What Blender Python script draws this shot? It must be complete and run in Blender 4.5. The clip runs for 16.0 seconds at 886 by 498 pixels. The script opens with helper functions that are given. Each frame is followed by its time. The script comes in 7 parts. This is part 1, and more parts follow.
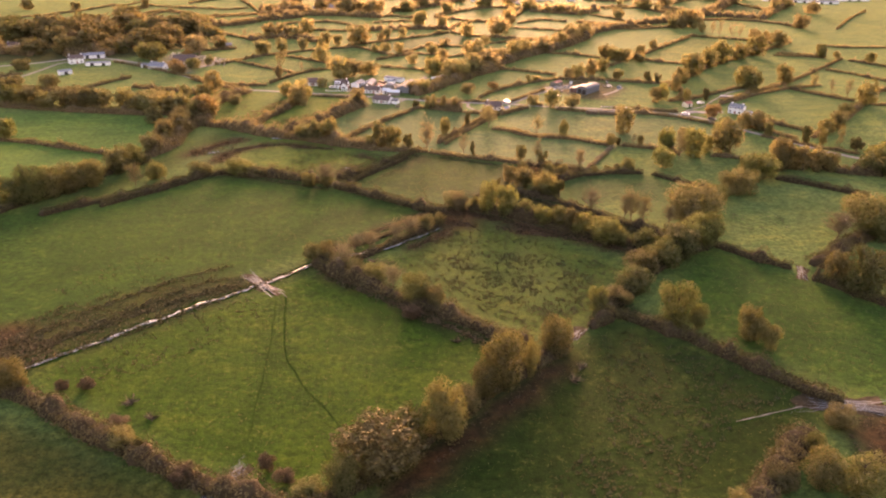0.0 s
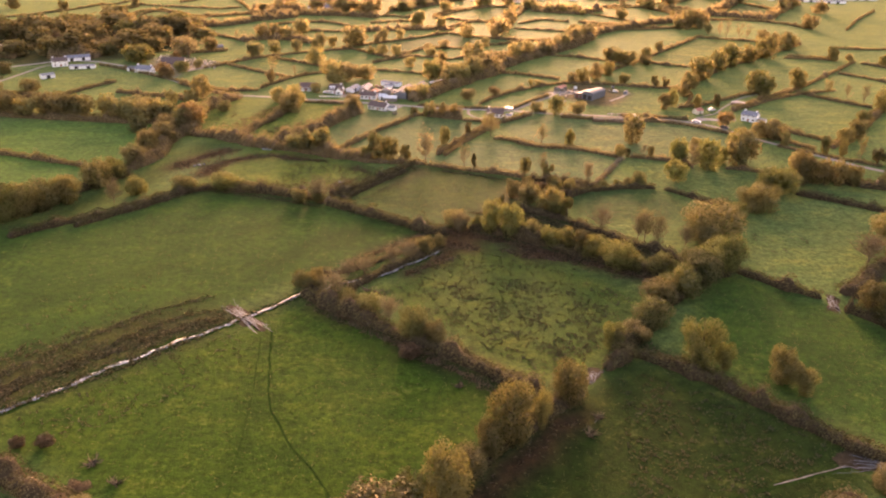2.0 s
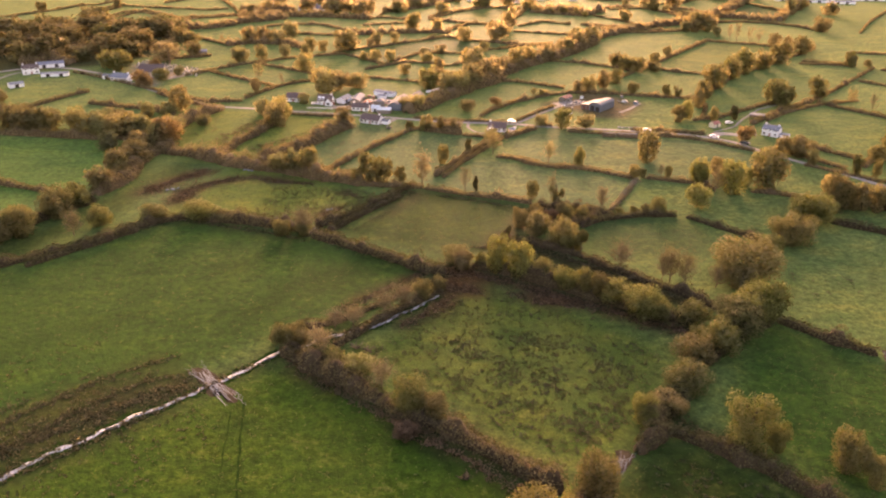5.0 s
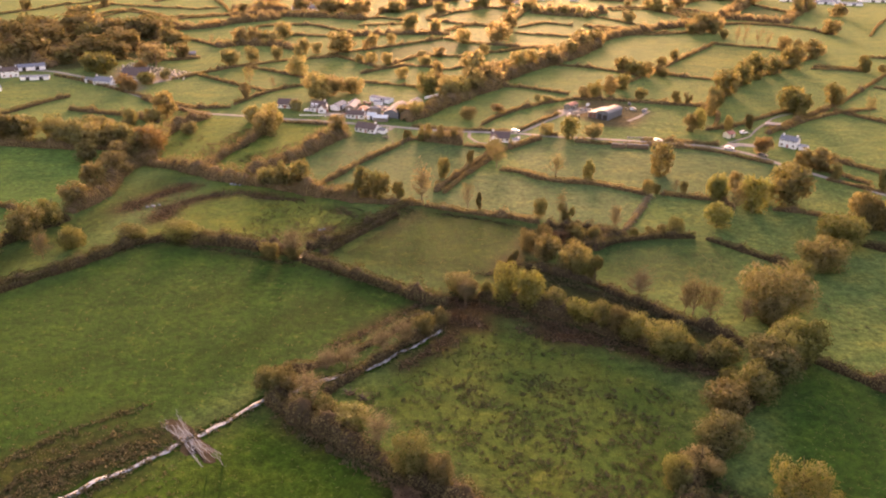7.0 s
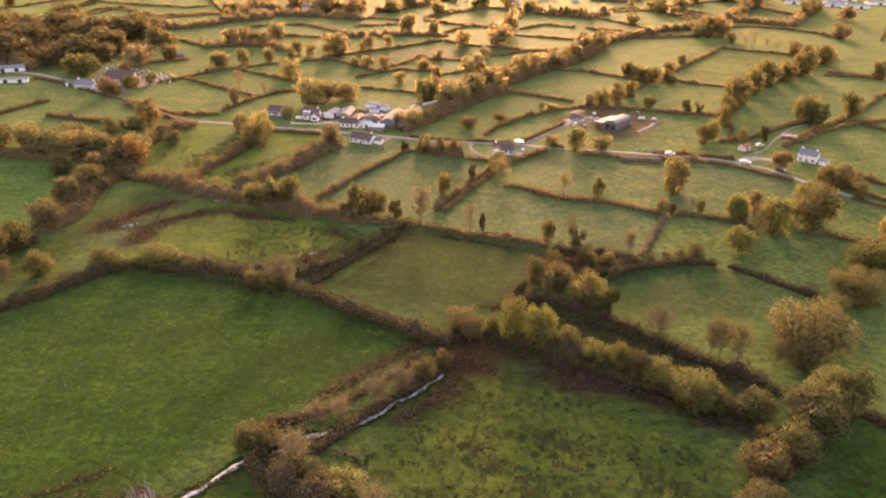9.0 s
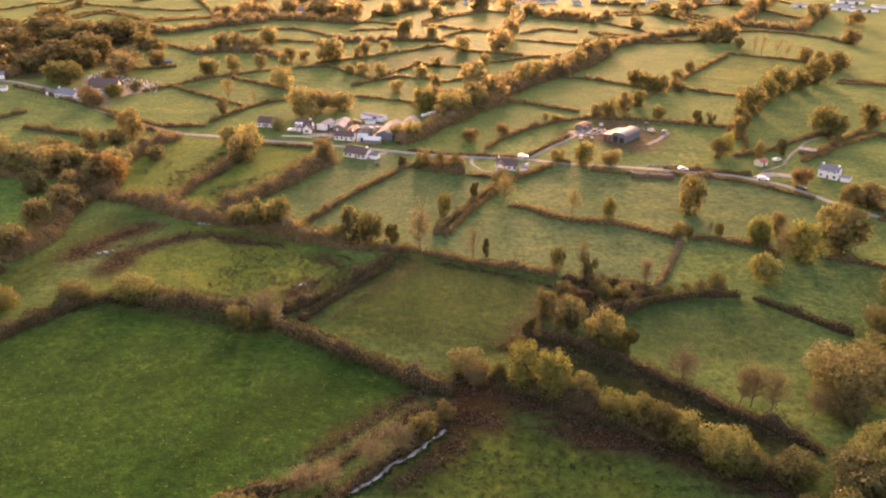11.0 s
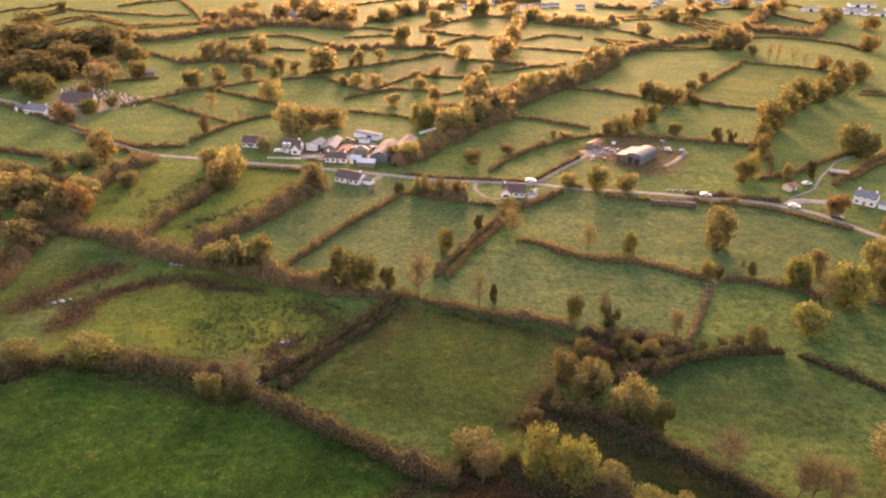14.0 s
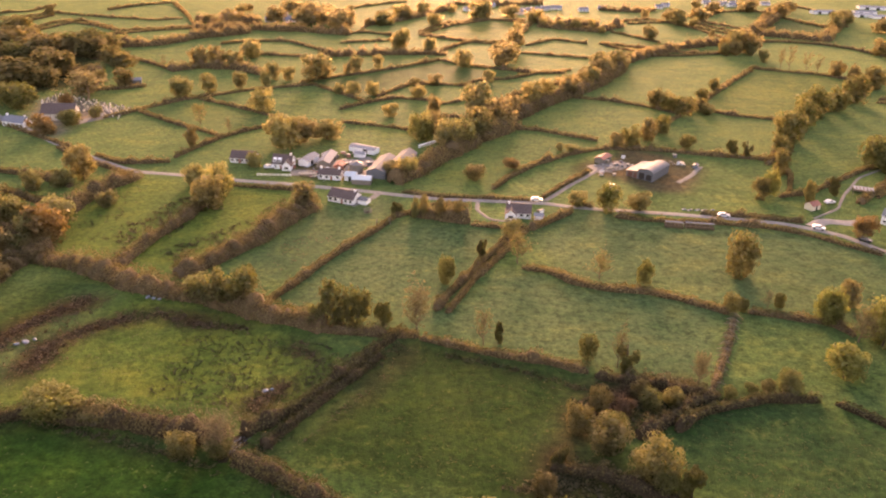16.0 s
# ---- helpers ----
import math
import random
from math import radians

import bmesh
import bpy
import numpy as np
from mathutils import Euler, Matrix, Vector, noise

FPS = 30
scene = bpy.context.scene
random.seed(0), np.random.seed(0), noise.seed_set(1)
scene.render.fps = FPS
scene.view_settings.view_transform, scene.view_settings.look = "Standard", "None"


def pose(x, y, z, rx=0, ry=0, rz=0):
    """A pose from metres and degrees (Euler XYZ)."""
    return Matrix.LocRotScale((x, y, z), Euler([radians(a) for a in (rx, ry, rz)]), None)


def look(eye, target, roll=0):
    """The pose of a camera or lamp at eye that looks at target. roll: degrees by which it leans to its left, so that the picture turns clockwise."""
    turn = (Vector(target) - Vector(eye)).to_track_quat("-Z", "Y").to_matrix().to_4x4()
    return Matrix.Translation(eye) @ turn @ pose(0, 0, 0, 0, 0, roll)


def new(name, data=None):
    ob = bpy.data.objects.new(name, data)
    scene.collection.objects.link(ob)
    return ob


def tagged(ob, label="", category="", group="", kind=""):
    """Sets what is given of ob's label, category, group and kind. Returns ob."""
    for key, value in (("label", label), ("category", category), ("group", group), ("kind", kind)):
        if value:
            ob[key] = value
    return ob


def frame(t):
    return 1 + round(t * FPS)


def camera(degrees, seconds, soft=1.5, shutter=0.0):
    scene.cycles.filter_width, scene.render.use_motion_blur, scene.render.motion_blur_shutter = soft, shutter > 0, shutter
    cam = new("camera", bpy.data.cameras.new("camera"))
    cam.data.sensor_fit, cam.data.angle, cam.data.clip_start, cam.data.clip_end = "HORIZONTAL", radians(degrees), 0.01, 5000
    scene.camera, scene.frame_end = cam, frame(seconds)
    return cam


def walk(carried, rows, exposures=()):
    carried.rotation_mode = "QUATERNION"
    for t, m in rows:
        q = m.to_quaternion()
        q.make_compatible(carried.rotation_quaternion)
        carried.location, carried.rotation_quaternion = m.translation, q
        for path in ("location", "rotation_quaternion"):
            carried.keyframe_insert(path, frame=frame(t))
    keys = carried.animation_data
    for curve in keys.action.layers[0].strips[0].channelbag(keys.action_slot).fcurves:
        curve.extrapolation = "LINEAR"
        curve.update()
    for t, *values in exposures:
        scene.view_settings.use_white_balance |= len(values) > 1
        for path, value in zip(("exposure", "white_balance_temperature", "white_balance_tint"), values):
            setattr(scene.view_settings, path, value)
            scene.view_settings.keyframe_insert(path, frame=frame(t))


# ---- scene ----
cam = camera(57.3, 16.0, soft=2.1)
PATH = [
    (0, (3.463, -1.511, 103.793), (3.488, 0.321, 102.991), 1.0),
    (0.5, (3.31, 3.838, 103.815), (3.337, 5.669, 103.011), 1.0),
    (1, (3.154, 9.294, 103.866), (3.182, 11.124, 103.06), 1.1),
    (1.5, (2.981, 14.734, 103.935), (3.011, 16.563, 103.127), 1.1),
    (2, (2.797, 20.163, 104.018), (2.828, 21.992, 103.208), 1.1),
    (2.5, (2.594, 25.571, 104.084), (2.627, 27.398, 103.271), 1.1),
    (3, (2.408, 31.076, 104.121), (2.443, 32.903, 103.307), 1.2),
    (3.5, (2.307, 36.641, 104.144), (2.344, 38.466, 103.327), 1.2),
    (4, (2.193, 42.211, 104.128), (2.231, 44.035, 103.309), 1.3),
    (4.2, (2.107, 44.433, 104.107), (2.148, 46.258, 103.291), 1.2),
    (6.5, (0.478, 69.831, 103.102), (0.53, 71.654, 102.282), 1.4),
    (7, (0.001, 75.411, 103.001), (0.057, 77.233, 102.18), 1.5),
    (7.5, (-0.48, 80.972, 102.953), (-0.42, 82.794, 102.13), 1.7),
    (8, (-0.888, 86.523, 102.925), (-0.825, 88.344, 102.1), 1.8),
    (8.5, (-1.225, 92.012, 102.892), (-1.159, 93.832, 102.065), 1.9),
    (9, (-1.427, 97.477, 102.852), (-1.358, 99.296, 102.024), 2.0),
    (11.5, (-2.028, 123.736, 102.262), (-1.951, 125.556, 101.435), 2.1),
    (12, (-2.135, 128.939, 102.198), (-2.057, 130.758, 101.371), 2.1),
    (12.5, (-2.229, 134.051, 102.152), (-2.149, 135.87, 101.324), 2.1),
    (13, (-2.302, 139.151, 102.12), (-2.22, 140.97, 101.292), 2.1),
    (13.5, (-2.304, 144.186, 102.099), (-2.222, 146.005, 101.271), 2.1),
    (14, (-2.209, 149.233, 102.087), (-2.127, 151.052, 101.26), 2.1),
    (14.5, (-2.084, 154.203, 102.084), (-2.002, 156.022, 101.257), 2.1),
    (15, (-2.02, 159.333, 102.079), (-1.937, 161.152, 101.252), 2.1),
    (15.5, (-1.979, 164.456, 102.063), (-1.896, 166.274, 101.234), 2.2),
    (16, (-1.871, 169.645, 102.031), (-1.788, 171.464, 101.203), 2.1),
]
walk(cam, [(t, look(e, g, r)) for t, e, g, r in PATH], [(0, 2.6, 8200, 51), (16, 2.6, 8200, 51)])

# ---------------------------------------------------------------- world, sun
SUN_AZ, SUN_EL = 4.0, 9.5
world = bpy.data.worlds.new("evening_sky")
scene.world = world
world.use_nodes = True
wn = world.node_tree.nodes
sky = wn.new("ShaderNodeTexSky")
sky.sky_type = "NISHITA"
sky.sun_disc = False
sky.sun_elevation = radians(SUN_EL)
sky.sun_rotation = radians(SUN_AZ)
sky.air_density, sky.dust_density, sky.ozone_density = 1.3, 3.0, 1.0
wn["Background"].inputs["Strength"].default_value = 0.15
world.node_tree.links.new(sky.outputs[0], wn["Background"].inputs["Color"])

sun = new("sun", bpy.data.lights.new("sun", "SUN"))
sun.data.energy, sun.data.angle, sun.data.color = 1.6, radians(14), (1.0, 0.74, 0.46)
az, el = radians(SUN_AZ), radians(SUN_EL)
sun_dir = Vector((math.sin(az) * math.cos(el), math.cos(az) * math.cos(el), math.sin(el)))
sun.matrix_world = look(sun_dir * 300, (0, 0, 0))

# ---------------------------------------------------------------- materials


def nodes_of(name):
    m = bpy.data.materials.new(name)
    m.use_nodes = True
    t = m.node_tree
    return m, t.nodes, t.links, t.nodes["Principled BSDF"]


def noise_node(n, l, scale, detail=4.0, rough=0.55, vec=None):
    k = n.new("ShaderNodeTexNoise")
    k.inputs["Scale"].default_value, k.inputs["Detail"].default_value, k.inputs["Roughness"].default_value = scale, detail, rough
    if vec is not None:
        l.new(vec, k.inputs["Vector"])
    return k.outputs["Fac"]


def ramp_node(n, l, fac, stops):
    r = n.new("ShaderNodeValToRGB")
    e = r.color_ramp.elements
    while len(e) < len(stops):
        e.new(0.5)
    for el_, (p, c) in zip(e, stops):
        el_.position, el_.color = p, (*c, 1)
    l.new(fac, r.inputs["Fac"])
    return r.outputs["Color"]


def mix_node(n, l, fac, a, b, blend="MIX"):
    k = n.new("ShaderNodeMix")
    k.data_type, k.blend_type = "RGBA", blend
    for sock, v in (("Factor", fac), ("A", a), ("B", b)):
        s = [i for i in k.inputs if i.name == sock and (i.type == "RGBA" or sock == "Factor")][0]
        if isinstance(v, (int, float)):
            s.default_value = v
        elif isinstance(v, tuple):
            s.default_value = (*v, 1)
        else:
            l.new(v, s)
    return [o for o in k.outputs if o.type == "RGBA"][0]


def math_node(n, l, op, a, b=0.0):
    k = n.new("ShaderNodeMath")
    k.operation = op
    for i, v in enumerate((a, b)):
        if isinstance(v, (int, float)):
            k.inputs[i].default_value = v
        else:
            l.new(v, k.inputs[i])
    return k.outputs[0]


def bump_node(n, l, p, height, strength, distance):
    b = n.new("ShaderNodeBump")
    b.inputs["Strength"].default_value, b.inputs["Distance"].default_value = strength, distance
    l.new(height, b.inputs["Height"])
    l.new(b.outputs[0], p.inputs["Normal"])


def grass_material():
    """Pasture: the sward's colour comes field by field from the ground's attributes; patches, tussocks, blades and straw lie over it."""
    m, n, l, p = nodes_of("grass")
    pos = n.new("ShaderNodeNewGeometry").outputs["Position"]
    sward, wild = n.new("ShaderNodeAttribute"), n.new("ShaderNodeAttribute")
    sward.attribute_name, wild.attribute_name = "sward", "wild"
    broad = noise_node(n, l, 0.03, 4, 0.55, pos)
    stretch = n.new("ShaderNodeMapping")
    stretch.inputs["Scale"].default_value = (0.7, 1.3, 1.0)
    stretch.inputs["Rotation"].default_value = (0, 0, radians(-35))
    l.new(pos, stretch.inputs["Vector"])
    patch = noise_node(n, l, 0.12, 5, 0.62, stretch.outputs[0])
    tuft = noise_node(n, l, 0.55, 5, 0.68, pos)
    fine = noise_node(n, l, 1.9, 4, 0.7, pos)
    col = mix_node(n, l, 1.0, sward.outputs["Color"], ramp_node(n, l, broad, [(0.38, (0.80, 0.90, 0.88)), (0.5, (1, 1, 1)), (0.62, (1.26, 1.12, 1.0))]), "MULTIPLY")
    col = mix_node(n, l, 1.0, col, ramp_node(n, l, patch, [(0.36, (0.70, 0.84, 0.80)), (0.5, (1, 1, 1)), (0.63, (1.34, 1.16, 1.0))]), "MULTIPLY")
    sp = math_node(n, l, "ADD", math_node(n, l, "MULTIPLY", patch, 0.5), math_node(n, l, "MULTIPLY", tuft, 0.5))
    sp = math_node(n, l, "ADD", sp, math_node(n, l, "MULTIPLY", wild.outputs["Fac"], 0.16))
    straw = ramp_node(n, l, sp, [(0.58, (0, 0, 0)), (0.72, (1, 1, 1))])
    k = n.new("ShaderNodeRGB")
    k.outputs[0].default_value = (0.095, 0.09, 0.036, 1)
    col = mix_node(n, l, math_node(n, l, "MULTIPLY", straw, 0.5), col, k.outputs[0])
    col = mix_node(n, l, 1.0, col, ramp_node(n, l, tuft, [(0.36, (0.56, 0.60, 0.58)), (0.49, (1, 1, 1)), (0.63, (1.42, 1.36, 1.18))]), "MULTIPLY")
    col = mix_node(n, l, 1.0, col, ramp_node(n, l, fine, [(0.36, (0.66, 0.68, 0.66)), (0.5, (1, 1, 1)), (0.64, (1.34, 1.3, 1.2))]), "MULTIPLY")
    # dark tussocks, a stride apart
    clump = noise_node(n, l, 0.7, 6, 0.8, pos)
    dots = math_node(n, l, "ADD", math_node(n, l, "MULTIPLY", clump, 0.72), math_node(n, l, "MULTIPLY", patch, 0.28))
    col = mix_node(n, l, 1.0, col, ramp_node(n, l, dots, [(0.575, (1, 1, 1)), (0.65, (0.52, 0.58, 0.52))]), "MULTIPLY")
    l.new(col, p.inputs["Base Color"])
    # a wide gloss towards the low sun, standing in for the far fields' hazy glow
    p.inputs["Roughness"].default_value, p.inputs["Specular IOR Level"].default_value = 0.75, 0.0055
    bump_node(n, l, p, math_node(n, l, "ADD", math_node(n, l, "MULTIPLY", tuft, 0.6), math_node(n, l, "MULTIPLY", fine, 0.4)), 0.5, 0.5)
    # soft brightening of long grass seen against the light
    p.inputs["Sheen Weight"].default_value, p.inputs["Sheen Roughness"].default_value = 0.06, 0.45
    p.inputs["Sheen Tint"].default_value = (0.85, 0.92, 0.5, 1)
    return m


GRASS = grass_material()
# sward colour and share of straw, by kind of field; near kinds darkened for vignette, distant kinds paled for haze
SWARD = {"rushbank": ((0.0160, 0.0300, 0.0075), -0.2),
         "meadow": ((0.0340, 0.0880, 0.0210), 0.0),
         # a darker green for soft bands across the turf
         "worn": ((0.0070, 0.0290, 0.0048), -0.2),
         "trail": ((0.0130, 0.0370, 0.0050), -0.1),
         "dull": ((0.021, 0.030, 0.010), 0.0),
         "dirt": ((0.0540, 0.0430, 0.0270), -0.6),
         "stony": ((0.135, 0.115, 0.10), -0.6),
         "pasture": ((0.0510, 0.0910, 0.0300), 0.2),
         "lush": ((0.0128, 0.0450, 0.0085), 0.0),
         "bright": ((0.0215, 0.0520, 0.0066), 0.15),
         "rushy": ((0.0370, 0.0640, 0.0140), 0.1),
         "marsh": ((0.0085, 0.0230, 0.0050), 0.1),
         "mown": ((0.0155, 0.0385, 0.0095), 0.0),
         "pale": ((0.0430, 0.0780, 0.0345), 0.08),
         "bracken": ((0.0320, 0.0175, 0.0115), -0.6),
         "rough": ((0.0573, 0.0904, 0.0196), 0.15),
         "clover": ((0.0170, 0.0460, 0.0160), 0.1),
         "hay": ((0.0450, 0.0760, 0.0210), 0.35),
         # dark rough ground, also painted where hedges and trees shade the grass
         "moor_shade": ((0.0190, 0.0225, 0.0092), -0.2)}


def leaf_material(name, dark, light, through_=0.52, mul=(0.7, 1.25), shine=0.17):
    """Leaves that the low sun shines through, varied leaf by leaf and plant by plant. shine: the share of light that goes on forwards through the leaf."""
    m, n, l, p = nodes_of(name)
    n.remove(p)
    isl = n.new("ShaderNodeNewGeometry").outputs["Random Per Island"]
    pick = ramp_node(n, l, isl, [(0.0, tuple(0.72 * a + 0.28 * b for a, b in zip(dark, light))), (1.0, tuple(0.34 * a + 0.66 * b for a, b in zip(dark, light)))])
    rnd = n.new("ShaderNodeObjectInfo").outputs["Random"]
    val = ramp_node(n, l, rnd, [(0.0, (mul[0], mul[0] * 1.02, mul[0])), (1.0, (mul[1] * 1.04, mul[1], mul[1] * 0.9))])
    col = mix_node(n, l, 1.0, pick, val, "MULTIPLY")
    d, tr, g, fw = n.new("ShaderNodeBsdfDiffuse"), n.new("ShaderNodeBsdfTranslucent"), n.new("ShaderNodeBsdfGlossy"), n.new("ShaderNodeBsdfRefraction")
    l.new(col, d.inputs["Color"])
    l.new(mix_node(n, l, 1.0, col, (1.08, 1.08, 0.85), "MULTIPLY"), tr.inputs["Color"])
    g.inputs["Roughness"].default_value = 0.5
    g.inputs["Color"].default_value = (0.6, 0.55, 0.45, 1)
    fw.inputs["Roughness"].default_value, fw.inputs["IOR"].default_value = 1.0, 1.3
    fw.inputs["Color"].default_value = (0.75, 0.62, 0.38, 1)
    a, b, c = n.new("ShaderNodeMixShader"), n.new("ShaderNodeMixShader"), n.new("ShaderNodeMixShader")
    a.inputs[0].default_value, b.inputs[0].default_value, c.inputs[0].default_value = through_, 0.06, shine
    l.new(d.outputs[0], a.inputs[1]), l.new(tr.outputs[0], a.inputs[2])
    l.new(a.outputs[0], b.inputs[1]), l.new(g.outputs[0], b.inputs[2])
    l.new(b.outputs[0], c.inputs[1]), l.new(fw.outputs[0], c.inputs[2])
    l.new(c.outputs[0], n["Material Output"].inputs["Surface"])
    return m


LEAF = {
    "yellow": leaf_material("leaf_yellow_green", (0.050, 0.072, 0.018), (0.205, 0.230, 0.074)),
    "olive": leaf_material("leaf_olive", (0.042, 0.056, 0.017), (0.160, 0.178, 0.060)),
    "dark": leaf_material("leaf_dark_green", (0.026, 0.040, 0.010), (0.084, 0.106, 0.029), 0.3),
    "gold": leaf_material("leaf_gold", (0.060, 0.064, 0.024), (0.212, 0.208, 0.082)),
    "goldorange": leaf_material("leaf_gold_orange", (0.052, 0.053, 0.019), (0.152, 0.144, 0.055)),
    "lemon": leaf_material("leaf_lemon", (0.086, 0.106, 0.026), (0.255, 0.284, 0.090), 0.5),
    "oak": leaf_material("leaf_oak", (0.026, 0.027, 0.009), (0.096, 0.082, 0.024), 0.3, (0.85, 1.05), 0.06),
    # three paler leaf copies for distant trees, haze put into the colour
    "sage": leaf_material("leaf_olive_hazed", (0.080, 0.092, 0.038), (0.232, 0.243, 0.108)),
    "russet": leaf_material("leaf_brown_hazed", (0.094, 0.086, 0.040), (0.255, 0.226, 0.102)),
    "straw": leaf_material("leaf_gold_hazed", (0.122, 0.124, 0.050), (0.330, 0.322, 0.135)),
    "orange": leaf_material("leaf_orange", (0.120, 0.084, 0.036), (0.235, 0.160, 0.072)),
    "brown": leaf_material("leaf_brown", (0.052, 0.050, 0.020), (0.160, 0.146, 0.056), 0.35),
    "pale": leaf_material("leaf_pale", (0.120, 0.112, 0.058), (0.225, 0.208, 0.110), 0.35),
    "ivy": leaf_material("leaf_ivy", (0.037, 0.045, 0.010), (0.081, 0.087, 0.019), 0.25),
    # far hedge and scrub: paler colour and stronger shine stand in for haze
    "hedge": leaf_material("leaf_hedge_hazed", (0.072, 0.064, 0.028), (0.190, 0.160, 0.070), 0.5, (0.75, 1.2), 0.26),
    "scrub": leaf_material("leaf_scrub_hazed", (0.076, 0.066, 0.032), (0.200, 0.168, 0.080), 0.5, (0.75, 1.2), 0.24),
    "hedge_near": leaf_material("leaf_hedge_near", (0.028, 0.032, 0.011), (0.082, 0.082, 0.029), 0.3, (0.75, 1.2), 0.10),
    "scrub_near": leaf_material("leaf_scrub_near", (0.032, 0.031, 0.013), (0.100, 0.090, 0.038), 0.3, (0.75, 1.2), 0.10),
    "bracken": leaf_material("leaf_bracken", (0.042, 0.026, 0.018), (0.095, 0.058, 0.038), 0.15),
    "litter": leaf_material("leaf_litter", (0.015, 0.018, 0.008), (0.040, 0.042, 0.017), 0.15),
    "tussock": leaf_material("leaf_tussock", (0.024, 0.044, 0.010), (0.060, 0.086, 0.022), 0.45, (0.9, 1.1)),
    "rush": leaf_material("leaf_rush", (0.009, 0.015, 0.006), (0.024, 0.033, 0.011), 0.12),
}


def plain(name, colour, rough=0.8, metal=0.0, vary=0.25, scale=1.5, bump=0.2, spec=0.4):
    m, n, l, p = nodes_of(name)
    pos = n.new("ShaderNodeNewGeometry").outputs["Position"]
    a, b = noise_node(n, l, scale, 5, 0.6, pos), noise_node(n, l, scale * 9, 3, 0.6, pos)
    f = math_node(n, l, "ADD", math_node(n, l, "MULTIPLY", a, 0.65), math_node(n, l, "MULTIPLY", b, 0.35))
    lo, hi = tuple(c * (1 - vary) for c in colour), tuple(min(1, c * (1 + vary)) for c in colour)
    l.new(ramp_node(n, l, f, [(0.35, lo), (0.65, hi)]), p.inputs["Base Color"])
    p.inputs["Roughness"].default_value, p.inputs["Metallic"].default_value, p.inputs["Specular IOR Level"].default_value = rough, metal, spec
    if bump:
        bump_node(n, l, p, f, bump, 0.06)
    return m


BARK = plain("bark", (0.10, 0.075, 0.05), 0.9, 0, 0.35, 2.0, 0.6, 0.2)
BARE_BARK = plain("bare_twigs", (0.16, 0.115, 0.07), 0.9, 0, 0.35, 2.0, 0.4, 0.2)
# far stems paled for haze, near stems left darker
STEMS_HAZED = plain("hedge_stems_hazed", (0.10, 0.072, 0.04), 0.95, 0, 0.45, 1.1, 0.8, 0.1)
STEMS_NEAR = plain("near_hedge_stems", (0.045, 0.034, 0.02), 0.95, 0, 0.45, 1.1, 0.8, 0.1)
TRODDEN = plain("trodden_grass", (0.014, 0.031, 0.007), 0.95, 0, 0.4, 0.9, 0.5, 0.0)
MUD = plain("mud", (0.034, 0.027, 0.017), 0.95, 0, 0.5, 0.9, 0.8, 0.05)
TARMAC = plain("tarmac", (0.21, 0.2, 0.19), 0.9, 0, 0.25, 0.7, 0.2, 0.1)
GRAVEL = plain("gravel", (0.145, 0.14, 0.13), 0.9, 0, 0.25, 0.6, 0.4, 0.3)
RENDER_WHITE = plain("white_render", (0.73, 0.74, 0.76), 0.85, 0, 0.06, 1.0, 0.1)
RENDER_CREAM = plain("cream_render", (0.62, 0.54, 0.42), 0.85, 0, 0.1, 1.0, 0.1)
SLATE = plain("slate_roof", (0.085, 0.060, 0.056), 0.7, 0, 0.3, 1.3, 0.5)
SLATE_BLUE = plain("blue_slate_roof", (0.12, 0.14, 0.18), 0.6, 0, 0.2, 1.3, 0.4)
RED_ROOF = plain("red_oxide_roof", (0.30, 0.12, 0.09), 0.75, 0, 0.25, 1.0, 0.3)
TIN_GREY = plain("grey_tin", (0.10, 0.112, 0.13), 0.7, 0.0, 0.15, 0.6, 0.15)
TIN_PALE = plain("pale_tin", (0.16, 0.185, 0.22), 0.75, 0.0, 0.1, 0.6, 0.1)
TIN_BLUE = plain("blue_tin", (0.36, 0.46, 0.52), 0.5, 0.2, 0.12, 0.6, 0.1)
CONCRETE = plain("concrete", (0.16, 0.145, 0.125), 0.9, 0, 0.2, 0.8, 0.2)
STONE = plain("headstone", (0.42, 0.40, 0.37), 0.8, 0, 0.3, 3.0, 0.3)
WOOD = plain("weathered_wood", (0.20, 0.17, 0.13), 0.9, 0, 0.3, 3.0, 0.4)
PALE_WOOD = plain("bleached_wood", (0.50, 0.44, 0.36), 0.85, 0, 0.25, 3.0, 0.3)
# near-black that paints the shade inside a doorway
OPENING_SHADE = plain("opening_shade", (0.03, 0.026, 0.024), 0.9, 0, 0.2, 1.0, 0)
TYRE = plain("tyre_rubber", (0.02, 0.02, 0.02), 0.9, 0, 0.2, 5, 0)
PAINT_WHITE = plain("white_paint", (0.6, 0.62, 0.66), 0.3, 0, 0.03, 2, 0, 0.5)
PAINT_DARK = plain("dark_paint", (0.04, 0.045, 0.06), 0.3, 0, 0.05, 2, 0, 0.5)
GLASS = plain("window_glass", (0.03, 0.035, 0.04), 0.08, 0, 0.1, 2, 0, 0.8)
# pale base colour puts the sky's reflection into the water
WATER = plain("stream_sky_tone", (0.28, 0.295, 0.32), 0.25, 0, 0.4, 1.2, 0.4, 0.6)

# ---------------------------------------------------------------- ground


def ground_z(x, y):
    """Gently rolling land."""
    return (0.55 * np.sin(x / 83.0 + 0.6) * np.cos(y / 97.0) + 0.35 * np.sin((x + y) / 47.0)
            + 0.12 * np.sin(x / 13.0 + y / 29.0) * np.cos(y / 17.0) - 0.3)


def gz(x, y):
    return float(ground_z(np.float64(x), np.float64(y)))


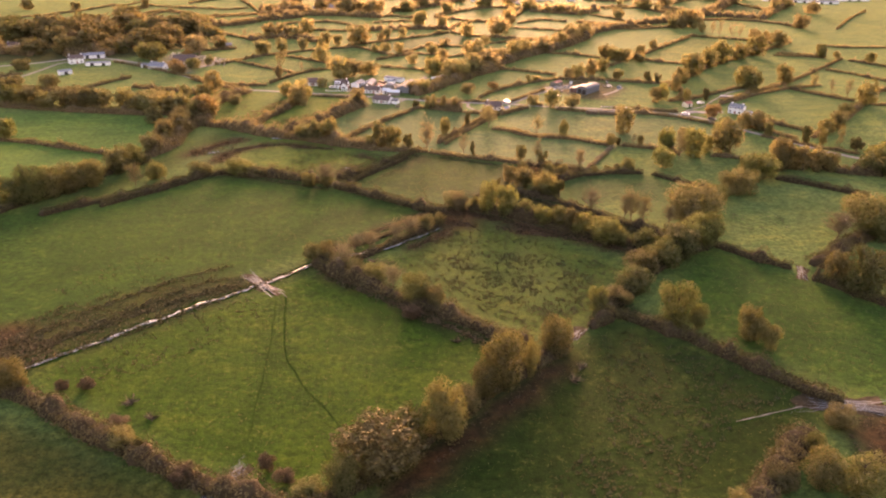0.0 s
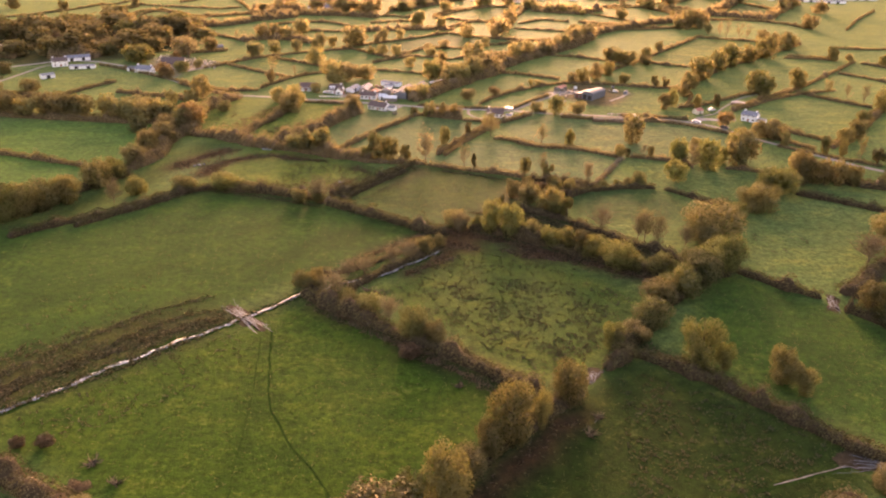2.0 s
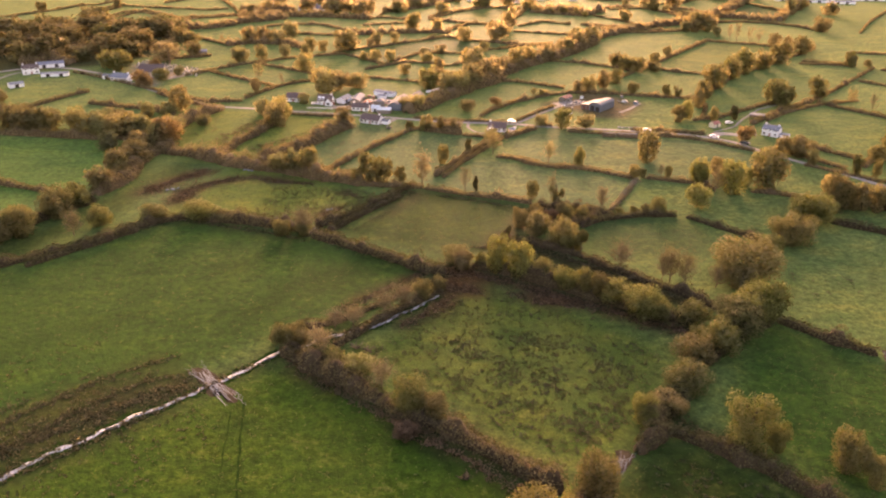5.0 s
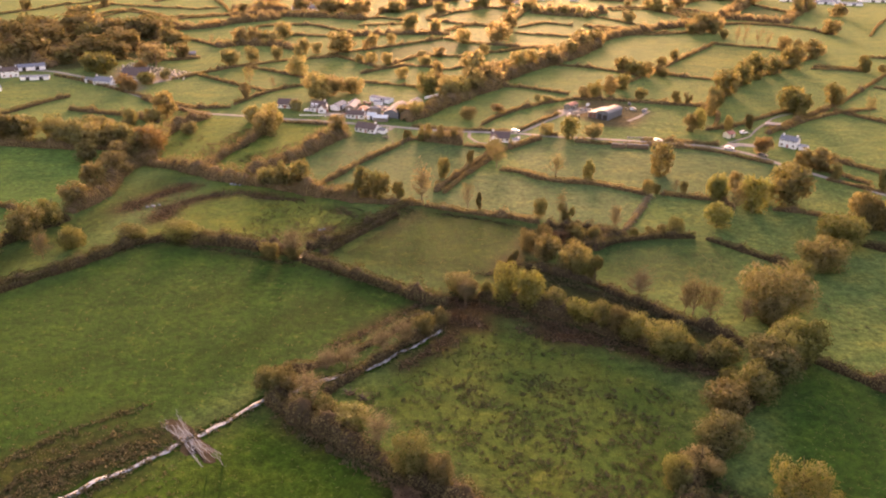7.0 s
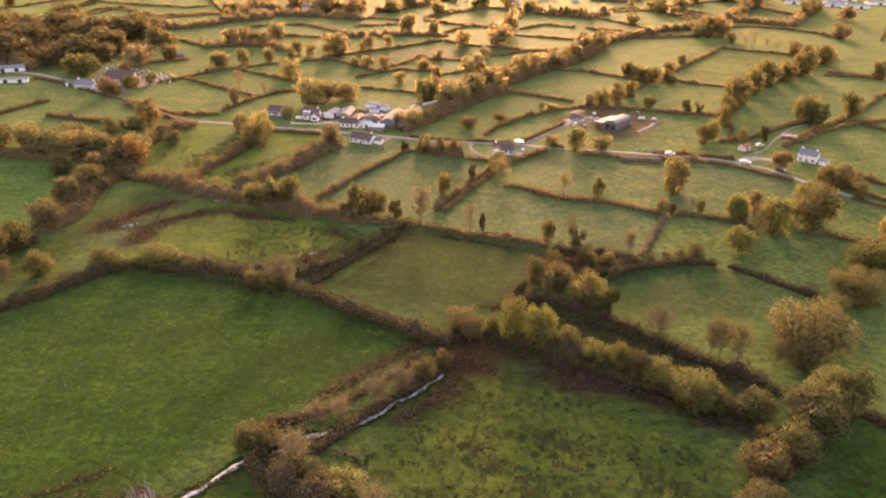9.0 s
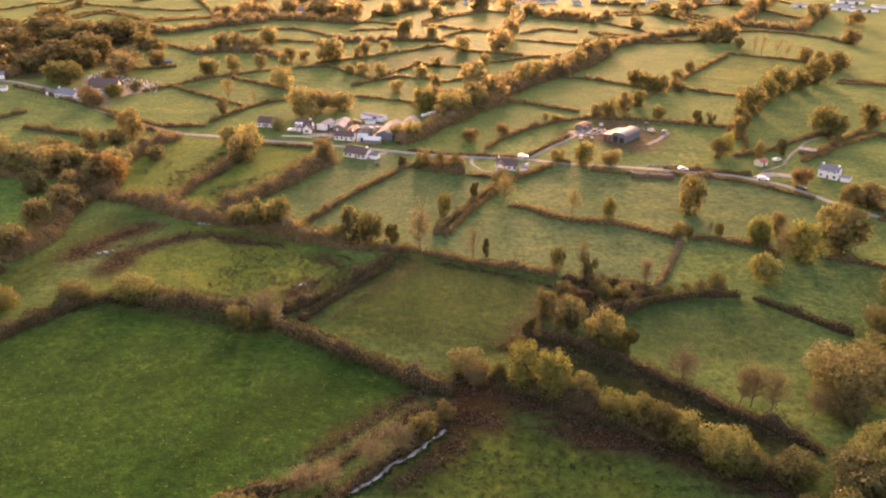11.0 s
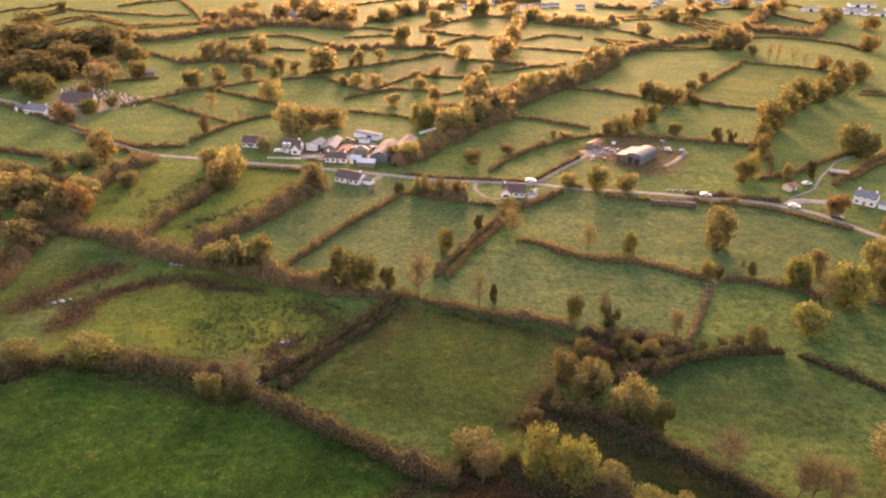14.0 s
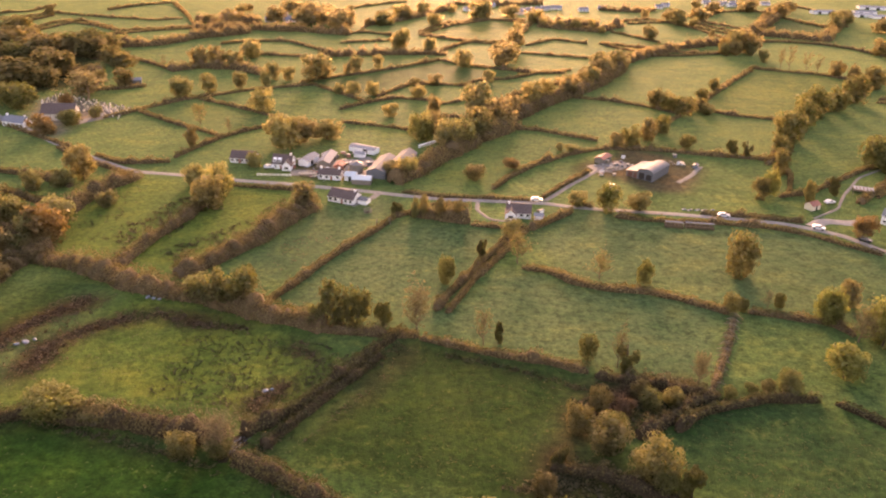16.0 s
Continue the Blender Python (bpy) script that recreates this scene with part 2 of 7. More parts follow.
def inside(px, py, poly):
    hit_ = np.zeros(px.shape, bool)
    q = list(poly)
    for (x1, y1), (x2, y2) in zip(q, q[1:] + q[:1]):
        if y1 == y2:
            continue
        cross = ((y1 > py) != (y2 > py)) & (px < (x2 - x1) * (py - y1) / (y2 - y1) + x1)
        hit_ ^= cross
    return hit_


def mesh_of(name, verts, faces, mats, index=None, smooth=False):
    me = bpy.data.meshes.new(name)
    me.from_pydata(np.asarray(verts, float).tolist(), [], np.asarray(faces).tolist() if isinstance(faces, np.ndarray) else faces)
    for mm in mats:
        me.materials.append(mm)
    if index is not None:
        me.polygons.foreach_set("material_index", np.asarray(index, np.int32))
    if smooth:
        me.polygons.foreach_set("use_smooth", np.ones(len(me.polygons), bool))
    me.update()
    return me


def resample(pts, step):
    p = np.array(pts, float)
    seg = np.linalg.norm(np.diff(p, axis=0), axis=1)
    s = np.concatenate([[0], np.cumsum(seg)])
    u = np.linspace(0, s[-1], max(2, int(s[-1] / step) + 1))
    # corner-cutting smooth curve through the plan points
    q = np.stack([np.interp(u, s, p[:, 0]), np.interp(u, s, p[:, 1])], 1)
    for _ in range(max(1, int(4 / step))):
        q[1:-1] = (q[:-2] + 2 * q[1:-1] + q[2:]) / 4
    return q, u


def ribbon(name, pts, width, lift, mat, label, category, wobble=0.12, step=1.5, kind="structure", under=0.0):
    q, u = resample(pts, step)
    t = np.gradient(q, axis=0)
    t /= np.linalg.norm(t, axis=1)[:, None] + 1e-9
    nrm = np.stack([-t[:, 1], t[:, 0]], 1)
    q = q + nrm * (under * (np.sin(u / 2.9) * 0.5 + np.sin(u / 1.3 + 1) * 0.3 + np.sin(u / 7.7) * 0.8))[:, None]
    r = np.random.default_rng(int(abs(q[0, 0]) * 13 + abs(q[0, 1])))
    wl = width / 2 * np.clip(1 + wobble * np.convolve(r.normal(size=len(q)), [0.3, 0.4, 0.3], "same"), 0.12, 2)
    wr = width / 2 * np.clip(1 + wobble * np.convolve(r.normal(size=len(q)), [0.3, 0.4, 0.3], "same"), 0.12, 2)
    rows_ = []
    for k in (-1, -0.5, 0, 0.5, 1):
        w = wl if k < 0 else wr
        xy = q + nrm * (w * k)[:, None]
        rows_.append(np.column_stack([xy, ground_z(xy[:, 0], xy[:, 1]) + lift - (0.3 if abs(k) == 1 and lift > 0.07 else 0)]))
    v = np.stack(rows_, 1).reshape(-1, 3)
    i = np.arange(len(q) * 5).reshape(-1, 5)
    f = np.stack([i[:-1, :-1], i[:-1, 1:], i[1:, 1:], i[1:, :-1]], -1).reshape(-1, 4)[:, ::-1]
    ob = new(name, mesh_of(name, v, f, [mat], None, True))
    return tagged(ob, label, category, kind=kind)


# roads, lane, tracks, stream
ROAD = [(-300, 500), (-256, 529), (-240, 543), (-225, 548), (-211, 545), (-191, 534), (-172, 517), (-148, 493), (-126, 474), (-111, 463), (-103, 458), (-84, 455), (-65, 451),
        (-44, 448), (-19, 443), (-7, 440), (9, 437), (25, 437), (45, 436), (54, 433), (64, 431), (74, 430), (91, 428), (110, 425), (124, 422),
        (134, 417), (142, 411), (151, 396), (163, 380), (172, 369), (180, 356), (190, 345), (213, 326), (260, 290)]
ribbon("road", ROAD, 4.1, 0.14, TARMAC, "narrow grey country road between the hedges", "road", 0.04)
ribbon("lane", [(46, 438), (51, 445), (58, 455), (70, 470), (79, 485)], 2.5, 0.16, GRAVEL, "pale gravel lane up to the farmyard", "road", 0.1)
ribbon("driveway", [(-13, 441), (-15, 436), (-19, 432), (-22, 428)], 3.0, 0.17, GRAVEL, "short gravel driveway", "road", 0.1)
ribbon("driveway", [(22, 436), (21, 428), (25, 419), (34, 418)], 1.9, 0.17, GRAVEL, "curved gravel driveway by a bungalow", "road", 0.1)
ribbon("driveway", [(134, 419), (141, 424), (149, 422), (157, 424)], 6, 0.17, TARMAC, "wide tarmac entrance off the road", "road", 0.1)
ribbon("track", [(138, 426), (151, 435), (160, 449), (176, 469), (194, 482)], 1.6, 0.13, GRAVEL, "worn farm track along a hedge", "track", 0.2)
STREAM = [(-140, 115), (-105, 147), (-92, 162), (-82, 173), (-72, 184), (-67, 188), (-49, 207), (-45, 211), (-32, 225), (-24, 230), (-10, 239), (6, 255)]
ribbon("stream_bank", STREAM, 3.0, 0.05, TRODDEN, "dark muddy bank along the stream", "bank", 0.5, 0.7, under=0.55)
ribbon("stream", STREAM, 1.5, 0.1, WATER, "narrow shallow stream with the pale sky painted into its colour", "stream", 0.9, 0.7, under=0.55)
PATH_MUD = [("path_a", [(-38, 203), (-36, 190), (-34, 178), (-31, 167), (-25, 155), (-17, 143), (-12, 133)], 0.4),
            ("path_b", [(-40, 199), (-36, 167), (-35, 146), (-34, 129), (-35, 124)], 0.22),
            ("path_c", [(92, 152), (88, 151), (69, 144), (53, 138), (36, 133)], 0.6)]
for _, pts, w in PATH_MUD:
    ribbon("cattle_path", pts, w, 0.04, TRODDEN, "thin muddy cattle path worn across the grass", "path", 0.6, 0.8, under=0.25)
ribbon("cattle_path", [(91, 152.5), (84, 150), (77, 147.3), (70, 145)], 0.3, 0.06, GRAVEL, "pale streak along a cattle path", "path", 0.7, 0.8, under=0.2)

# ---------------------------------------------------------------- foliage builders


def leaf_cards(c, nrm, size, r, jitter=0.6):
    """Small four-sided leaf clumps at the points c, roughly facing nrm."""
    k = len(c)
    nn = nrm + r.normal(size=(k, 3)) * jitter
    nn /= np.linalg.norm(nn, axis=1)[:, None] + 1e-9
    a = np.cross(nn, r.normal(size=(k, 3)))
    a /= np.linalg.norm(a, axis=1)[:, None] + 1e-9
    b = np.cross(nn, a)
    s = size[:, None] * r.uniform(0.6, 1.3, (k, 1))
    e = r.uniform(0.45, 0.95, (k, 1))
    fold = nn * s * 0.25
    v = np.stack([c - a * s, c - b * s * e + fold, c + a * s * r.uniform(0.7, 1.2, (k, 1)), c + b * s * e + fold], 1)
    return v.reshape(-1, 3), np.arange(4 * k).reshape(-1, 4)


def tube(path_pts, radii, sides=5):
    """A tapered limb along points."""
    p = np.array(path_pts, float)
    t = np.gradient(p, axis=0)
    t /= np.linalg.norm(t, axis=1)[:, None] + 1e-9
    ref = np.where(np.abs(t[:, 2:3]) > 0.9, np.array([[1.0, 0, 0]]), np.array([[0, 0, 1.0]]))
    a = np.cross(t, ref)
    a /= np.linalg.norm(a, axis=1)[:, None] + 1e-9
    b = np.cross(t, a)
    ang = np.linspace(0, 2 * np.pi, sides, endpoint=False)
    v = p[:, None, :] + np.array(radii)[:, None, None] * (np.cos(ang)[None, :, None] * a[:, None] + np.sin(ang)[None, :, None] * b[:, None])
    i = np.arange(len(p) * sides).reshape(-1, sides)
    j = np.roll(i, -1, 1)
    f = np.stack([i[:-1], j[:-1], j[1:], i[1:]], -1).reshape(-1, 4)
    return v.reshape(-1, 3), f


def join(parts):
    vs, fs, off = [], [], 0
    for v, f in parts:
        vs.append(v), fs.append(f + off)
        off += len(v)
    return np.concatenate(vs), np.concatenate(fs)


def limbs(r, count, base, top, spread, thick, twigs=0):
    """A trunk with limbs, in a tree of height 1 and width 1."""
    parts = []
    n_ = 6
    zs = np.linspace(-0.03, top, n_)
    wob = np.cumsum(r.normal(size=(n_, 2)) * 0.018, axis=0)
    spine = np.column_stack([wob, zs])
    parts.append(tube(spine, np.linspace(thick, thick * 0.3, n_), 6))
    tips = []
    for i in range(count):
        z0 = base + (top - base) * (i + 0.4 * r.random()) / count
        s = np.array([np.interp(z0, zs, spine[:, 0]), np.interp(z0, zs, spine[:, 1]), z0])
        a = i * 2.4 + r.uniform(-0.5, 0.5)
        reach = spread * r.uniform(0.6, 1.0) * (1.05 - 0.6 * (z0 - base) / (top - base + 1e-6))
        e = s + np.array([math.cos(a) * reach, math.sin(a) * reach, r.uniform(0.16, 0.36)])
        e[2] = min(e[2], 0.97)
        mid = (s + e) / 2 + np.array([0, 0, -0.04]) + r.normal(size=3) * 0.015
        parts.append(tube([s, mid, e], [thick * 0.5, thick * 0.32, thick * 0.12], 4))
        tips.append((s, mid, e))
    pts = []
    for s, mid, e in tips:
        for k in range(twigs):
            u = r.uniform(0.25, 1)
            p0 = (1 - u) * mid + u * e if k % 2 else (1 - u) * s + u * mid
            d = np.array([*(r.normal(size=2) * 0.11), abs(r.normal()) * 0.11 + 0.04])
            p1 = p0 + d * r.uniform(0.6, 1.2)
            p2 = p1 + d * 0.6 + r.normal(size=3) * 0.03
            parts.append(tube([p0, p1, p2], [thick * 0.16, thick * 0.1, thick * 0.04], 3))
            pts += [p1, p2, (p1 + p2) / 2]
    return join(parts), np.array(pts) if pts else None


def crown(r, count, size, low, lobes, airy=0.0):
    """Leaf clumps on a heap of uneven lobes; width 1, from low to 1 in height."""
    mid, half = (1 + low) / 2, (1 - low) / 2
    cs, rs = [], []
    for i in range(lobes):
        a, rad = i * 2.4 + r.uniform(-0.4, 0.4), math.sqrt(r.uniform(0.0, 1)) * 0.34
        h = r.uniform(-0.92, 0.78)
        k = math.sqrt(max(0.3, 1 - h * h))
        cs.append((math.cos(a) * rad * k * 1.15, math.sin(a) * rad * k * 1.15, mid + h * half * 0.85))
        rs.append(r.uniform(0.12, 0.22) * (1.0 - 0.06 * h))
    cs, rs = np.array(cs), np.array(rs)
    zsq = min(1.4, half / 0.42)
    n0 = count * 3
    w = rs ** 2
    which = r.choice(lobes, n0, p=w / w.sum())
    d = r.normal(size=(n0, 3))
    d /= np.linalg.norm(d, axis=1)[:, None]
    depth = 1.06 - np.abs(r.normal(size=n0)) * 0.26 + r.normal(size=n0) * 0.07
    scale = np.array([1, 1, zsq])
    p = cs[which] + d * (rs[which] * depth)[:, None] * scale
    buried = np.zeros(n0)
    for c, q in zip(cs, rs):
        buried = np.maximum(buried, 1 - np.linalg.norm((p - c) / scale, axis=1) / q)
    keep = buried < 0.36
    if airy:
        keep &= r.random(n0) > airy * (0.5 + 0.5 * np.sin(p[:, 0] * 21) * np.sin(p[:, 2] * 19 + 2) * np.sin(p[:, 1] * 23))
    p, d = p[keep][:count], d[keep][:count]
    p[:, 2] = np.clip(p[:, 2], low * 0.6, 1.02)
    # larger leaf masses deep inside, which close the crown
    inner = int(count * 0.12)
    which = r.choice(lobes, inner, p=w / w.sum())
    e = r.normal(size=(inner, 3))
    e /= np.linalg.norm(e, axis=1)[:, None]
    q = cs[which] + e * (rs[which] * r.uniform(0.2, 0.62, inner))[:, None] * scale
    q[:, 2] = np.clip(q[:, 2], low * 0.6, 0.95)
    p, d = np.concatenate([p, q]), np.concatenate([d, e])
    return leaf_cards(p, d, np.where(np.arange(len(p)) < len(p) - inner, size, size * 2.1), r, 0.55)


TREE_KIND = {
    # leaf, bark, low edge of the crown, lobes, airiness, label
    "yellow": ("yellow", BARK, 0.03, 33, 0.25, "rounded tree with yellow-green autumn leaves"),
    "lemon": ("lemon", BARK, 0.03, 30, 0.3, "round tree with bright lemon-yellow leaves"),
    "olive": ("olive", BARK, 0.03, 33, 0.35, "spreading tree with dull olive leaves"),
    "olivegold": ("oak", BARK, 0.04, 45, 0.15, "large dense tree with olive and gold leaves"),
    "dark": ("dark", BARK, 0.03, 36, 0.2, "broad dark green tree"),
    "gold": ("gold", BARK, 0.03, 31, 0.45, "tree with thinning golden autumn leaves"),
    "goldorange": ("goldorange", BARK, 0.03, 36, 0.35, "tree with rusty golden autumn leaves"),
    # sage, russet and straw carry distance haze in their leaf colour
    "sage": ("sage", BARK, 0.03, 32, 0.3, "grey-green tree paled for distance haze"),
    "russet": ("russet", BARK, 0.03, 30, 0.4, "brownish tree paled for distance haze"),
    "straw": ("straw", BARK, 0.03, 31, 0.4, "yellowish tree paled for distance haze"),
    "orange": ("orange", BARK, 0.03, 19, 0.25, "tree in bright orange autumn leaf"),
    "brown": ("brown", BARK, 0.03, 30, 0.45, "brown tree with withering leaves"),
    "ivy": ("ivy", BARK, 0.0, 8, 0.6, "narrow dead trunk clad in dark ivy"),
    "bramble": ("bracken", BARK, 0.0, 18, 0.3, "low reddish-brown bramble bush"),
    "bare": ("brown", BARE_BARK, 0.2, 0, 0.0, "nearly bare tree with brown twigs"),
    "baregold": ("gold", BARE_BARK, 0.2, 0, 0.0, "half-bare tree with the last golden leaves"),
    "barepale": ("pale", BARE_BARK, 0.2, 0, 0.0, "pale silvery half-bare tree"),
}
_tree_mesh = {}


def tree_meshes(kind, var, near):
    key = (kind, var, near)
    if key not in _tree_mesh:
        leaf, bark, low, lobes, airy, _ = TREE_KIND[kind]
        r = np.random.default_rng(sum(map(ord, kind)) * 31 + var * 7 + near)
        if kind.startswith("bare"):
            (tv, tf), pts = limbs(r, (6, 8, 13, 15)[near], 0.18, 0.82, 0.5, 0.027, (8, 16, 30, 36)[near])
            many = {"bare": 800, "baregold": 1700, "barepale": 2200}[kind] // (3, 2, 1, 1)[near]
            c = pts[r.integers(0, len(pts), many)] + r.normal(size=(many, 3)) * 0.035
            cv, cf = leaf_cards(c, r.normal(size=(many, 3)), np.full(many, (0.036, 0.028, 0.017, 0.016)[near]), r)
        else:
            (tv, tf), _ = limbs(r, (4, 6, 9, 11)[near], 0.15, 0.8, 0.36, 0.028 if kind != "ivy" else 0.06)
            cv, cf = crown(r, (760, 1050, 2600, 5000)[near], (0.054, 0.0455, 0.0285, 0.020)[near], low, lobes, airy)
        _tree_mesh[key] = (mesh_of("trunk", tv, tf, [bark], None, True), mesh_of("crown", cv, cf, [LEAF[leaf]]))
    return _tree_mesh[key]


_tree_count = [0]
FAR_TREES = []
FAR_EDGE = 586.0


def far_wood():
    """Trees of the distant hedgerows, too small to pick apart."""
    vs, fs, ids, mats, off = [], [], [], [], 0
    for m_, me in FAR_TREES:
        n_ = len(me.vertices)
        co = np.empty(n_ * 3)
        me.vertices.foreach_get("co", co)
        q = co.reshape(-1, 3) @ np.array(m_.to_3x3()).T + np.array(m_.translation)
        f = np.empty(len(me.polygons) * 4, np.int32)
        me.polygons.foreach_get("vertices", f)
        mat = me.materials[0]
        if mat not in mats:
            mats.append(mat)
        vs.append(q), fs.append(f.reshape(-1, 4) + off)
        ids.append(np.full(len(me.polygons), mats.index(mat)))
        off += n_
    wood = new("distant_trees", mesh_of("distant_trees", np.concatenate(vs), np.concatenate(fs), mats, np.concatenate(ids)))
    return tagged(wood, "distant hedgerow trees, many with haze put into leaf colour", "trees", kind="stuff")


def tree(kind, x, y, h, w, group=""):
    _tree_count[0] += 1
    k = _tree_count[0]
    near = 3 if (y < 205 and h > 4) or (y < 300 and w > 11) else 2 if y < 325 else 1 if y < 520 else 0
    tm, cm = tree_meshes(kind, k % 4, near)
    where = Matrix.Translation((x, y, gz(x, y))) @ Matrix.Rotation(k * 2.399, 4, "Z") @ Matrix.Diagonal((w, w * (0.9 + 0.2 * ((k * 37) % 10) / 10), h, 1))
    if y > FAR_EDGE:
        FAR_TREES.extend([(where, tm), (where, cm)])
        return None
    e = new("tree")
    e.empty_display_size = 0.5
    e.matrix_basis = where
    for nm, me in (("trunk", tm), ("crown", cm)):
        o = new(nm, me)
        o.parent = e
    size_word = "tall " if h > 12 else "small " if h < 6 else ""
    return tagged(e, size_word + TREE_KIND[kind][5] + (" beside a hedge" if w < 9 else ""), "tree", group)


HEDGE_LINES = []


def hedge(kind, pts, h, w):
    """An uneven hedgerow: a dark mass of stems with leaf clumps all over it."""
    q, u = resample(pts, 1.0)
    y_mean = q[:, 1].mean()
    if kind == "hedge" and y_mean > 290:
        w, h = (w * 0.72, h * 0.85) if y_mean < 480 else (w * 0.62, h * 0.75)
    dist = 1.0 if y_mean < 330 else 0.9 if y_mean < 480 else 0.36 if y_mean < 800 else 0.22
    r = np.random.default_rng(int(abs(q[0, 0]) * 17 + abs(q[0, 1]) * 5 + len(q)))
    length = u[-1]
    t = np.gradient(q, axis=0)
    t /= np.linalg.norm(t, axis=1)[:, None] + 1e-9
    nr = np.stack([-t[:, 1], t[:, 0]], 1)

    def wave(a, b):
        return sum(np.sin(u / s + r.uniform(0, 6.3)) for s in (a, a * 2.3, b)) / 3
    rough = 0.45 if kind == "scrub" else 0.28
    hh = h * (0.95 + rough * wave(1.7, 9) + rough * 0.5 * r.normal(size=len(u)).clip(-1, 1))
    ww = w * (0.95 + 0.3 * wave(2.3, 11))
    side = w * 0.12 * wave(5, 17)
    fade = np.clip(np.minimum(u, length - u) / 1.5 + 0.35, 0, 1)
    hh = np.maximum(hh, 0.35 * h)
    for _ in range(int(length / (7 if kind == "scrub" else 13)) + 1):
        # a bush that stands out of the row
        b0, bw = r.uniform(0, length), r.uniform(0.9, 2.2)
        bell = np.exp(-((u - b0) / bw) ** 2)
        hh = hh + bell * r.uniform(0.3, 0.95) * min(h, 2.6)
        ww = ww + bell * r.uniform(0.1, 0.5) * min(w, 4)
    hh, ww = hh * fade, ww * fade
    # core of stems
    ang = np.linspace(0, math.pi, 7)
    prof = np.stack([np.cos(ang), np.sin(ang) ** 0.7], 1)
    off = (ww * 0.40)[:, None] * prof[None, :, 0] * r.uniform(0.85, 1.1, (len(u), 7)) + side[:, None]
    up = (hh * 0.80)[:, None] * prof[None, :, 1] * r.uniform(0.85, 1.1, (len(u), 7))
    xy = q[:, None, :] + nr[:, None, :] * off[..., None]
    base = ground_z(xy[..., 0], xy[..., 1])
    cv = np.concatenate([xy, (base + up - 0.12)[..., None]], -1).reshape(-1, 3)
    i = np.arange(len(u) * 7).reshape(-1, 7)
    cf = np.stack([i[:-1, :-1], i[:-1, 1:], i[1:, 1:], i[1:, :-1]], -1).reshape(-1, 4)
    # leaf clumps
    m = int(length * (w + 2 * h) * 9.5 * dist)
    s = r.uniform(0, len(u) - 1.001, m)
    a = r.beta(1.15, 1.15, m) * math.pi
    k = s.astype(int)
    f = s - k
    qq = q[k] * (1 - f)[:, None] + q[k + 1] * f[:, None]
    rad = 1.0 + np.abs(r.normal(size=m)) * 0.12
    o = ww[k] * 0.46 * np.cos(a) * rad + side[k]
    z = hh[k] * (np.sin(a) ** 0.7) * rad * r.uniform(0.8, 1.08, m)
    x2 = qq + nr[k] * o[:, None]
    # sprays that stand out above the mass
    spray = r.random(m) < 0.16
    z = z + spray * r.exponential(0.28, m) * min(h, 2.2) * 0.6
    c = np.column_stack([x2, ground_z(x2[:, 0], x2[:, 1]) + z * 0.97 + 0.05])
    nv = np.column_stack([nr[k] * np.cos(a)[:, None], np.sin(a)])
    size = np.full(m, 0.21 / math.sqrt(dist))
    lv, lf = leaf_cards(c, nv, size, r, 1.0)
    e = new("hedgerow")
    HEDGE_LINES.append(q)
    x0, y0 = q[len(q) // 2]
    e.matrix_basis = Matrix.Translation((x0, y0, gz(x0, y0)))
    shift = np.array([x0, y0, gz(x0, y0)])
    # hedges beyond 330 m take the copies with haze in their colour
    new("woody_core", mesh_of("woody_core", cv - shift, cf, [STEMS_NEAR if y_mean < 330 else STEMS_HAZED], None, True)).parent = e
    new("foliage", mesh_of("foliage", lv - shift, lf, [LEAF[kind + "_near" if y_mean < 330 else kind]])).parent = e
    lab = {"hedge": "clipped dark green hawthorn hedge between fields", "scrub": "overgrown brown scrub and bramble along a field edge"}[kind]
    return tagged(e, lab, "hedge", "field hedges")


# ---------------------------------------------------------------- hedges
hedge("scrub", [(-101, 159), (-90, 152), (-79, 147), (-68, 139), (-55, 131), (-43, 123), (-31, 118), (-19, 114), (-8, 109)], 2.2, 6)
hedge("scrub", [(-19, 116), (-10, 123), (2, 136), (15.5, 153.5), (28, 168), (38, 178)], 1.8, 5)
hedge("scrub", [(16, 274), (29, 268.5), (41, 260.5), (53, 252), (64, 244), (73, 241)], 2.6, 5)
hedge("scrub", [(50, 197), (56, 202), (62, 209), (67, 219), (73, 226), (81, 234), (92, 241)], 2.8, 6)
hedge("hedge", [(45, 186), (53, 194), (61, 188), (71, 181), (81, 168), (91, 157), (97, 152)], 2.6, 4)
hedge("hedge", [(94, 244), (104, 233), (114, 224)], 2.0, 3)
hedge("hedge", [(118, 218), (124, 210), (131, 201), (138, 192)], 2.6, 4)
hedge("scrub", [(-33, 224), (-17, 212), (-4, 201), (9, 191), (19, 182), (28, 174)], 2.4, 5)
hedge("scrub", [(26, 294), (35, 292), (48, 284), (58, 273), (67, 263), (76, 256), (82, 248)], 1.8, 3)
hedge("scrub", [(-36, 234), (-27, 236), (-18, 242), (-7, 254), (2, 263)], 1.3, 2.6)
hedge("scrub", [(-21, 226), (-16, 233), (-8, 243), (-0, 252), (7, 259)], 1.3, 2.6)
hedge("scrub", [(-32, 227), (-24, 222), (-17, 215)], 1.8, 3)
hedge("hedge", [(-35, 296), (-23, 289), (-10, 280), (1, 272), (8, 269)], 2.6, 4.5)
hedge("hedge", [(-115, 269), (-110, 276), (-104, 285), (-97, 293), (-89, 305), (-79, 310), (-66, 308)], 2.4, 4)
hedge("scrub", [(-75, 309), (-53, 306), (-38, 301)], 2.6, 7)
hedge("hedge", [(-35, 303), (-25, 311), (-15, 328), (-3, 345)], 2.4, 4)
hedge("hedge", [(-30, 299), (-18, 318), (-8, 334)], 1.8, 4)
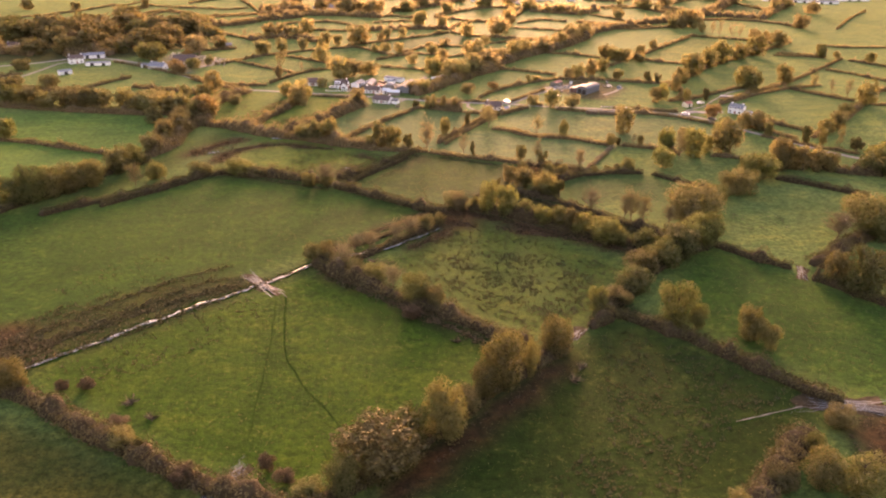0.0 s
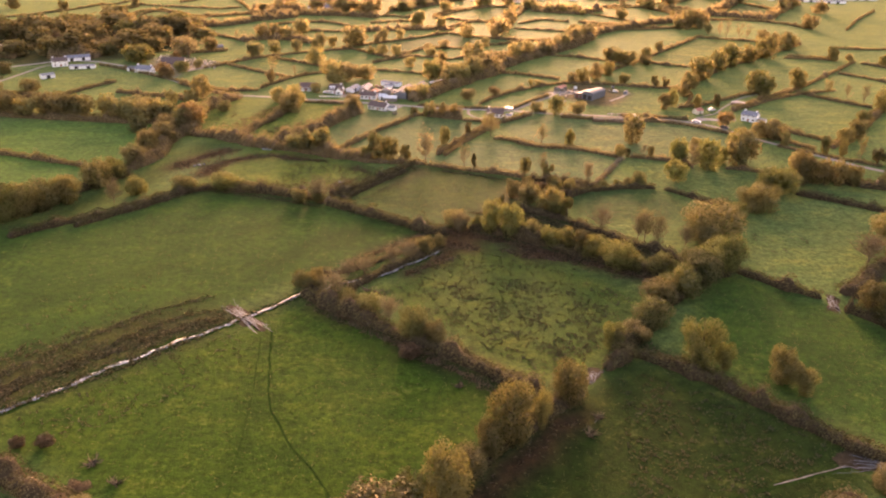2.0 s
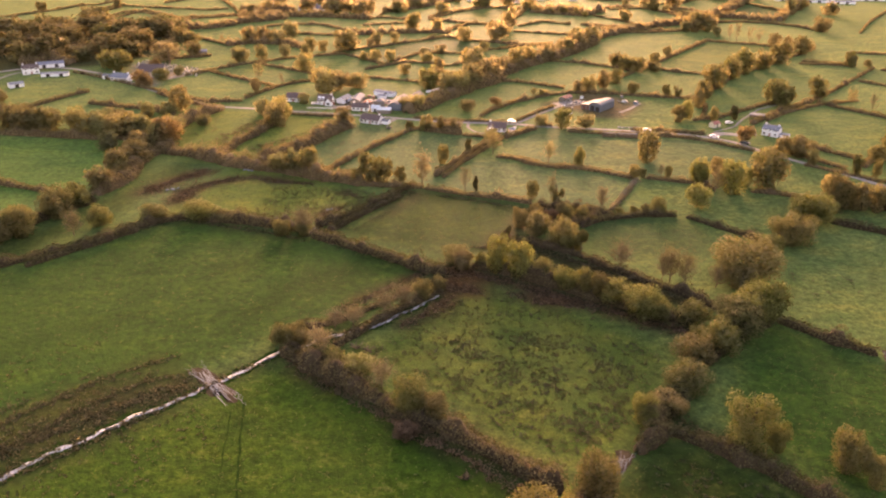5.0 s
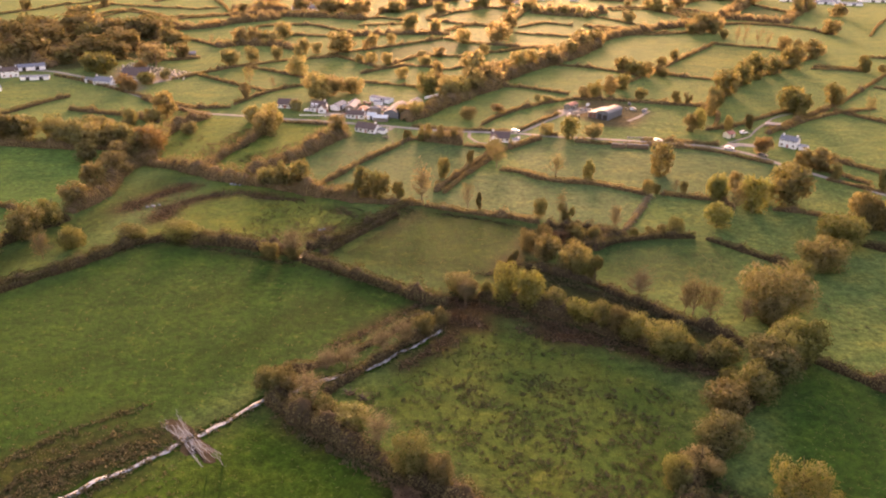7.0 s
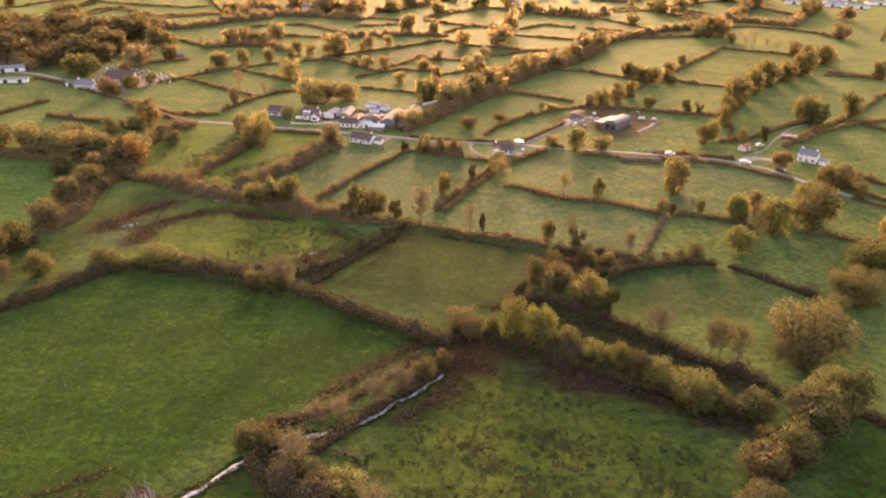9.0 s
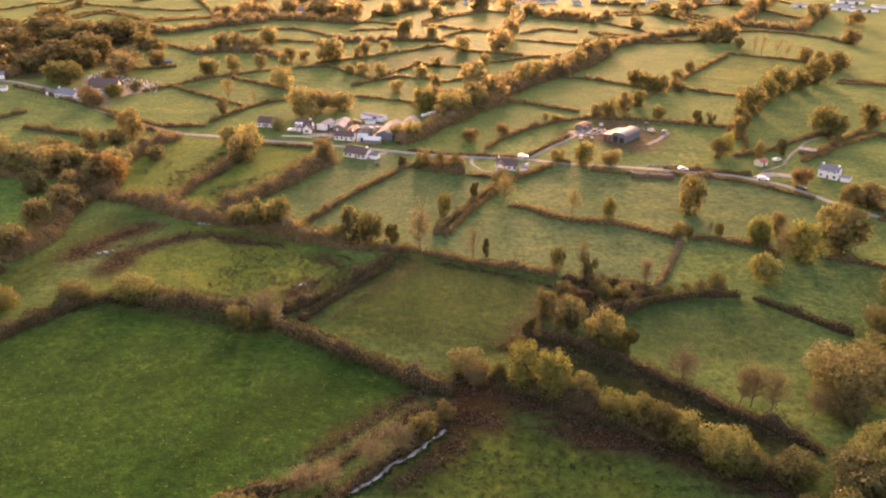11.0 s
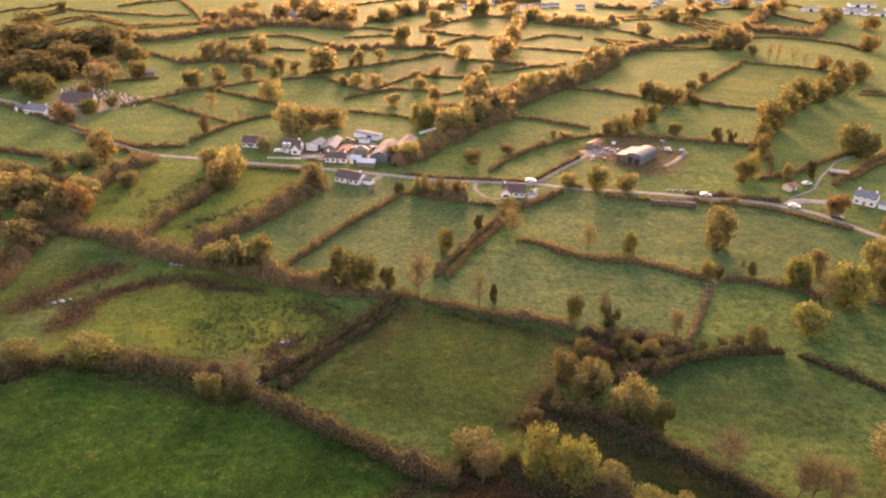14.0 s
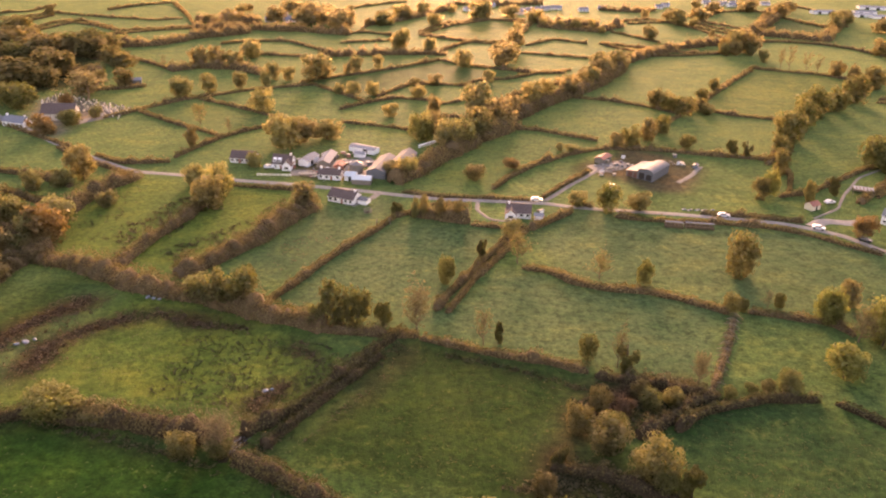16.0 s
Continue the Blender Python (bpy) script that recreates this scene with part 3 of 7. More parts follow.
hedge("scrub", [(-127, 381), (-108, 382), (-96, 379), (-82, 370), (-72, 365), (-60, 361), (-46, 355), (-33, 349), (-22, 345)], 3.6, 7)
hedge("hedge", [(-25, 345), (-13, 343), (1, 342)], 2.2, 4)
hedge("hedge", [(1, 341), (9, 338), (19, 334), (30, 331), (40, 327)], 2.0, 3.5)
hedge("scrub", [(41, 325), (47, 324), (56, 321), (65, 319)], 2.0, 3)
hedge("hedge", [(5, 355), (8, 362), (19, 384), (29, 402), (36, 410)], 2.0, 3)
hedge("hedge", [(8, 354), (18, 377), (30, 398)], 1.6, 3)
hedge("hedge", [(37, 411), (47, 421), (54, 428)], 2.4, 3)
hedge("hedge", [(31, 382), (40, 379), (44, 373), (54, 369), (65, 368), (72, 365), (80, 360), (84, 357)], 1.9, 4)
hedge("hedge", [(89, 358), (99, 355), (110, 352), (113, 346)], 1.9, 3.5)
hedge("scrub", [(84, 354), (78, 341), (71, 328), (66, 319)], 0.6, 1.6)
hedge("scrub", [(68, 319), (61, 316), (52, 308), (45, 303)], 1.6, 3)
hedge("hedge", [(54, 305), (62, 312), (77, 317), (90, 317)], 2.2, 3)
hedge("hedge", [(93, 316), (97, 312), (106, 302), (112, 296)], 2.0, 3)
hedge("hedge", [(126, 344), (135, 342), (144, 337), (154, 332)], 1.8, 3)
hedge("hedge", [(-39, 358), (-33, 369), (-28, 380), (-20, 395), (-12, 408), (-7, 418)], 1.8, 3)
hedge("scrub", [(-66, 372), (-59, 381), (-52, 393), (-43, 411), (-35, 427)], 3.5, 8)
hedge("scrub", [(-84, 378), (-81, 392), (-74, 414), (-68, 442)], 2.2, 4)
hedge("scrub", [(-114, 418), (-109, 437), (-101, 453)], 3, 7)
hedge("hedge", [(-142, 435), (-128, 428), (-113, 419)], 2.4, 5)
hedge("hedge", [(-2, 422), (6, 419), (18, 416)], 4.5, 7)
hedge("hedge", [(-7, 418), (-1, 423)], 1.5, 2.5)
hedge("hedge", [(18, 414), (28, 412), (37, 411)], 1.6, 3)
hedge("hedge", [(-81, 449), (-64, 445), (-43, 442)], 1.4, 2.5)
hedge("hedge", [(-5, 443), (9, 439), (25, 439), (41, 438)], 1.4, 2.5)
hedge("hedge", [(5, 431), (18, 431)], 1.4, 2.5)
hedge("hedge", [(55, 437), (62, 432)], 1.6, 3)
hedge("hedge", [(68, 424), (79, 421), (99, 421), (117, 418), (130, 412), (139, 403), (147, 396)], 1.6, 3)
hedge("hedge", [(99, 429), (118, 427), (129, 423), (133, 422)], 1.6, 3)
hedge("hedge", [(45, 440), (56, 456), (68, 471)], 1.4, 2.5)
hedge("hedge", [(-125, 476), (-111, 467), (-94, 470)], 1.8, 3)
hedge("hedge", [(-143, 485), (-123, 467), (-104, 454)], 1.6, 2.5)
hedge("hedge", [(-128, 542), (-110, 526), (-95, 515), (-82, 505)], 1.8, 3)
hedge("hedge", [(-94, 475), (-89, 487), (-82, 504), (-73, 516), (-60, 527), (-54, 533)], 1.8, 3)
hedge("hedge", [(-140, 529), (-133, 537), (-127, 549), (-115, 566), (-96, 582), (-82, 594), (-59, 603), (-53, 605)], 1.9, 3)
hedge("hedge", [(-107, 569), (-92, 559), (-79, 550), (-64, 538), (-55, 532)], 1.8, 3)
hedge("hedge", [(-55, 605), (-41, 589), (-30, 576), (-26, 571)], 1.8, 3)
hedge("hedge", [(-37, 555), (-24, 569), (-10, 579), (7, 575)], 2.0, 3)
hedge("hedge", [(-35, 533), (-22, 530), (-9, 526), (2, 519)], 1.8, 3)
hedge("hedge", [(-20, 581), (-11, 596), (-3, 609), (11, 610), (29, 607)], 1.8, 3)
hedge("hedge", [(23, 606), (36, 621), (53, 626), (75, 647), (94, 658)], 1.8, 3)
hedge("hedge", [(-63, 610), (-46, 623), (-25, 637), (-5, 655), (15, 675)], 2, 3)
hedge("hedge", [(15, 675), (32, 660), (49, 653), (71, 643), (89, 648)], 2, 4)
hedge("hedge", [(10, 568), (18, 571), (30, 582)], 2, 3)
hedge("hedge", [(5, 548), (17, 545), (28, 544)], 1.8, 3)
hedge("hedge", [(40, 562), (55, 593), (77, 615), (100, 639), (112, 664)], 2.5, 4)
hedge("scrub", [(-9, 452), (1, 465), (12, 484), (28, 509), (42, 527)], 4, 9)
hedge("hedge", [(42, 527), (55, 526), (67, 519), (80, 511)], 2, 4)
hedge("hedge", [(28, 448), (35, 461), (49, 479), (64, 491), (78, 499)], 1.9, 3)
hedge("scrub", [(43, 537), (60, 564), (78, 587), (98, 611), (119, 649), (128, 674)], 4, 8)
hedge("hedge", [(81, 587), (101, 582), (119, 570), (130, 558)], 2, 3)
hedge("hedge", [(78, 499), (95, 500), (114, 496), (132, 492), (149, 488)], 2.4, 4)
hedge("hedge", [(130, 555), (111, 530), (100, 519)], 2, 3)
hedge("hedge", [(135, 561), (146, 578), (168, 612), (188, 642), (211, 673)], 2.4, 4)
hedge("hedge", [(147, 568), (156, 560), (169, 556), (184, 553)], 1.9, 3)
hedge("hedge", [(144, 482), (160, 505), (179, 534), (199, 561), (223, 586), (258, 624), (286, 654)], 2.4, 5)
hedge("hedge", [(211, 680), (231, 671), (250, 665), (270, 647)], 2, 3)
hedge("hedge", [(155, 709), (176, 713), (201, 721), (226, 734)], 2.0, 3)
hedge("scrub", [(130, 680), (157, 715), (183, 738), (214, 758), (239, 769)], 4, 8)
hedge("hedge", [(239, 769), (273, 781), (301, 776), (319, 759), (329, 733)], 2.4, 4)
hedge("hedge", [(134, 446), (146, 449), (164, 463), (182, 478), (195, 484)], 1.8, 3)
hedge("hedge", [(139, 449), (148, 468), (149, 482)], 1.8, 3)
hedge("hedge", [(171, 446), (190, 464), (214, 481), (240, 492)], 1.6, 3)
hedge("hedge", [(159, 397), (168, 385), (177, 373)], 1.8, 3)
hedge("hedge", [(-208, 357), (-189, 349), (-173, 346), (-152, 338), (-133, 331)], 2, 3)
hedge("hedge", [(-151, 248), (-147, 263), (-141, 276), (-132, 288), (-125, 309), (-116, 325)], 3, 6)
hedge("hedge", [(-132, 259), (-121, 271), (-105, 283), (-92, 298)], 2, 4)
hedge("scrub", [(-117, 329), (-112, 350), (-114, 374), (-107, 390)], 3.5, 7)
hedge("hedge", [(-241, 418), (-201, 408), (-171, 404), (-141, 400), (-119, 401)], 3.5, 6)
hedge("hedge", [(-283, 745), (-259, 740), (-247, 778), (-230, 769), (-208, 751), (-175, 766), (-157, 774)], 1.8, 3)
hedge("hedge", [(-236, 720), (-212, 734), (-187, 752), (-157, 767)], 1.8, 3)
hedge("hedge", [(-200, 872), (-171, 806), (-160, 776)], 1.8, 3)
hedge("hedge", [(-242, 835), (-228, 860), (-202, 882)], 1.8, 3)
hedge("hedge", [(-314, 811), (-297, 821), (-289, 853)], 1.8, 3)
hedge("scrub", [(-259, 692), (-245, 700), (-230, 714)], 4, 9)
hedge("scrub", [(-223, 688), (-198, 695), (-169, 705), (-150, 729), (-131, 743), (-118, 757)], 4, 10)
hedge("scrub", [(-158, 762), (-135, 766), (-103, 767), (-71, 765), (-46, 757)], 4, 9)
hedge("hedge", [(-128, 712), (-108, 725), (-85, 725), (-64, 702), (-48, 685)], 2, 4)
hedge("hedge", [(-175, 667), (-157, 653), (-139, 635)], 2, 4)
hedge("scrub", [(-139, 632), (-126, 644), (-102, 640), (-84, 627)], 3.5, 8)
hedge("hedge", [(-111, 685), (-89, 680), (-68, 677)], 2, 4)
hedge("hedge", [(-55, 761), (-35, 771), (-14, 758), (-18, 740)], 2, 3)
hedge("hedge", [(-51, 724), (-37, 732), (-18, 740)], 2, 3)
hedge("hedge", [(2, 765), (28, 815), (62, 847), (88, 837)], 2, 3)
hedge("hedge", [(2, 765), (26, 751), (49, 741), (65, 742)], 2, 3)
hedge("hedge", [(16, 704), (33, 737), (41, 745)], 2, 3)
hedge("scrub", [(-61, 678), (-34, 687), (-6, 691), (20, 695)], 3, 6)
hedge("hedge", [(-40, 782), (-33, 815), (-12, 848), (12, 877), (37, 909)], 2, 3)
hedge("hedge", [(65, 742), (84, 804), (101, 863)], 3, 6)
hedge("scrub", [(95, 819), (116, 809), (140, 801), (165, 832)], 3, 7)
hedge("hedge", [(150, 802), (168, 774), (176, 757)], 2, 3)
hedge("hedge", [(173, 847), (210, 860), (234, 830), (248, 806), (258, 798)], 2, 3)
hedge("hedge", [(233, 858), (251, 828), (267, 809)], 2, 3)
hedge("hedge", [(130, 752), (142, 732), (156, 724)], 2, 3)
hedge("hedge", [(76, 737), (100, 763), (122, 751)], 2, 4)
hedge("hedge", [(69, 708), (90, 703), (119, 696)], 2, 3)
hedge("scrub", [(262, 809), (290, 801), (313, 792), (350, 850), (385, 902)], 4, 9)
hedge("hedge", [(326, 906), (336, 862), (364, 858)], 2, 3)
hedge("hedge", [(228, 888), (269, 922), (306, 937), (333, 925)], 2, 3)
hedge("scrub", [(349, 964), (296, 870), (265, 809)], 4, 9)
hedge("scrub", [(-227, 621), (-207, 616), (-190, 618), (-171, 616)], 5, 14)
hedge("scrub", [(-240, 650), (-218, 658), (-196, 670), (-168, 647)], 5, 14)
hedge("hedge", [(-167, 581), (-154, 585), (-140, 593)], 2.4, 5)
hedge("hedge", [(-258, 450), (-243, 459), (-223, 457), (-197, 447)], 2, 3)
hedge("hedge", [(-220, 446), (-196, 452), (-186, 478), (-179, 487)], 2, 3)
hedge("hedge", [(-170, 461), (-153, 456), (-136, 451), (-120, 441)], 2.4, 4)
hedge("hedge", [(-207, 535), (-184, 521), (-161, 503), (-130, 479)], 1.6, 3)
hedge("hedge", [(-383, 687), (-365, 708), (-347, 731), (-326, 764), (-309, 815)], 1.8, 3)
hedge("hedge", [(-364, 652), (-342, 660)], 1.8, 3)
hedge("hedge", [(-296, 779), (-278, 819), (-241, 806), (-195, 795), (-176, 806)], 1.8, 3)
hedge("scrub", [(-324, 560), (-299, 558), (-287, 564), (-267, 554)], 5, 12)
hedge("scrub", [(-361, 630), (-326, 628), (-310, 649), (-287, 637)], 5, 12)
hedge("scrub", [(-275, 599), (-257, 614), (-232, 603), (-212, 593)], 5, 12)
hedge("scrub", [(-249, 556), (-233, 564), (-216, 559)], 5, 12)
hedge("hedge", [(-273, 480), (-256, 484), (-247, 494)], 2, 3)
hedge("hedge", [(251, 598), (271, 595), (284, 591)], 1.9, 3)
hedge("hedge", [(305, 639), (323, 635), (355, 638)], 1.9, 3)
hedge("hedge", [(266, 546), (279, 532), (290, 511), (302, 492)], 1.9, 3)
hedge("hedge", [(298, 581), (308, 569), (322, 550)], 1.9, 3)
hedge("hedge", [(213, 490), (226, 503), (262, 546), (296, 586)], 2, 3)
hedge("hedge", [(214, 486), (223, 472), (232, 460), (241, 450)], 2, 3)
hedge("hedge", [(161, 440), (187, 465), (213, 490)], 2.2, 4)
hedge("hedge", [(185, 375), (200, 391), (220, 414), (240, 440), (261, 470), (277, 486)], 2.4, 5)
hedge("hedge", [(245, 443), (254, 441), (275, 439)], 2, 3)
hedge("hedge", [(358, 731), (394, 788), (443, 854)], 2, 3)
hedge("hedge", [(172, 406), (182, 393), (189, 385)], 2, 4)
hedge("scrub", [(151, 329), (165, 333), (175, 324), (191, 319)], 2.6, 7)
hedge("hedge", [(161, 378), (172, 368), (181, 359), (195, 349)], 1.4, 2.5)
hedge("hedge", [(143, 313), (155, 305), (165, 297), (171, 291)], 2.4, 4)
hedge("scrub", [(161, 258), (140, 243), (123, 225)], 2.4, 6)
hedge("scrub", [(85, 141), (75, 131), (68, 122), (64, 116)], 2.4, 7)
hedge("hedge", [(256, 605), (273, 602), (287, 597)], 1.8, 3)
hedge("hedge", [(130, 752), (149, 744), (172, 727), (197, 720)], 2.2, 4)
# the farthest hedgerows
hedge("hedge", [(-287, 752), (-279, 778), (-272, 806)], 2, 3)
hedge("hedge", [(-276, 727), (-264, 748), (-259, 777), (-245, 787), (-230, 775), (-210, 757)], 2, 3)
hedge("hedge", [(-244, 840), (-225, 863), (-207, 883)], 2, 3)
hedge("hedge", [(-203, 884), (-184, 840), (-169, 800)], 2, 3)
hedge("hedge", [(-79, 836), (-47, 902), (-8, 940)], 2, 3.5)
hedge("scrub", [(-37, 804), (-16, 828), (11, 866), (32, 907)], 3, 6)
hedge("hedge", [(2, 779), (24, 825), (52, 845), (90, 849)], 2, 3.5)
hedge("hedge", [(4, 769), (26, 754), (41, 746), (63, 747)], 2, 3.5)
hedge("hedge", [(20, 715), (37, 745)], 2, 3)
hedge("scrub", [(98, 841), (119, 827), (145, 821)], 5, 12)
hedge("hedge", [(163, 854), (200, 876), (216, 848), (227, 823), (234, 785)], 2, 3.5)
hedge("hedge", [(241, 874), (259, 848), (268, 822)], 2, 3.5)
hedge("hedge", [(255, 894), (284, 935)], 2, 3)
hedge("hedge", [(325, 898), (332, 873), (342, 853)], 2, 3.5)
hedge("hedge", [(370, 986), (380, 957), (397, 953)], 2, 3.5)
hedge("scrub", [(-163, 796), (-138, 779), (-117, 798)], 5, 11)
hedge("scrub", [(244, 782), (275, 828), (326, 908)], 4, 8)
hedge("hedge", [(-115, 898), (-84, 886), (-64, 865)], 2.5, 5)
hedge("scrub", [(33, 931), (75, 935), (119, 955)], 4, 8)
hedge("scrub", [(167, 928), (201, 919), (219, 928)], 3, 6)

# ---------------------------------------------------------------- bracken and litter along the field edges
STRIPS = []


def undergrowth(kind, pts, w):
    """A ragged strip of low bracken and dead stalks; some dark strips stand in for shade."""
    q, u = resample(pts, 1.0)
    STRIPS.append((kind, q, w))
    r = np.random.default_rng(int(abs(q[0, 0]) * 7 + abs(q[0, 1]) * 3))
    m = int(u[-1] * w * 2.6)
    k = r.integers(0, len(q), m)
    spread_ = w * (0.32 + 0.14 * np.sin(u[k] / 3.1) + 0.1 * np.sin(u[k] / 1.3 + 2))
    c2 = q[k] + r.normal(size=(m, 2)) * np.maximum(spread_, 0.3)[:, None] * 0.75
    s = r.uniform(0.25, 0.6, m)
    many = 4
    c = np.repeat(np.column_stack([c2, ground_z(c2[:, 0], c2[:, 1])]), many, axis=0)
    c += np.column_stack([r.normal(size=(m * many, 2)) * 0.3, r.uniform(0.02, 0.24, m * many)]) * np.repeat(s, many)[:, None] * 2
    nv = np.tile(np.array([[0, 0, 1.0]]), (m * many, 1))
    v, f = leaf_cards(c, nv, np.repeat(s, many) * 0.5, r, 0.6)
    lab = "ragged reddish-brown bracken along a field edge" if kind == "bracken" else "dark dead stalks along a field edge, partly standing in for shade"
    return tagged(new("bracken", mesh_of("bracken", v, f, [LEAF["bracken" if kind == "bracken" else "litter"]])), lab, "bracken", kind="stuff")


undergrowth("bracken", [(5, 262), (11, 260), (17, 257)], 7)
undergrowth("bracken", [(9, 252), (2, 244), (-4, 238)], 5)
undergrowth("bracken", [(8, 271.5), (21, 266.5), (33, 260), (45, 251.5), (57, 244), (69, 236)], 7)
undergrowth("bracken", [(26, 256), (35, 251), (44, 249)], 4)
undergrowth("moor_shade", [(38, 288), (57, 270), (74, 255)], 4)
undergrowth("bracken", [(-22, 245), (-8, 260), (6, 274)], 3.5)
undergrowth("bracken", [(4, 272), (15, 272)], 3.5)
undergrowth("moor_shade", [(-101, 167), (-89, 178), (-73, 192), (-62, 202), (-51, 209)], 5)
undergrowth("moor_shade", [(-97, 160), (-85, 169), (-68, 185), (-54, 200)], 2)
undergrowth("bracken", [(6, 198), (17, 186), (27, 179)], 4)
undergrowth("moor_shade", [(53, 201), (67, 187), (80, 172), (93, 158)], 3)
undergrowth("moor_shade", [(-26, 214), (-14, 204), (-2, 196), (7, 189)], 3)
undergrowth("moor_shade", [(32, 288), (46, 279), (57, 273), (65, 265)], 4)
undergrowth("moor_shade", [(30, 292), (31, 289)], 8)
undergrowth("moor_shade", [(24, 281), (30, 292)], 5)
undergrowth("bracken", [(-101, 334), (-94, 346), (-85, 359)], 7)
undergrowth("bracken", [(-88, 325), (-86, 334)], 8)
undergrowth("bracken", [(-86, 334), (-84, 341), (-69, 351)], 6)
# shade below the tree cluster, put into the ground colour
undergrowth("moor_shade", [(25, 288), (31, 292), (37, 293)], 9)
undergrowth("moor_shade", [(18, 288), (25, 288)], 4)
undergrowth("bracken", [(34, 309), (49, 321), (62, 322)], 7)
undergrowth("bracken", [(-65, 351), (-52, 346), (-42, 345)], 4)
undergrowth("bracken", [(-27, 335), (-24, 333)], 4)
undergrowth("bracken", [(-35, 310), (-31, 316), (-28, 321)], 4.5)
undergrowth("moor_shade", [(-31, 298), (-22, 314), (-12, 326), (-3, 339)], 3)
undergrowth("moor_shade", [(-98, 301), (-92, 304), (-79, 308), (-65, 303), (-50, 298), (-38, 293)], 3)
undergrowth("moor_shade", [(7, 334), (23, 328), (38, 320)], 2.5)
undergrowth("moor_shade", [(53, 309), (66, 316), (80, 319)], 2)
undergrowth("moor_shade", [(-111, 280), (-97, 293), (-86, 305)], 2.5)
undergrowth("moor_shade", [(-29, 291), (-10, 279), (5, 271)], 2.5)
undergrowth("bracken", [(-30, 219), (-18, 209), (-6, 198), (7, 187), (17, 178), (25, 171)], 4)
undergrowth("moor_shade", STREAM, 2.6)
# darker green bands across the turf, then tone along the cattle paths
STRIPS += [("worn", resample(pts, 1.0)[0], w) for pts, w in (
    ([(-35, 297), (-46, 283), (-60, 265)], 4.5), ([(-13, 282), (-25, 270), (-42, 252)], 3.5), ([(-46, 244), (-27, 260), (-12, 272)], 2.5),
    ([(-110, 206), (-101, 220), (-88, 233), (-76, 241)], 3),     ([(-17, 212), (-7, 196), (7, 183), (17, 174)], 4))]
STRIPS += [("trail", resample(pts, 1.0)[0], 2.4) for pts in ([(-40, 199), (-36, 167), (-35, 146), (-34, 129)], [(-38, 203), (-34, 178), (-25, 155), (-12, 133)])]
undergrowth("moor_shade", [(-95, 166), (-79, 190), (-62, 210), (-52, 214)], 2.0)
undergrowth("moor_shade", [(-101, 172), (-86, 194), (-68, 214), (-58, 221)], 2.0)


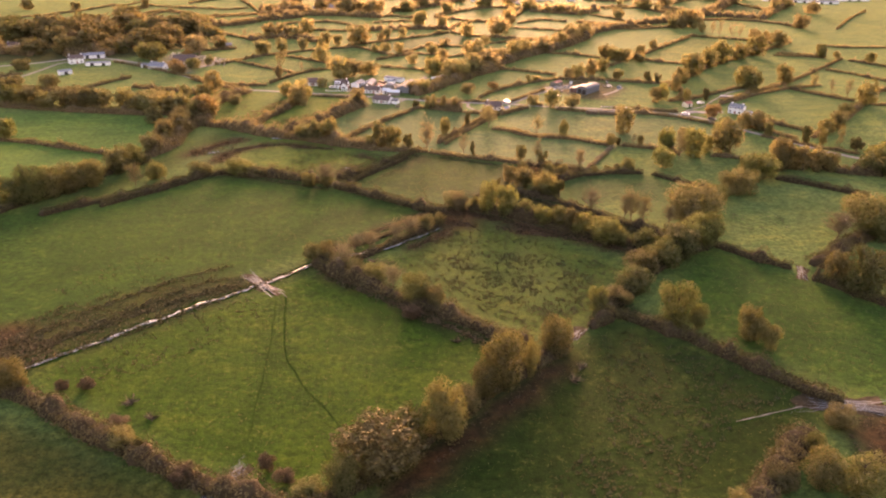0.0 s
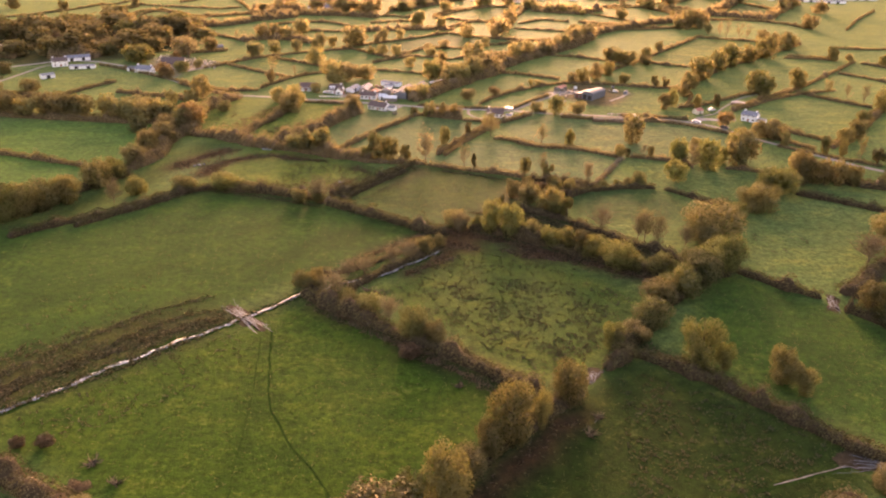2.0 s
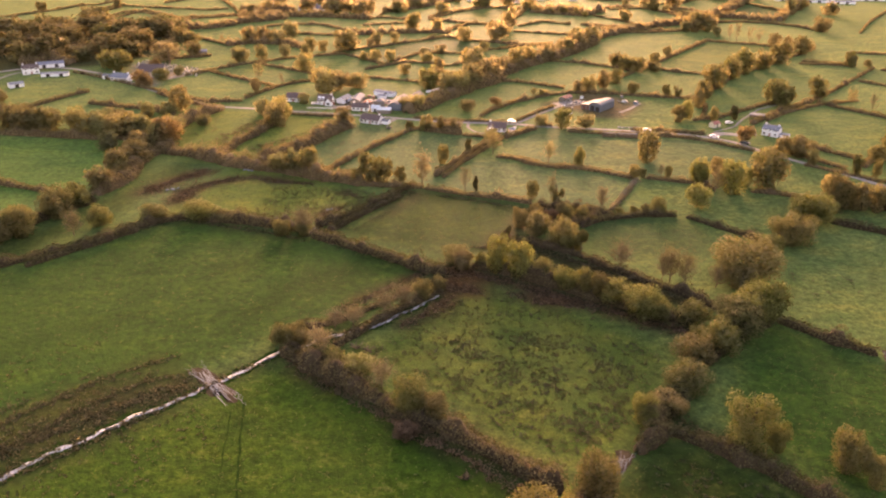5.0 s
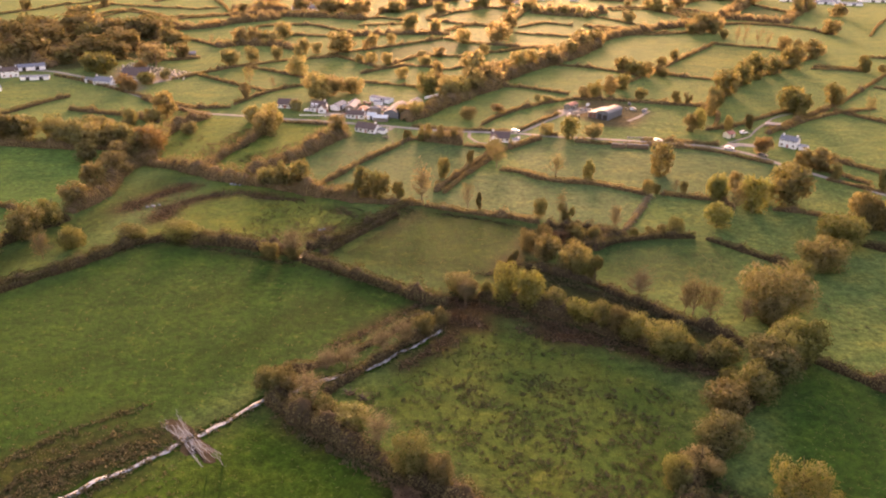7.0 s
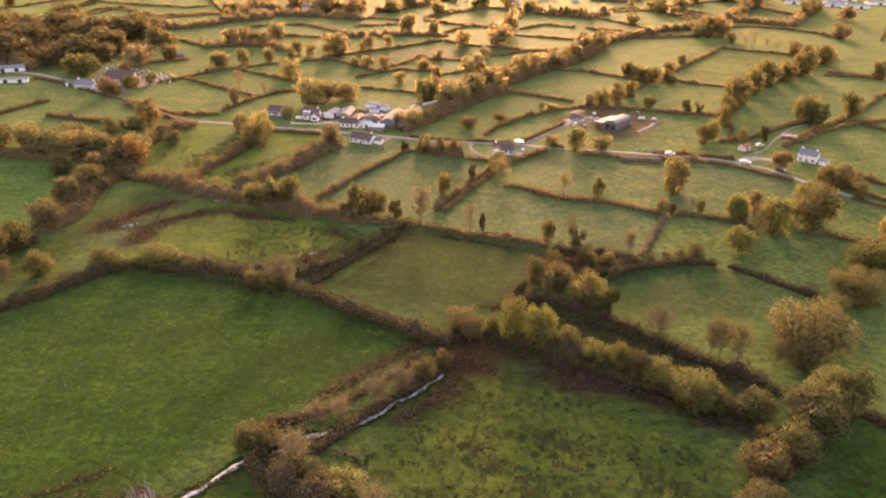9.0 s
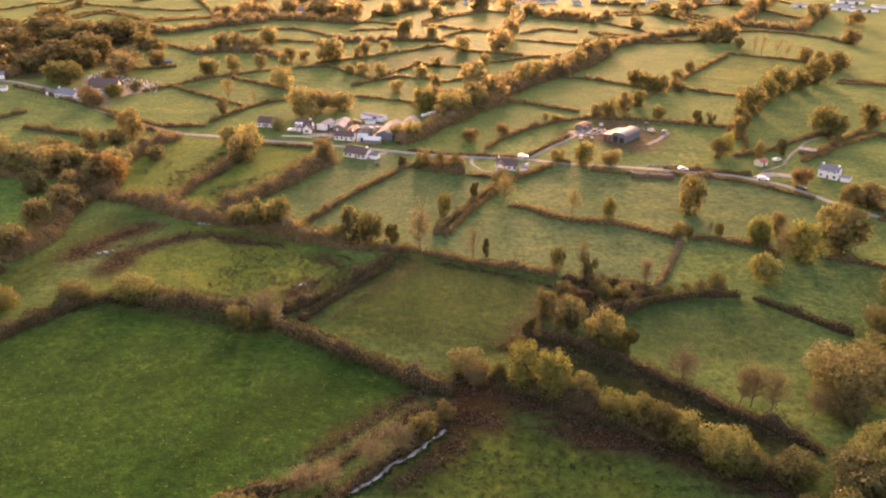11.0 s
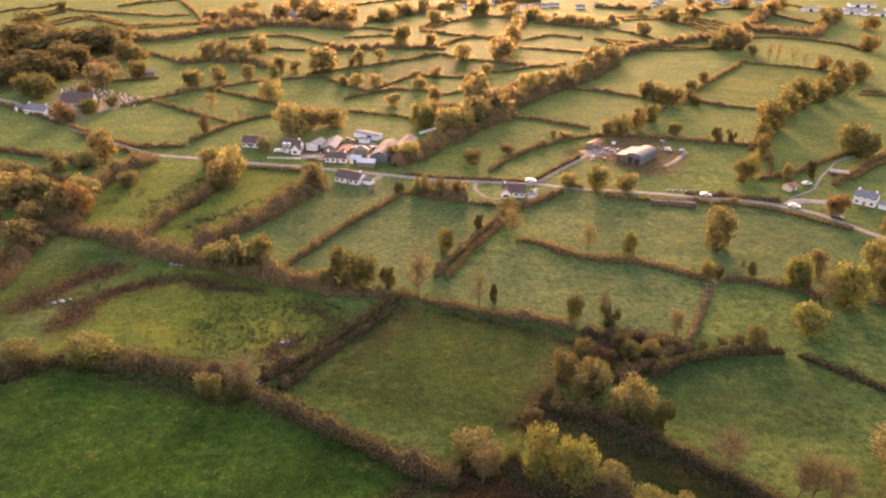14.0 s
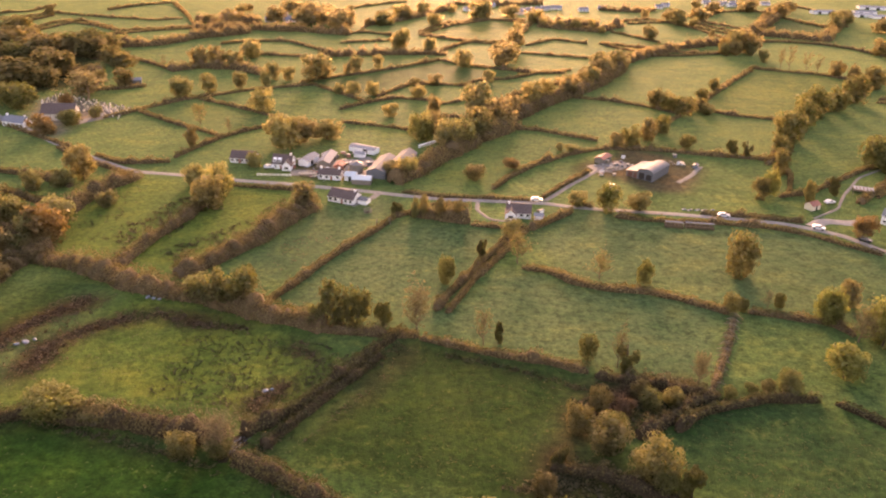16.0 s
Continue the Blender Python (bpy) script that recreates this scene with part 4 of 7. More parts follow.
# ---------------------------------------------------------------- ground
FIELDS = [
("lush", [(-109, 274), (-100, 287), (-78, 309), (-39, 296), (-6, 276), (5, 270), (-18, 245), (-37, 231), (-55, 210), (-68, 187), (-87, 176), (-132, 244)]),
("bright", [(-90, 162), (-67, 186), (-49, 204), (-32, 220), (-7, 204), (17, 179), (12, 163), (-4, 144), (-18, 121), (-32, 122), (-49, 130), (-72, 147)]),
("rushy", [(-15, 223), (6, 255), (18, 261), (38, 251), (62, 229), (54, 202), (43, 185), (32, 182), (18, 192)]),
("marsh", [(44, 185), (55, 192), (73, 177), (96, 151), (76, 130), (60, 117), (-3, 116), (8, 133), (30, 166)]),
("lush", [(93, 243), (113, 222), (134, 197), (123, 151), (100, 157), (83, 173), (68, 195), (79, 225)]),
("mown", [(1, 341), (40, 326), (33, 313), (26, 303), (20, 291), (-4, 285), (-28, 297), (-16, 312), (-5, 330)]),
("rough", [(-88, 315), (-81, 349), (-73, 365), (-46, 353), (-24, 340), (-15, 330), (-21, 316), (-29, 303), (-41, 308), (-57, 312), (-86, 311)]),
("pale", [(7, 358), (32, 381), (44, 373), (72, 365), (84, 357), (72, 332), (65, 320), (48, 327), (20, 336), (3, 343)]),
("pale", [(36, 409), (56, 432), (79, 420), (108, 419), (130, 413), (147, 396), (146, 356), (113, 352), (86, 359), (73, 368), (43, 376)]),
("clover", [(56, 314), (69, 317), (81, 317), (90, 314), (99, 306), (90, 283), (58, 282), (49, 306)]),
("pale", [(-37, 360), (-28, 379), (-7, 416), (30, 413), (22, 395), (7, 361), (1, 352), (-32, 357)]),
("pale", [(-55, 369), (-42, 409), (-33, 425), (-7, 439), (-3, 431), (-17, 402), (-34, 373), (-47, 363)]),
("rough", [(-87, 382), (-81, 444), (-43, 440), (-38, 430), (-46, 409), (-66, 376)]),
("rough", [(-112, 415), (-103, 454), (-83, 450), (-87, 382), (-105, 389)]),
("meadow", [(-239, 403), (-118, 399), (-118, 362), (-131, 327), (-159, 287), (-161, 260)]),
("mown", [(-147, 241), (-144, 263), (-130, 278), (-115, 320), (-99, 368), (-89, 371), (-93, 343), (-103, 313), (-118, 278), (-133, 257), (-142, 232)]),
("mown", [(5, 284), (25, 296), (26, 289), (13, 276), (5, 272)]),
("moor_shade", [(3, 267), (16, 271), (22, 263), (15, 254), (3, 248)]),
# two dark tones reused to darken the ground behind the tree row
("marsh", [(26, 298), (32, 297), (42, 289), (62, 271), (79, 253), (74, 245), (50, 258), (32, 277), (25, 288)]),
("moor_shade", [(31, 279), (41, 285), (49, 277), (41, 269)]),
("moor_shade", [(-395, 660), (-244, 701), (-189, 657), (-175, 589), (-199, 554), (-244, 534), (-321, 528)]),
("pale", [(-99, 321), (-99, 329), (-92, 341), (-88, 337), (-94, 324)]),
("dirt", [(71, 474), (90, 504), (107, 494), (116, 477), (110, 463), (99, 449), (86, 449), (79, 461), (70, 466)]),
("moor_shade", [(60, 464), (66, 483), (74, 487), (75, 480), (67, 467)]),
("stony", [(-181, 561), (-171, 568), (-165, 565), (-147, 551), (-136, 546), (-141, 529), (-150, 523), (-155, 513), (-172, 527)]),
("stony", [(-147, 494), (-148, 511), (-153, 517), (-154, 505)]),
("dirt", [(-45, 480), (-32, 486), (-18, 463), (-17, 454), (-42, 454), (-47, 460)]),
("bracken", [(-68, 356), (-48, 350), (-48, 344), (-59, 345)]),
("bracken", [(-31, 340), (-26, 339), (-22, 330), (-28, 331)]),
("bracken", [(-38, 314), (-29, 322), (-29, 316), (-34, 312)]),
("bracken", [(-24, 299), (-12, 319), (-0, 339), (1, 336), (-9, 319), (-20, 303)]),
("rushbank", [(-112, 170), (-106, 181), (-90, 195), (-70, 210), (-58, 213), (-50, 208), (-68, 189), (-91, 163), (-100, 151)]),
("bracken", [(-112, 180), (-104, 186), (-94, 177), (-94, 165), (-102, 158)]),
("dull", [(-131, 153), (-88, 143), (-71, 136), (-53, 127), (-32, 115), (-27, 86), (-93, 85)]),
("bracken", [(41, 325), (65, 319), (54, 310), (45, 305), (31, 300), (31, 309)]),
("bracken", [(-8, 123), (4, 137), (17, 153), (30, 169), (38, 174), (38, 166), (24, 149), (10, 131), (2, 119), (-8, 114)]),
# bracken tone here paints the shade under the tree cluster
("bracken", [(22, 298), (31, 305), (35, 293), (28, 288)]),
("moor_shade", [(41, 325), (66, 320), (54, 310), (45, 305), (34, 305)]),
("bracken", [(26, 293), (39, 290), (54, 276), (82, 249), (78, 246), (62, 260), (40, 282), (25, 286)]),
("bracken", [(-3, 119), (16, 149), (33, 168), (36, 166), (21, 149), (3, 126)]),
("bracken", [(92, 146), (106, 150), (106, 134), (94, 117), (92, 130)]),
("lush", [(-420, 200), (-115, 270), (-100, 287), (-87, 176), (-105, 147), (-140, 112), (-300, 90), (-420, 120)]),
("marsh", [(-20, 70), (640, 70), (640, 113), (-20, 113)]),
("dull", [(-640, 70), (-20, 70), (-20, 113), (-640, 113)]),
]


def spaced(edges):
    got = []
    for lo, hi, step in edges:
        got.append(np.arange(lo, hi, step))
    return np.concatenate(got + [[edges[-1][1]]])


# fields: the land between hedges and road, found by spreading out from cell to cell
CELL = 3.0
X0, Y0, NX, NY = -640.0, 80.0, 427, 350
barrier = np.zeros((NY, NX), bool)
for line in HEDGE_LINES + [resample(ROAD, 1.0)[0], resample(STREAM, 1.0)[0]]:
    for sx in (-1.2, 0, 1.2):
        for sy in (-1.2, 0, 1.2):
            i = ((line[:, 1] + sy - Y0) / CELL).astype(int)
            j = ((line[:, 0] + sx - X0) / CELL).astype(int)
            ok = (i >= 0) & (i < NY) & (j >= 0) & (j < NX)
            barrier[i[ok], j[ok]] = True
label_of = np.zeros((NY, NX), np.int32)
label_of[barrier] = -1
count_of = 0
for si in range(0, NY, 3):
    for sj in range(0, NX, 3):
        if label_of[si, sj]:
            continue
        count_of += 1
        label_of[si, sj] = count_of
        todo = [(si, sj)]
        while todo:
            a, b = todo.pop()
            for c, d in ((a + 1, b), (a - 1, b), (a, b + 1), (a, b - 1)):
                if 0 <= c < NY and 0 <= d < NX and label_of[c, d] == 0:
                    label_of[c, d] = count_of
                    todo.append((c, d))
cell_x, cell_y = np.meshgrid(X0 + (np.arange(NX) + 0.5) * CELL, Y0 + (np.arange(NY) + 0.5) * CELL)
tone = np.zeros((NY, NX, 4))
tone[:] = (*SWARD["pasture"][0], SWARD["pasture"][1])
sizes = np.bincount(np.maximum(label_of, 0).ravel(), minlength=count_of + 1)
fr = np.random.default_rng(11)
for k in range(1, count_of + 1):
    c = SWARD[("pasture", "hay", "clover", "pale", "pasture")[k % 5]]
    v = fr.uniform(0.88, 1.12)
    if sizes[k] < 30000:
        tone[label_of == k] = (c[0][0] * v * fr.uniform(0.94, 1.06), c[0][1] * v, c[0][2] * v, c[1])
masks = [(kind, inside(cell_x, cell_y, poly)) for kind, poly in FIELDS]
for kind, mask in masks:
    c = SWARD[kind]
    if kind in ("bracken", "moor_shade", "dirt", "stony", "rushbank"):
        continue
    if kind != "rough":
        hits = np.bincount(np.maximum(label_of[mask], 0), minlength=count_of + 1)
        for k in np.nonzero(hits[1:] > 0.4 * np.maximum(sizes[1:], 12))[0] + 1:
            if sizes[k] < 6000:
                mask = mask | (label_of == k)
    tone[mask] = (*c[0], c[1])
for step in range(3):
    # soften the joins under the hedges
    if step == 2:
        for kind, mask in masks:
            if kind in ("bracken", "moor_shade", "dirt", "stony", "rushbank"):
                tone[mask] = (*SWARD[kind][0], SWARD[kind][1])
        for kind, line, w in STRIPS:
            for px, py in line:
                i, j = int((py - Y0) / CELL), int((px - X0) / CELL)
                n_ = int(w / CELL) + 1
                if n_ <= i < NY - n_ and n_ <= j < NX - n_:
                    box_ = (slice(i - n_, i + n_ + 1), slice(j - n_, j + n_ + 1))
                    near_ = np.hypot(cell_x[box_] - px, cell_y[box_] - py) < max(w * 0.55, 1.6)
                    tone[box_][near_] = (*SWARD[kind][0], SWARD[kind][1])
    pad = np.pad(tone, ((1, 1), (1, 1), (0, 0)), "edge")
    tone = (pad[1:-1, 1:-1] * 2 + pad[:-2, 1:-1] + pad[2:, 1:-1] + pad[1:-1, :-2] + pad[1:-1, 2:]) / 6

gx = spaced([(-4600, -1000, 400), (-1000, -600, 40), (-600, -210, 6), (-210, 210, 2.5), (210, 600, 6), (600, 1000, 40), (1000, 4600, 400)])
gy = spaced([(-3000, -200, 400), (-200, 80, 20), (80, 480, 2.5), (480, 1120, 6), (1120, 1500, 50), (1500, 4900, 400)])
XX, YY = np.meshgrid(gx, gy)
ZZ = ground_z(XX, YY)
nx, ny = len(gx), len(gy)
idx = np.arange(nx * ny).reshape(ny, nx)
quads = np.stack([idx[:-1, :-1], idx[:-1, 1:], idx[1:, 1:], idx[1:, :-1]], -1).reshape(-1, 4)
ground_mesh = mesh_of("ground", np.stack([XX, YY, ZZ], -1).reshape(-1, 3), quads, [GRASS], None, True)
fi = np.clip((YY - Y0) / CELL - 0.5, 0, NY - 1.001)
fj = np.clip((XX - X0) / CELL - 0.5, 0, NX - 1.001)
i0, j0 = fi.astype(int), fj.astype(int)
u_, v_ = (fi - i0)[..., None], (fj - j0)[..., None]
at = (tone[i0, j0] * (1 - u_) * (1 - v_) + tone[i0 + 1, j0] * u_ * (1 - v_) + tone[i0, j0 + 1] * (1 - u_) * v_ + tone[i0 + 1, j0 + 1] * u_ * v_).reshape(-1, 4)
rgba = np.ones((len(at), 4), np.float32)
rgba[:, :3] = at[:, :3]
ground_mesh.attributes.new("sward", "FLOAT_COLOR", "POINT").data.foreach_set("color", rgba.ravel())
ground_mesh.attributes.new("wild", "FLOAT", "POINT").data.foreach_set("value", at[:, 3].astype(np.float32))
ground = new("ground", ground_mesh)
tagged(ground, "rolling green pasture land divided into small fields", "ground", kind="structure")

# ---------------------------------------------------------------- trees
tree("sage", -141.1, 403.7, 9.5, 10.7)
tree("sage", -132.5, 385.4, 7.8, 10.1)
tree("yellow", -132.2, 407.4, 7.5, 7.8)
tree("russet", -119.1, 385.1, 7.9, 11.1)
tree("straw", -114.0, 409.9, 8.4, 10.0)
tree("sage", -102.1, 423.9, 5.7, 9.1)
tree("yellow", 108.7, 352.9, 10.8, 7.3)
tree("russet", 118.4, 361.9, 7.8, 7.1)
tree("lemon", 117.4, 341.6, 13.9, 11.8)
tree("barepale", 111.9, 343.2, 8.6, 8.3)
tree("gold", 133.7, 348.2, 15.5, 13.3)
tree("sage", 136.6, 362.9, 12.4, 9.3)
tree("yellow", 126.4, 351.9, 8.0, 7.3)
tree("ivy", 88.1, 358.6, 4.1, 4.1)
tree("yellow", 134.8, 311.8, 12.2, 14.4)
tree("russet", 151.8, 331.6, 10.8, 12.3)
tree("lemon", 108.4, 352.4, 9.5, 7.6)
tree("gold", 94.8, 381.0, 13.2, 11.0)
tree("olive", 40.8, 332.7, 7.0, 5.1)
tree("ivy", 48.9, 328.4, 8.1, 6.1)
tree("bare", 47.2, 329.2, 9.6, 4.3)
tree("bare", 95.8, 360.9, 4.7, 3.9)
tree("olive", 98.7, 361.0, 4.7, 3.5)
tree("barepale", 0.7, 342.8, 11.9, 9.1)
tree("olive", -20.6, 348.4, 11.6, 9.0)
tree("olive", -14.7, 348.0, 11.1, 8.2)
tree("ivy", -7.8, 347.3, 7.5, 5.1)
tree("olive", -24.7, 346.8, 6.2, 5.9)
tree("olive", -45.0, 356.5, 11.4, 11.1)
tree("sage", -52.0, 357.8, 10.3, 9.3)
tree("sage", -57.4, 360.8, 7.2, 7.8)
tree("bare", 16.4, 337.9, 9.1, 6.0)
tree("ivy", 20.3, 339.0, 6.9, 2.9)
tree("olive", 8.6, 371.4, 9.3, 5.3)
tree("ivy", 19.9, 388.6, 6.8, 3.5)
tree("sage", 30.3, 403.8, 6.7, 7.1)
tree("baregold", 30.5, 385.1, 8.5, 7.9)
tree("baregold", 52.8, 375.8, 7.6, 7.1)
tree("lemon", 64.9, 373.4, 7.9, 5.1)
tree("lemon", 66.6, 429.9, 10.5, 10.7)
tree("straw", 77.7, 430.5, 6.9, 9.9)
tree("straw", 56.8, 433.7, 6.1, 7.5)
tree("gold", 84.7, 358.0, 5.6, 5.4)
tree("barepale", 64.2, 322.8, 7.3, 4.9)
tree("ivy", -6.7, 421.9, 4.7, 5.1)
tree("sage", -0.1, 418.7, 7.8, 3.1)
tree("russet", 2.7, 418.9, 8.1, 3.5)
tree("russet", 8.3, 417.7, 7.7, 3.9)
tree("russet", 13.9, 417.0, 7.4, 3.9)
tree("russet", -68.6, 422.6, 11.5, 11.8)
tree("straw", -67.8, 436.0, 12.0, 10.3)
tree("straw", -78.4, 443.8, 8.2, 8.4)
tree("russet", -37.1, 424.3, 9.4, 10.0)
tree("orange", -109.5, 394.0, 12.3, 12.7)
tree("sage", -114.1, 393.0, 10.5, 10.6)
tree("sage", -111.3, 407.0, 9.1, 13.0)
tree("sage", -126.3, 407.6, 9.1, 11.1)
tree("sage", -123.7, 441.1, 7.3, 8.3)
tree("sage", -132.0, 437.8, 7.2, 8.2)
tree("straw", -61.6, 466.8, 5.7, 6.8)
tree("straw", -54.7, 492.5, 13.8, 17.1)
tree("russet", -46.6, 501.1, 10.6, 15.0)
tree("straw", -37.5, 505.9, 9.6, 12.7)
tree("straw", -3.3, 460.8, 8.7, 9.0)
tree("sage", -9.7, 460.4, 6.5, 6.7)
tree("yellow", 2.3, 509.1, 13.3, 12.8)
tree("russet", 7.4, 518.2, 9.9, 13.2)
tree("straw", 20.3, 502.3, 11.9, 12.1)
tree("sage", 12.9, 496.1, 11.8, 12.4)
tree("sage", 27.3, 515.4, 13.5, 15.7)
tree("russet", 39.1, 534.6, 12.9, 16.5)
tree("straw", 30.7, 545.6, 7.9, 11.3)
tree("sage", 29.9, 553.7, 14.7, 17.8)
tree("russet", 9.2, 546.7, 10.5, 7.3)
tree("russet", 46.8, 557.4, 8.7, 11.6)
tree("straw", 58.6, 572.8, 11.2, 13.5)
tree("straw", 67.1, 581.8, 11.4, 9.2)
tree("russet", 79.2, 592.7, 11.1, 14.2)
tree("sage", 96.2, 617.9, 11.0, 14.9)
tree("russet", 109.7, 643.8, 11.5, 15.7)
tree("sage", 123.1, 665.9, 11.3, 16.4)
tree("yellow", 92.9, 505.5, 9.3, 9.3)
tree("russet", 101.9, 511.2, 10.4, 9.4)
tree("russet", 85.9, 501.7, 6.3, 7.6)
tree("olive", 111.8, 524.1, 9.2, 9.2)
tree("yellow", 117.8, 505.7, 5.9, 7.7)
tree("ivy", 134.0, 495.0, 7.2, 5.7)
tree("ivy", 139.3, 493.1, 7.7, 5.0)
tree("olive", 122.0, 571.2, 9.6, 12.1)
tree("olive", 127.5, 565.1, 10.0, 11.9)
tree("olive", 132.5, 558.1, 9.3, 11.7)
tree("gold", 143.8, 566.6, 6.7, 7.8)
tree("olive", 150.7, 587.9, 7.6, 8.2)
tree("olive", 166.5, 614.9, 8.0, 6.6)
tree("olive", 167.4, 516.3, 14.6, 16.0)
tree("olive", 185.5, 542.5, 13.3, 14.2)
tree("olive", 201.0, 564.4, 15.5, 18.6)
tree("olive", 218.8, 577.1, 13.2, 12.4)
tree("olive", 237.6, 596.7, 15.5, 16.8)
tree("gold", 267.6, 632.9, 13.4, 16.0)
tree("olive", 153.7, 492.6, 9.6, 10.0)
tree("gold", 144.6, 471.8, 10.4, 7.1)
tree("lemon", 131.1, 447.5, 10.7, 7.0)
tree("gold", 126.2, 444.3, 8.5, 6.5)
tree("gold", 142.6, 440.6, 8.4, 5.2)
tree("ivy", 156.0, 448.9, 7.8, 5.1)
tree("olive", 189.5, 483.9, 13.6, 13.8)
tree("orange", 146.9, 410.0, 7.8, 9.0)
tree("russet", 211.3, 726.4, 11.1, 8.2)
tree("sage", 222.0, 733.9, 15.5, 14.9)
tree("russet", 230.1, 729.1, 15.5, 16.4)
tree("sage", 228.7, 700.3, 8.6, 7.8)
tree("bare", 231.5, 679.6, 12.4, 6.8)
tree("bare", 237.3, 680.4, 12.4, 6.8)
tree("bare", 244.2, 671.3, 11.6, 7.4)
tree("bare", 248.7, 665.3, 10.8, 7.4)
tree("russet", 259.6, 661.9, 10.1, 9.5)
tree("russet", 265.2, 651.7, 9.9, 7.9)
tree("russet", 328.3, 736.9, 12.9, 16.7)
tree("sage", -116.0, 574.5, 10.4, 13.7)
tree("sage", -105.9, 585.1, 9.5, 9.7)
tree("sage", -92.6, 596.6, 8.6, 8.7)
tree("sage", -119.6, 574.1, 8.2, 6.5)
tree("straw", -72.5, 549.2, 11.0, 12.9)
tree("baregold", -95.7, 524.6, 8.4, 9.0)
tree("bare", -80.4, 510.8, 6.3, 3.6)
tree("russet", -90.8, 489.8, 7.8, 6.3)
tree("sage", -77.9, 617.1, 10.2, 8.5)
tree("straw", -80.2, 603.2, 8.2, 7.0)
tree("straw", -69.9, 615.2, 7.8, 8.5)
tree("sage", -54.7, 617.0, 14.9, 20.3)
tree("sage", -34.1, 633.8, 10.5, 8.8)
tree("russet", -38.6, 630.3, 6.8, 5.4)
tree("straw", -21.8, 647.5, 8.3, 7.0)
tree("straw", -39.6, 586.2, 6.3, 6.1)
tree("straw", -32.1, 583.4, 7.4, 9.2)
tree("straw", -22.1, 584.4, 7.4, 8.0)
tree("straw", -12.2, 544.7, 6.8, 8.4)
tree("straw", 1.3, 582.1, 7.4, 9.2)
tree("sage", -0.2, 607.0, 4.2, 7.1)
tree("russet", 10.6, 608.2, 6.6, 7.8)
tree("straw", 40.6, 617.1, 7.3, 7.9)
tree("russet", 53.6, 668.5, 15.2, 21.9)
tree("russet", 65.7, 715.4, 15.5, 14.3)
tree("straw", 28.6, 657.1, 11.1, 12.8)
tree("straw", -9.6, 714.2, 12.8, 13.4)
tree("straw", 8.9, 703.3, 10.5, 9.3)
tree("straw", -24.3, 810.8, 10.6, 18.3)
tree("straw", -11.9, 853.0, 10.4, 19.4)
tree("straw", 6.8, 881.8, 9.0, 15.2)
tree("straw", 15.1, 818.0, 9.9, 13.9)
tree("straw", 53.0, 853.5, 14.8, 24.4)
tree("russet", -76.3, 812.2, 14.6, 27.4)
tree("russet", -56.6, 784.4, 14.1, 26.3)
tree("sage", 216.6, 866.2, 11.6, 20.0)
tree("sage", 174.3, 779.2, 9.6, 13.3)
tree("sage", 111.3, 659.6, 11.2, 14.4)
tree("gold", 144.2, 559.2, 6.1, 7.1)
tree("gold", -173.9, 643.5, 10.6, 13.6)
tree("gold", -164.9, 635.4, 9.2, 14.8)
tree("brown", -205.2, 667.3, 11.6, 21.4)
tree("brown", -191.2, 660.7, 12.8, 21.1)
tree("brown", -215.6, 644.3, 12.4, 20.4)
tree("olive", -225.0, 636.8, 12.2, 20.1)
tree("gold", -250.6, 707.2, 8.9, 19.1)
tree("brown", -164.1, 572.9, 10.9, 17.7)
tree("barepale", -158.9, 558.7, 11.9, 22.8)
tree("olive", -181.7, 543.7, 11.7, 16.5)
tree("olive", -190.0, 548.1, 11.6, 13.9)
tree("brown", -188.6, 585.8, 10.0, 18.1)
tree("gold", -165.7, 597.3, 7.4, 9.3)
tree("brown", -151.9, 595.0, 8.6, 12.4)
tree("orange", -155.6, 502.1, 10.3, 12.4)
tree("orange", -160.0, 540.8, 8.7, 6.6)
tree("olive", -150.1, 518.0, 6.8, 10.3)
tree("sage", -143.3, 529.7, 6.0, 6.9)
tree("bare", -142.7, 635.2, 7.4, 5.4)
tree("russet", -127.2, 649.7, 10.7, 12.5)
tree("russet", -116.8, 654.3, 10.8, 14.0)
tree("sage", -105.6, 647.7, 9.5, 13.8)
tree("straw", -100.5, 673.3, 11.2, 14.5)
tree("orange", 37.8, 473.6, 4.1, 7.0)
tree("straw", 60.8, 497.4, 3.8, 4.0)
tree("straw", 65.2, 495.4, 3.8, 5.5)
tree("russet", 22.3, 459.3, 5.7, 9.0)
tree("dark", 153.0, 249.9, 13.8, 18.0)
tree("gold", 156.8, 265.6, 10.3, 16.9)
tree("bare", 139.3, 249.5, 7.9, 12.0)
tree("dark", -145.2, 269.0, 11.0, 12.6)
tree("dark", -139.6, 272.1, 14.3, 12.8)
tree("gold", -135.2, 278.1, 11.7, 10.8)
tree("gold", -130.6, 284.5, 11.9, 11.0)
tree("gold", -125.8, 291.0, 11.3, 10.8)
tree("gold", -122.3, 308.2, 10.9, 11.8)
tree("olive", -119.4, 319.5, 9.3, 9.8)
tree("russet", -118.1, 352.9, 10.1, 10.7)
tree("russet", -114.6, 367.2, 9.3, 11.1)
tree("russet", -117.6, 335.5, 8.7, 10.2)
tree("olive", -189.3, 353.9, 9.5, 10.7)
tree("russet", -119.3, 448.8, 12.2, 13.2)
tree("sage", -146.7, 408.5, 10.7, 15.2)
tree("russet", -133.6, 403.4, 11.2, 15.0)
tree("gold", -168.7, 413.2, 10.2, 15.3)
tree("brown", -188.2, 418.2, 10.3, 15.5)
tree("brown", -205.3, 417.2, 10.3, 15.5)
tree("olive", -219.6, 422.6, 10.4, 12.5)
tree("gold", -157.3, 413.9, 10.3, 11.1)
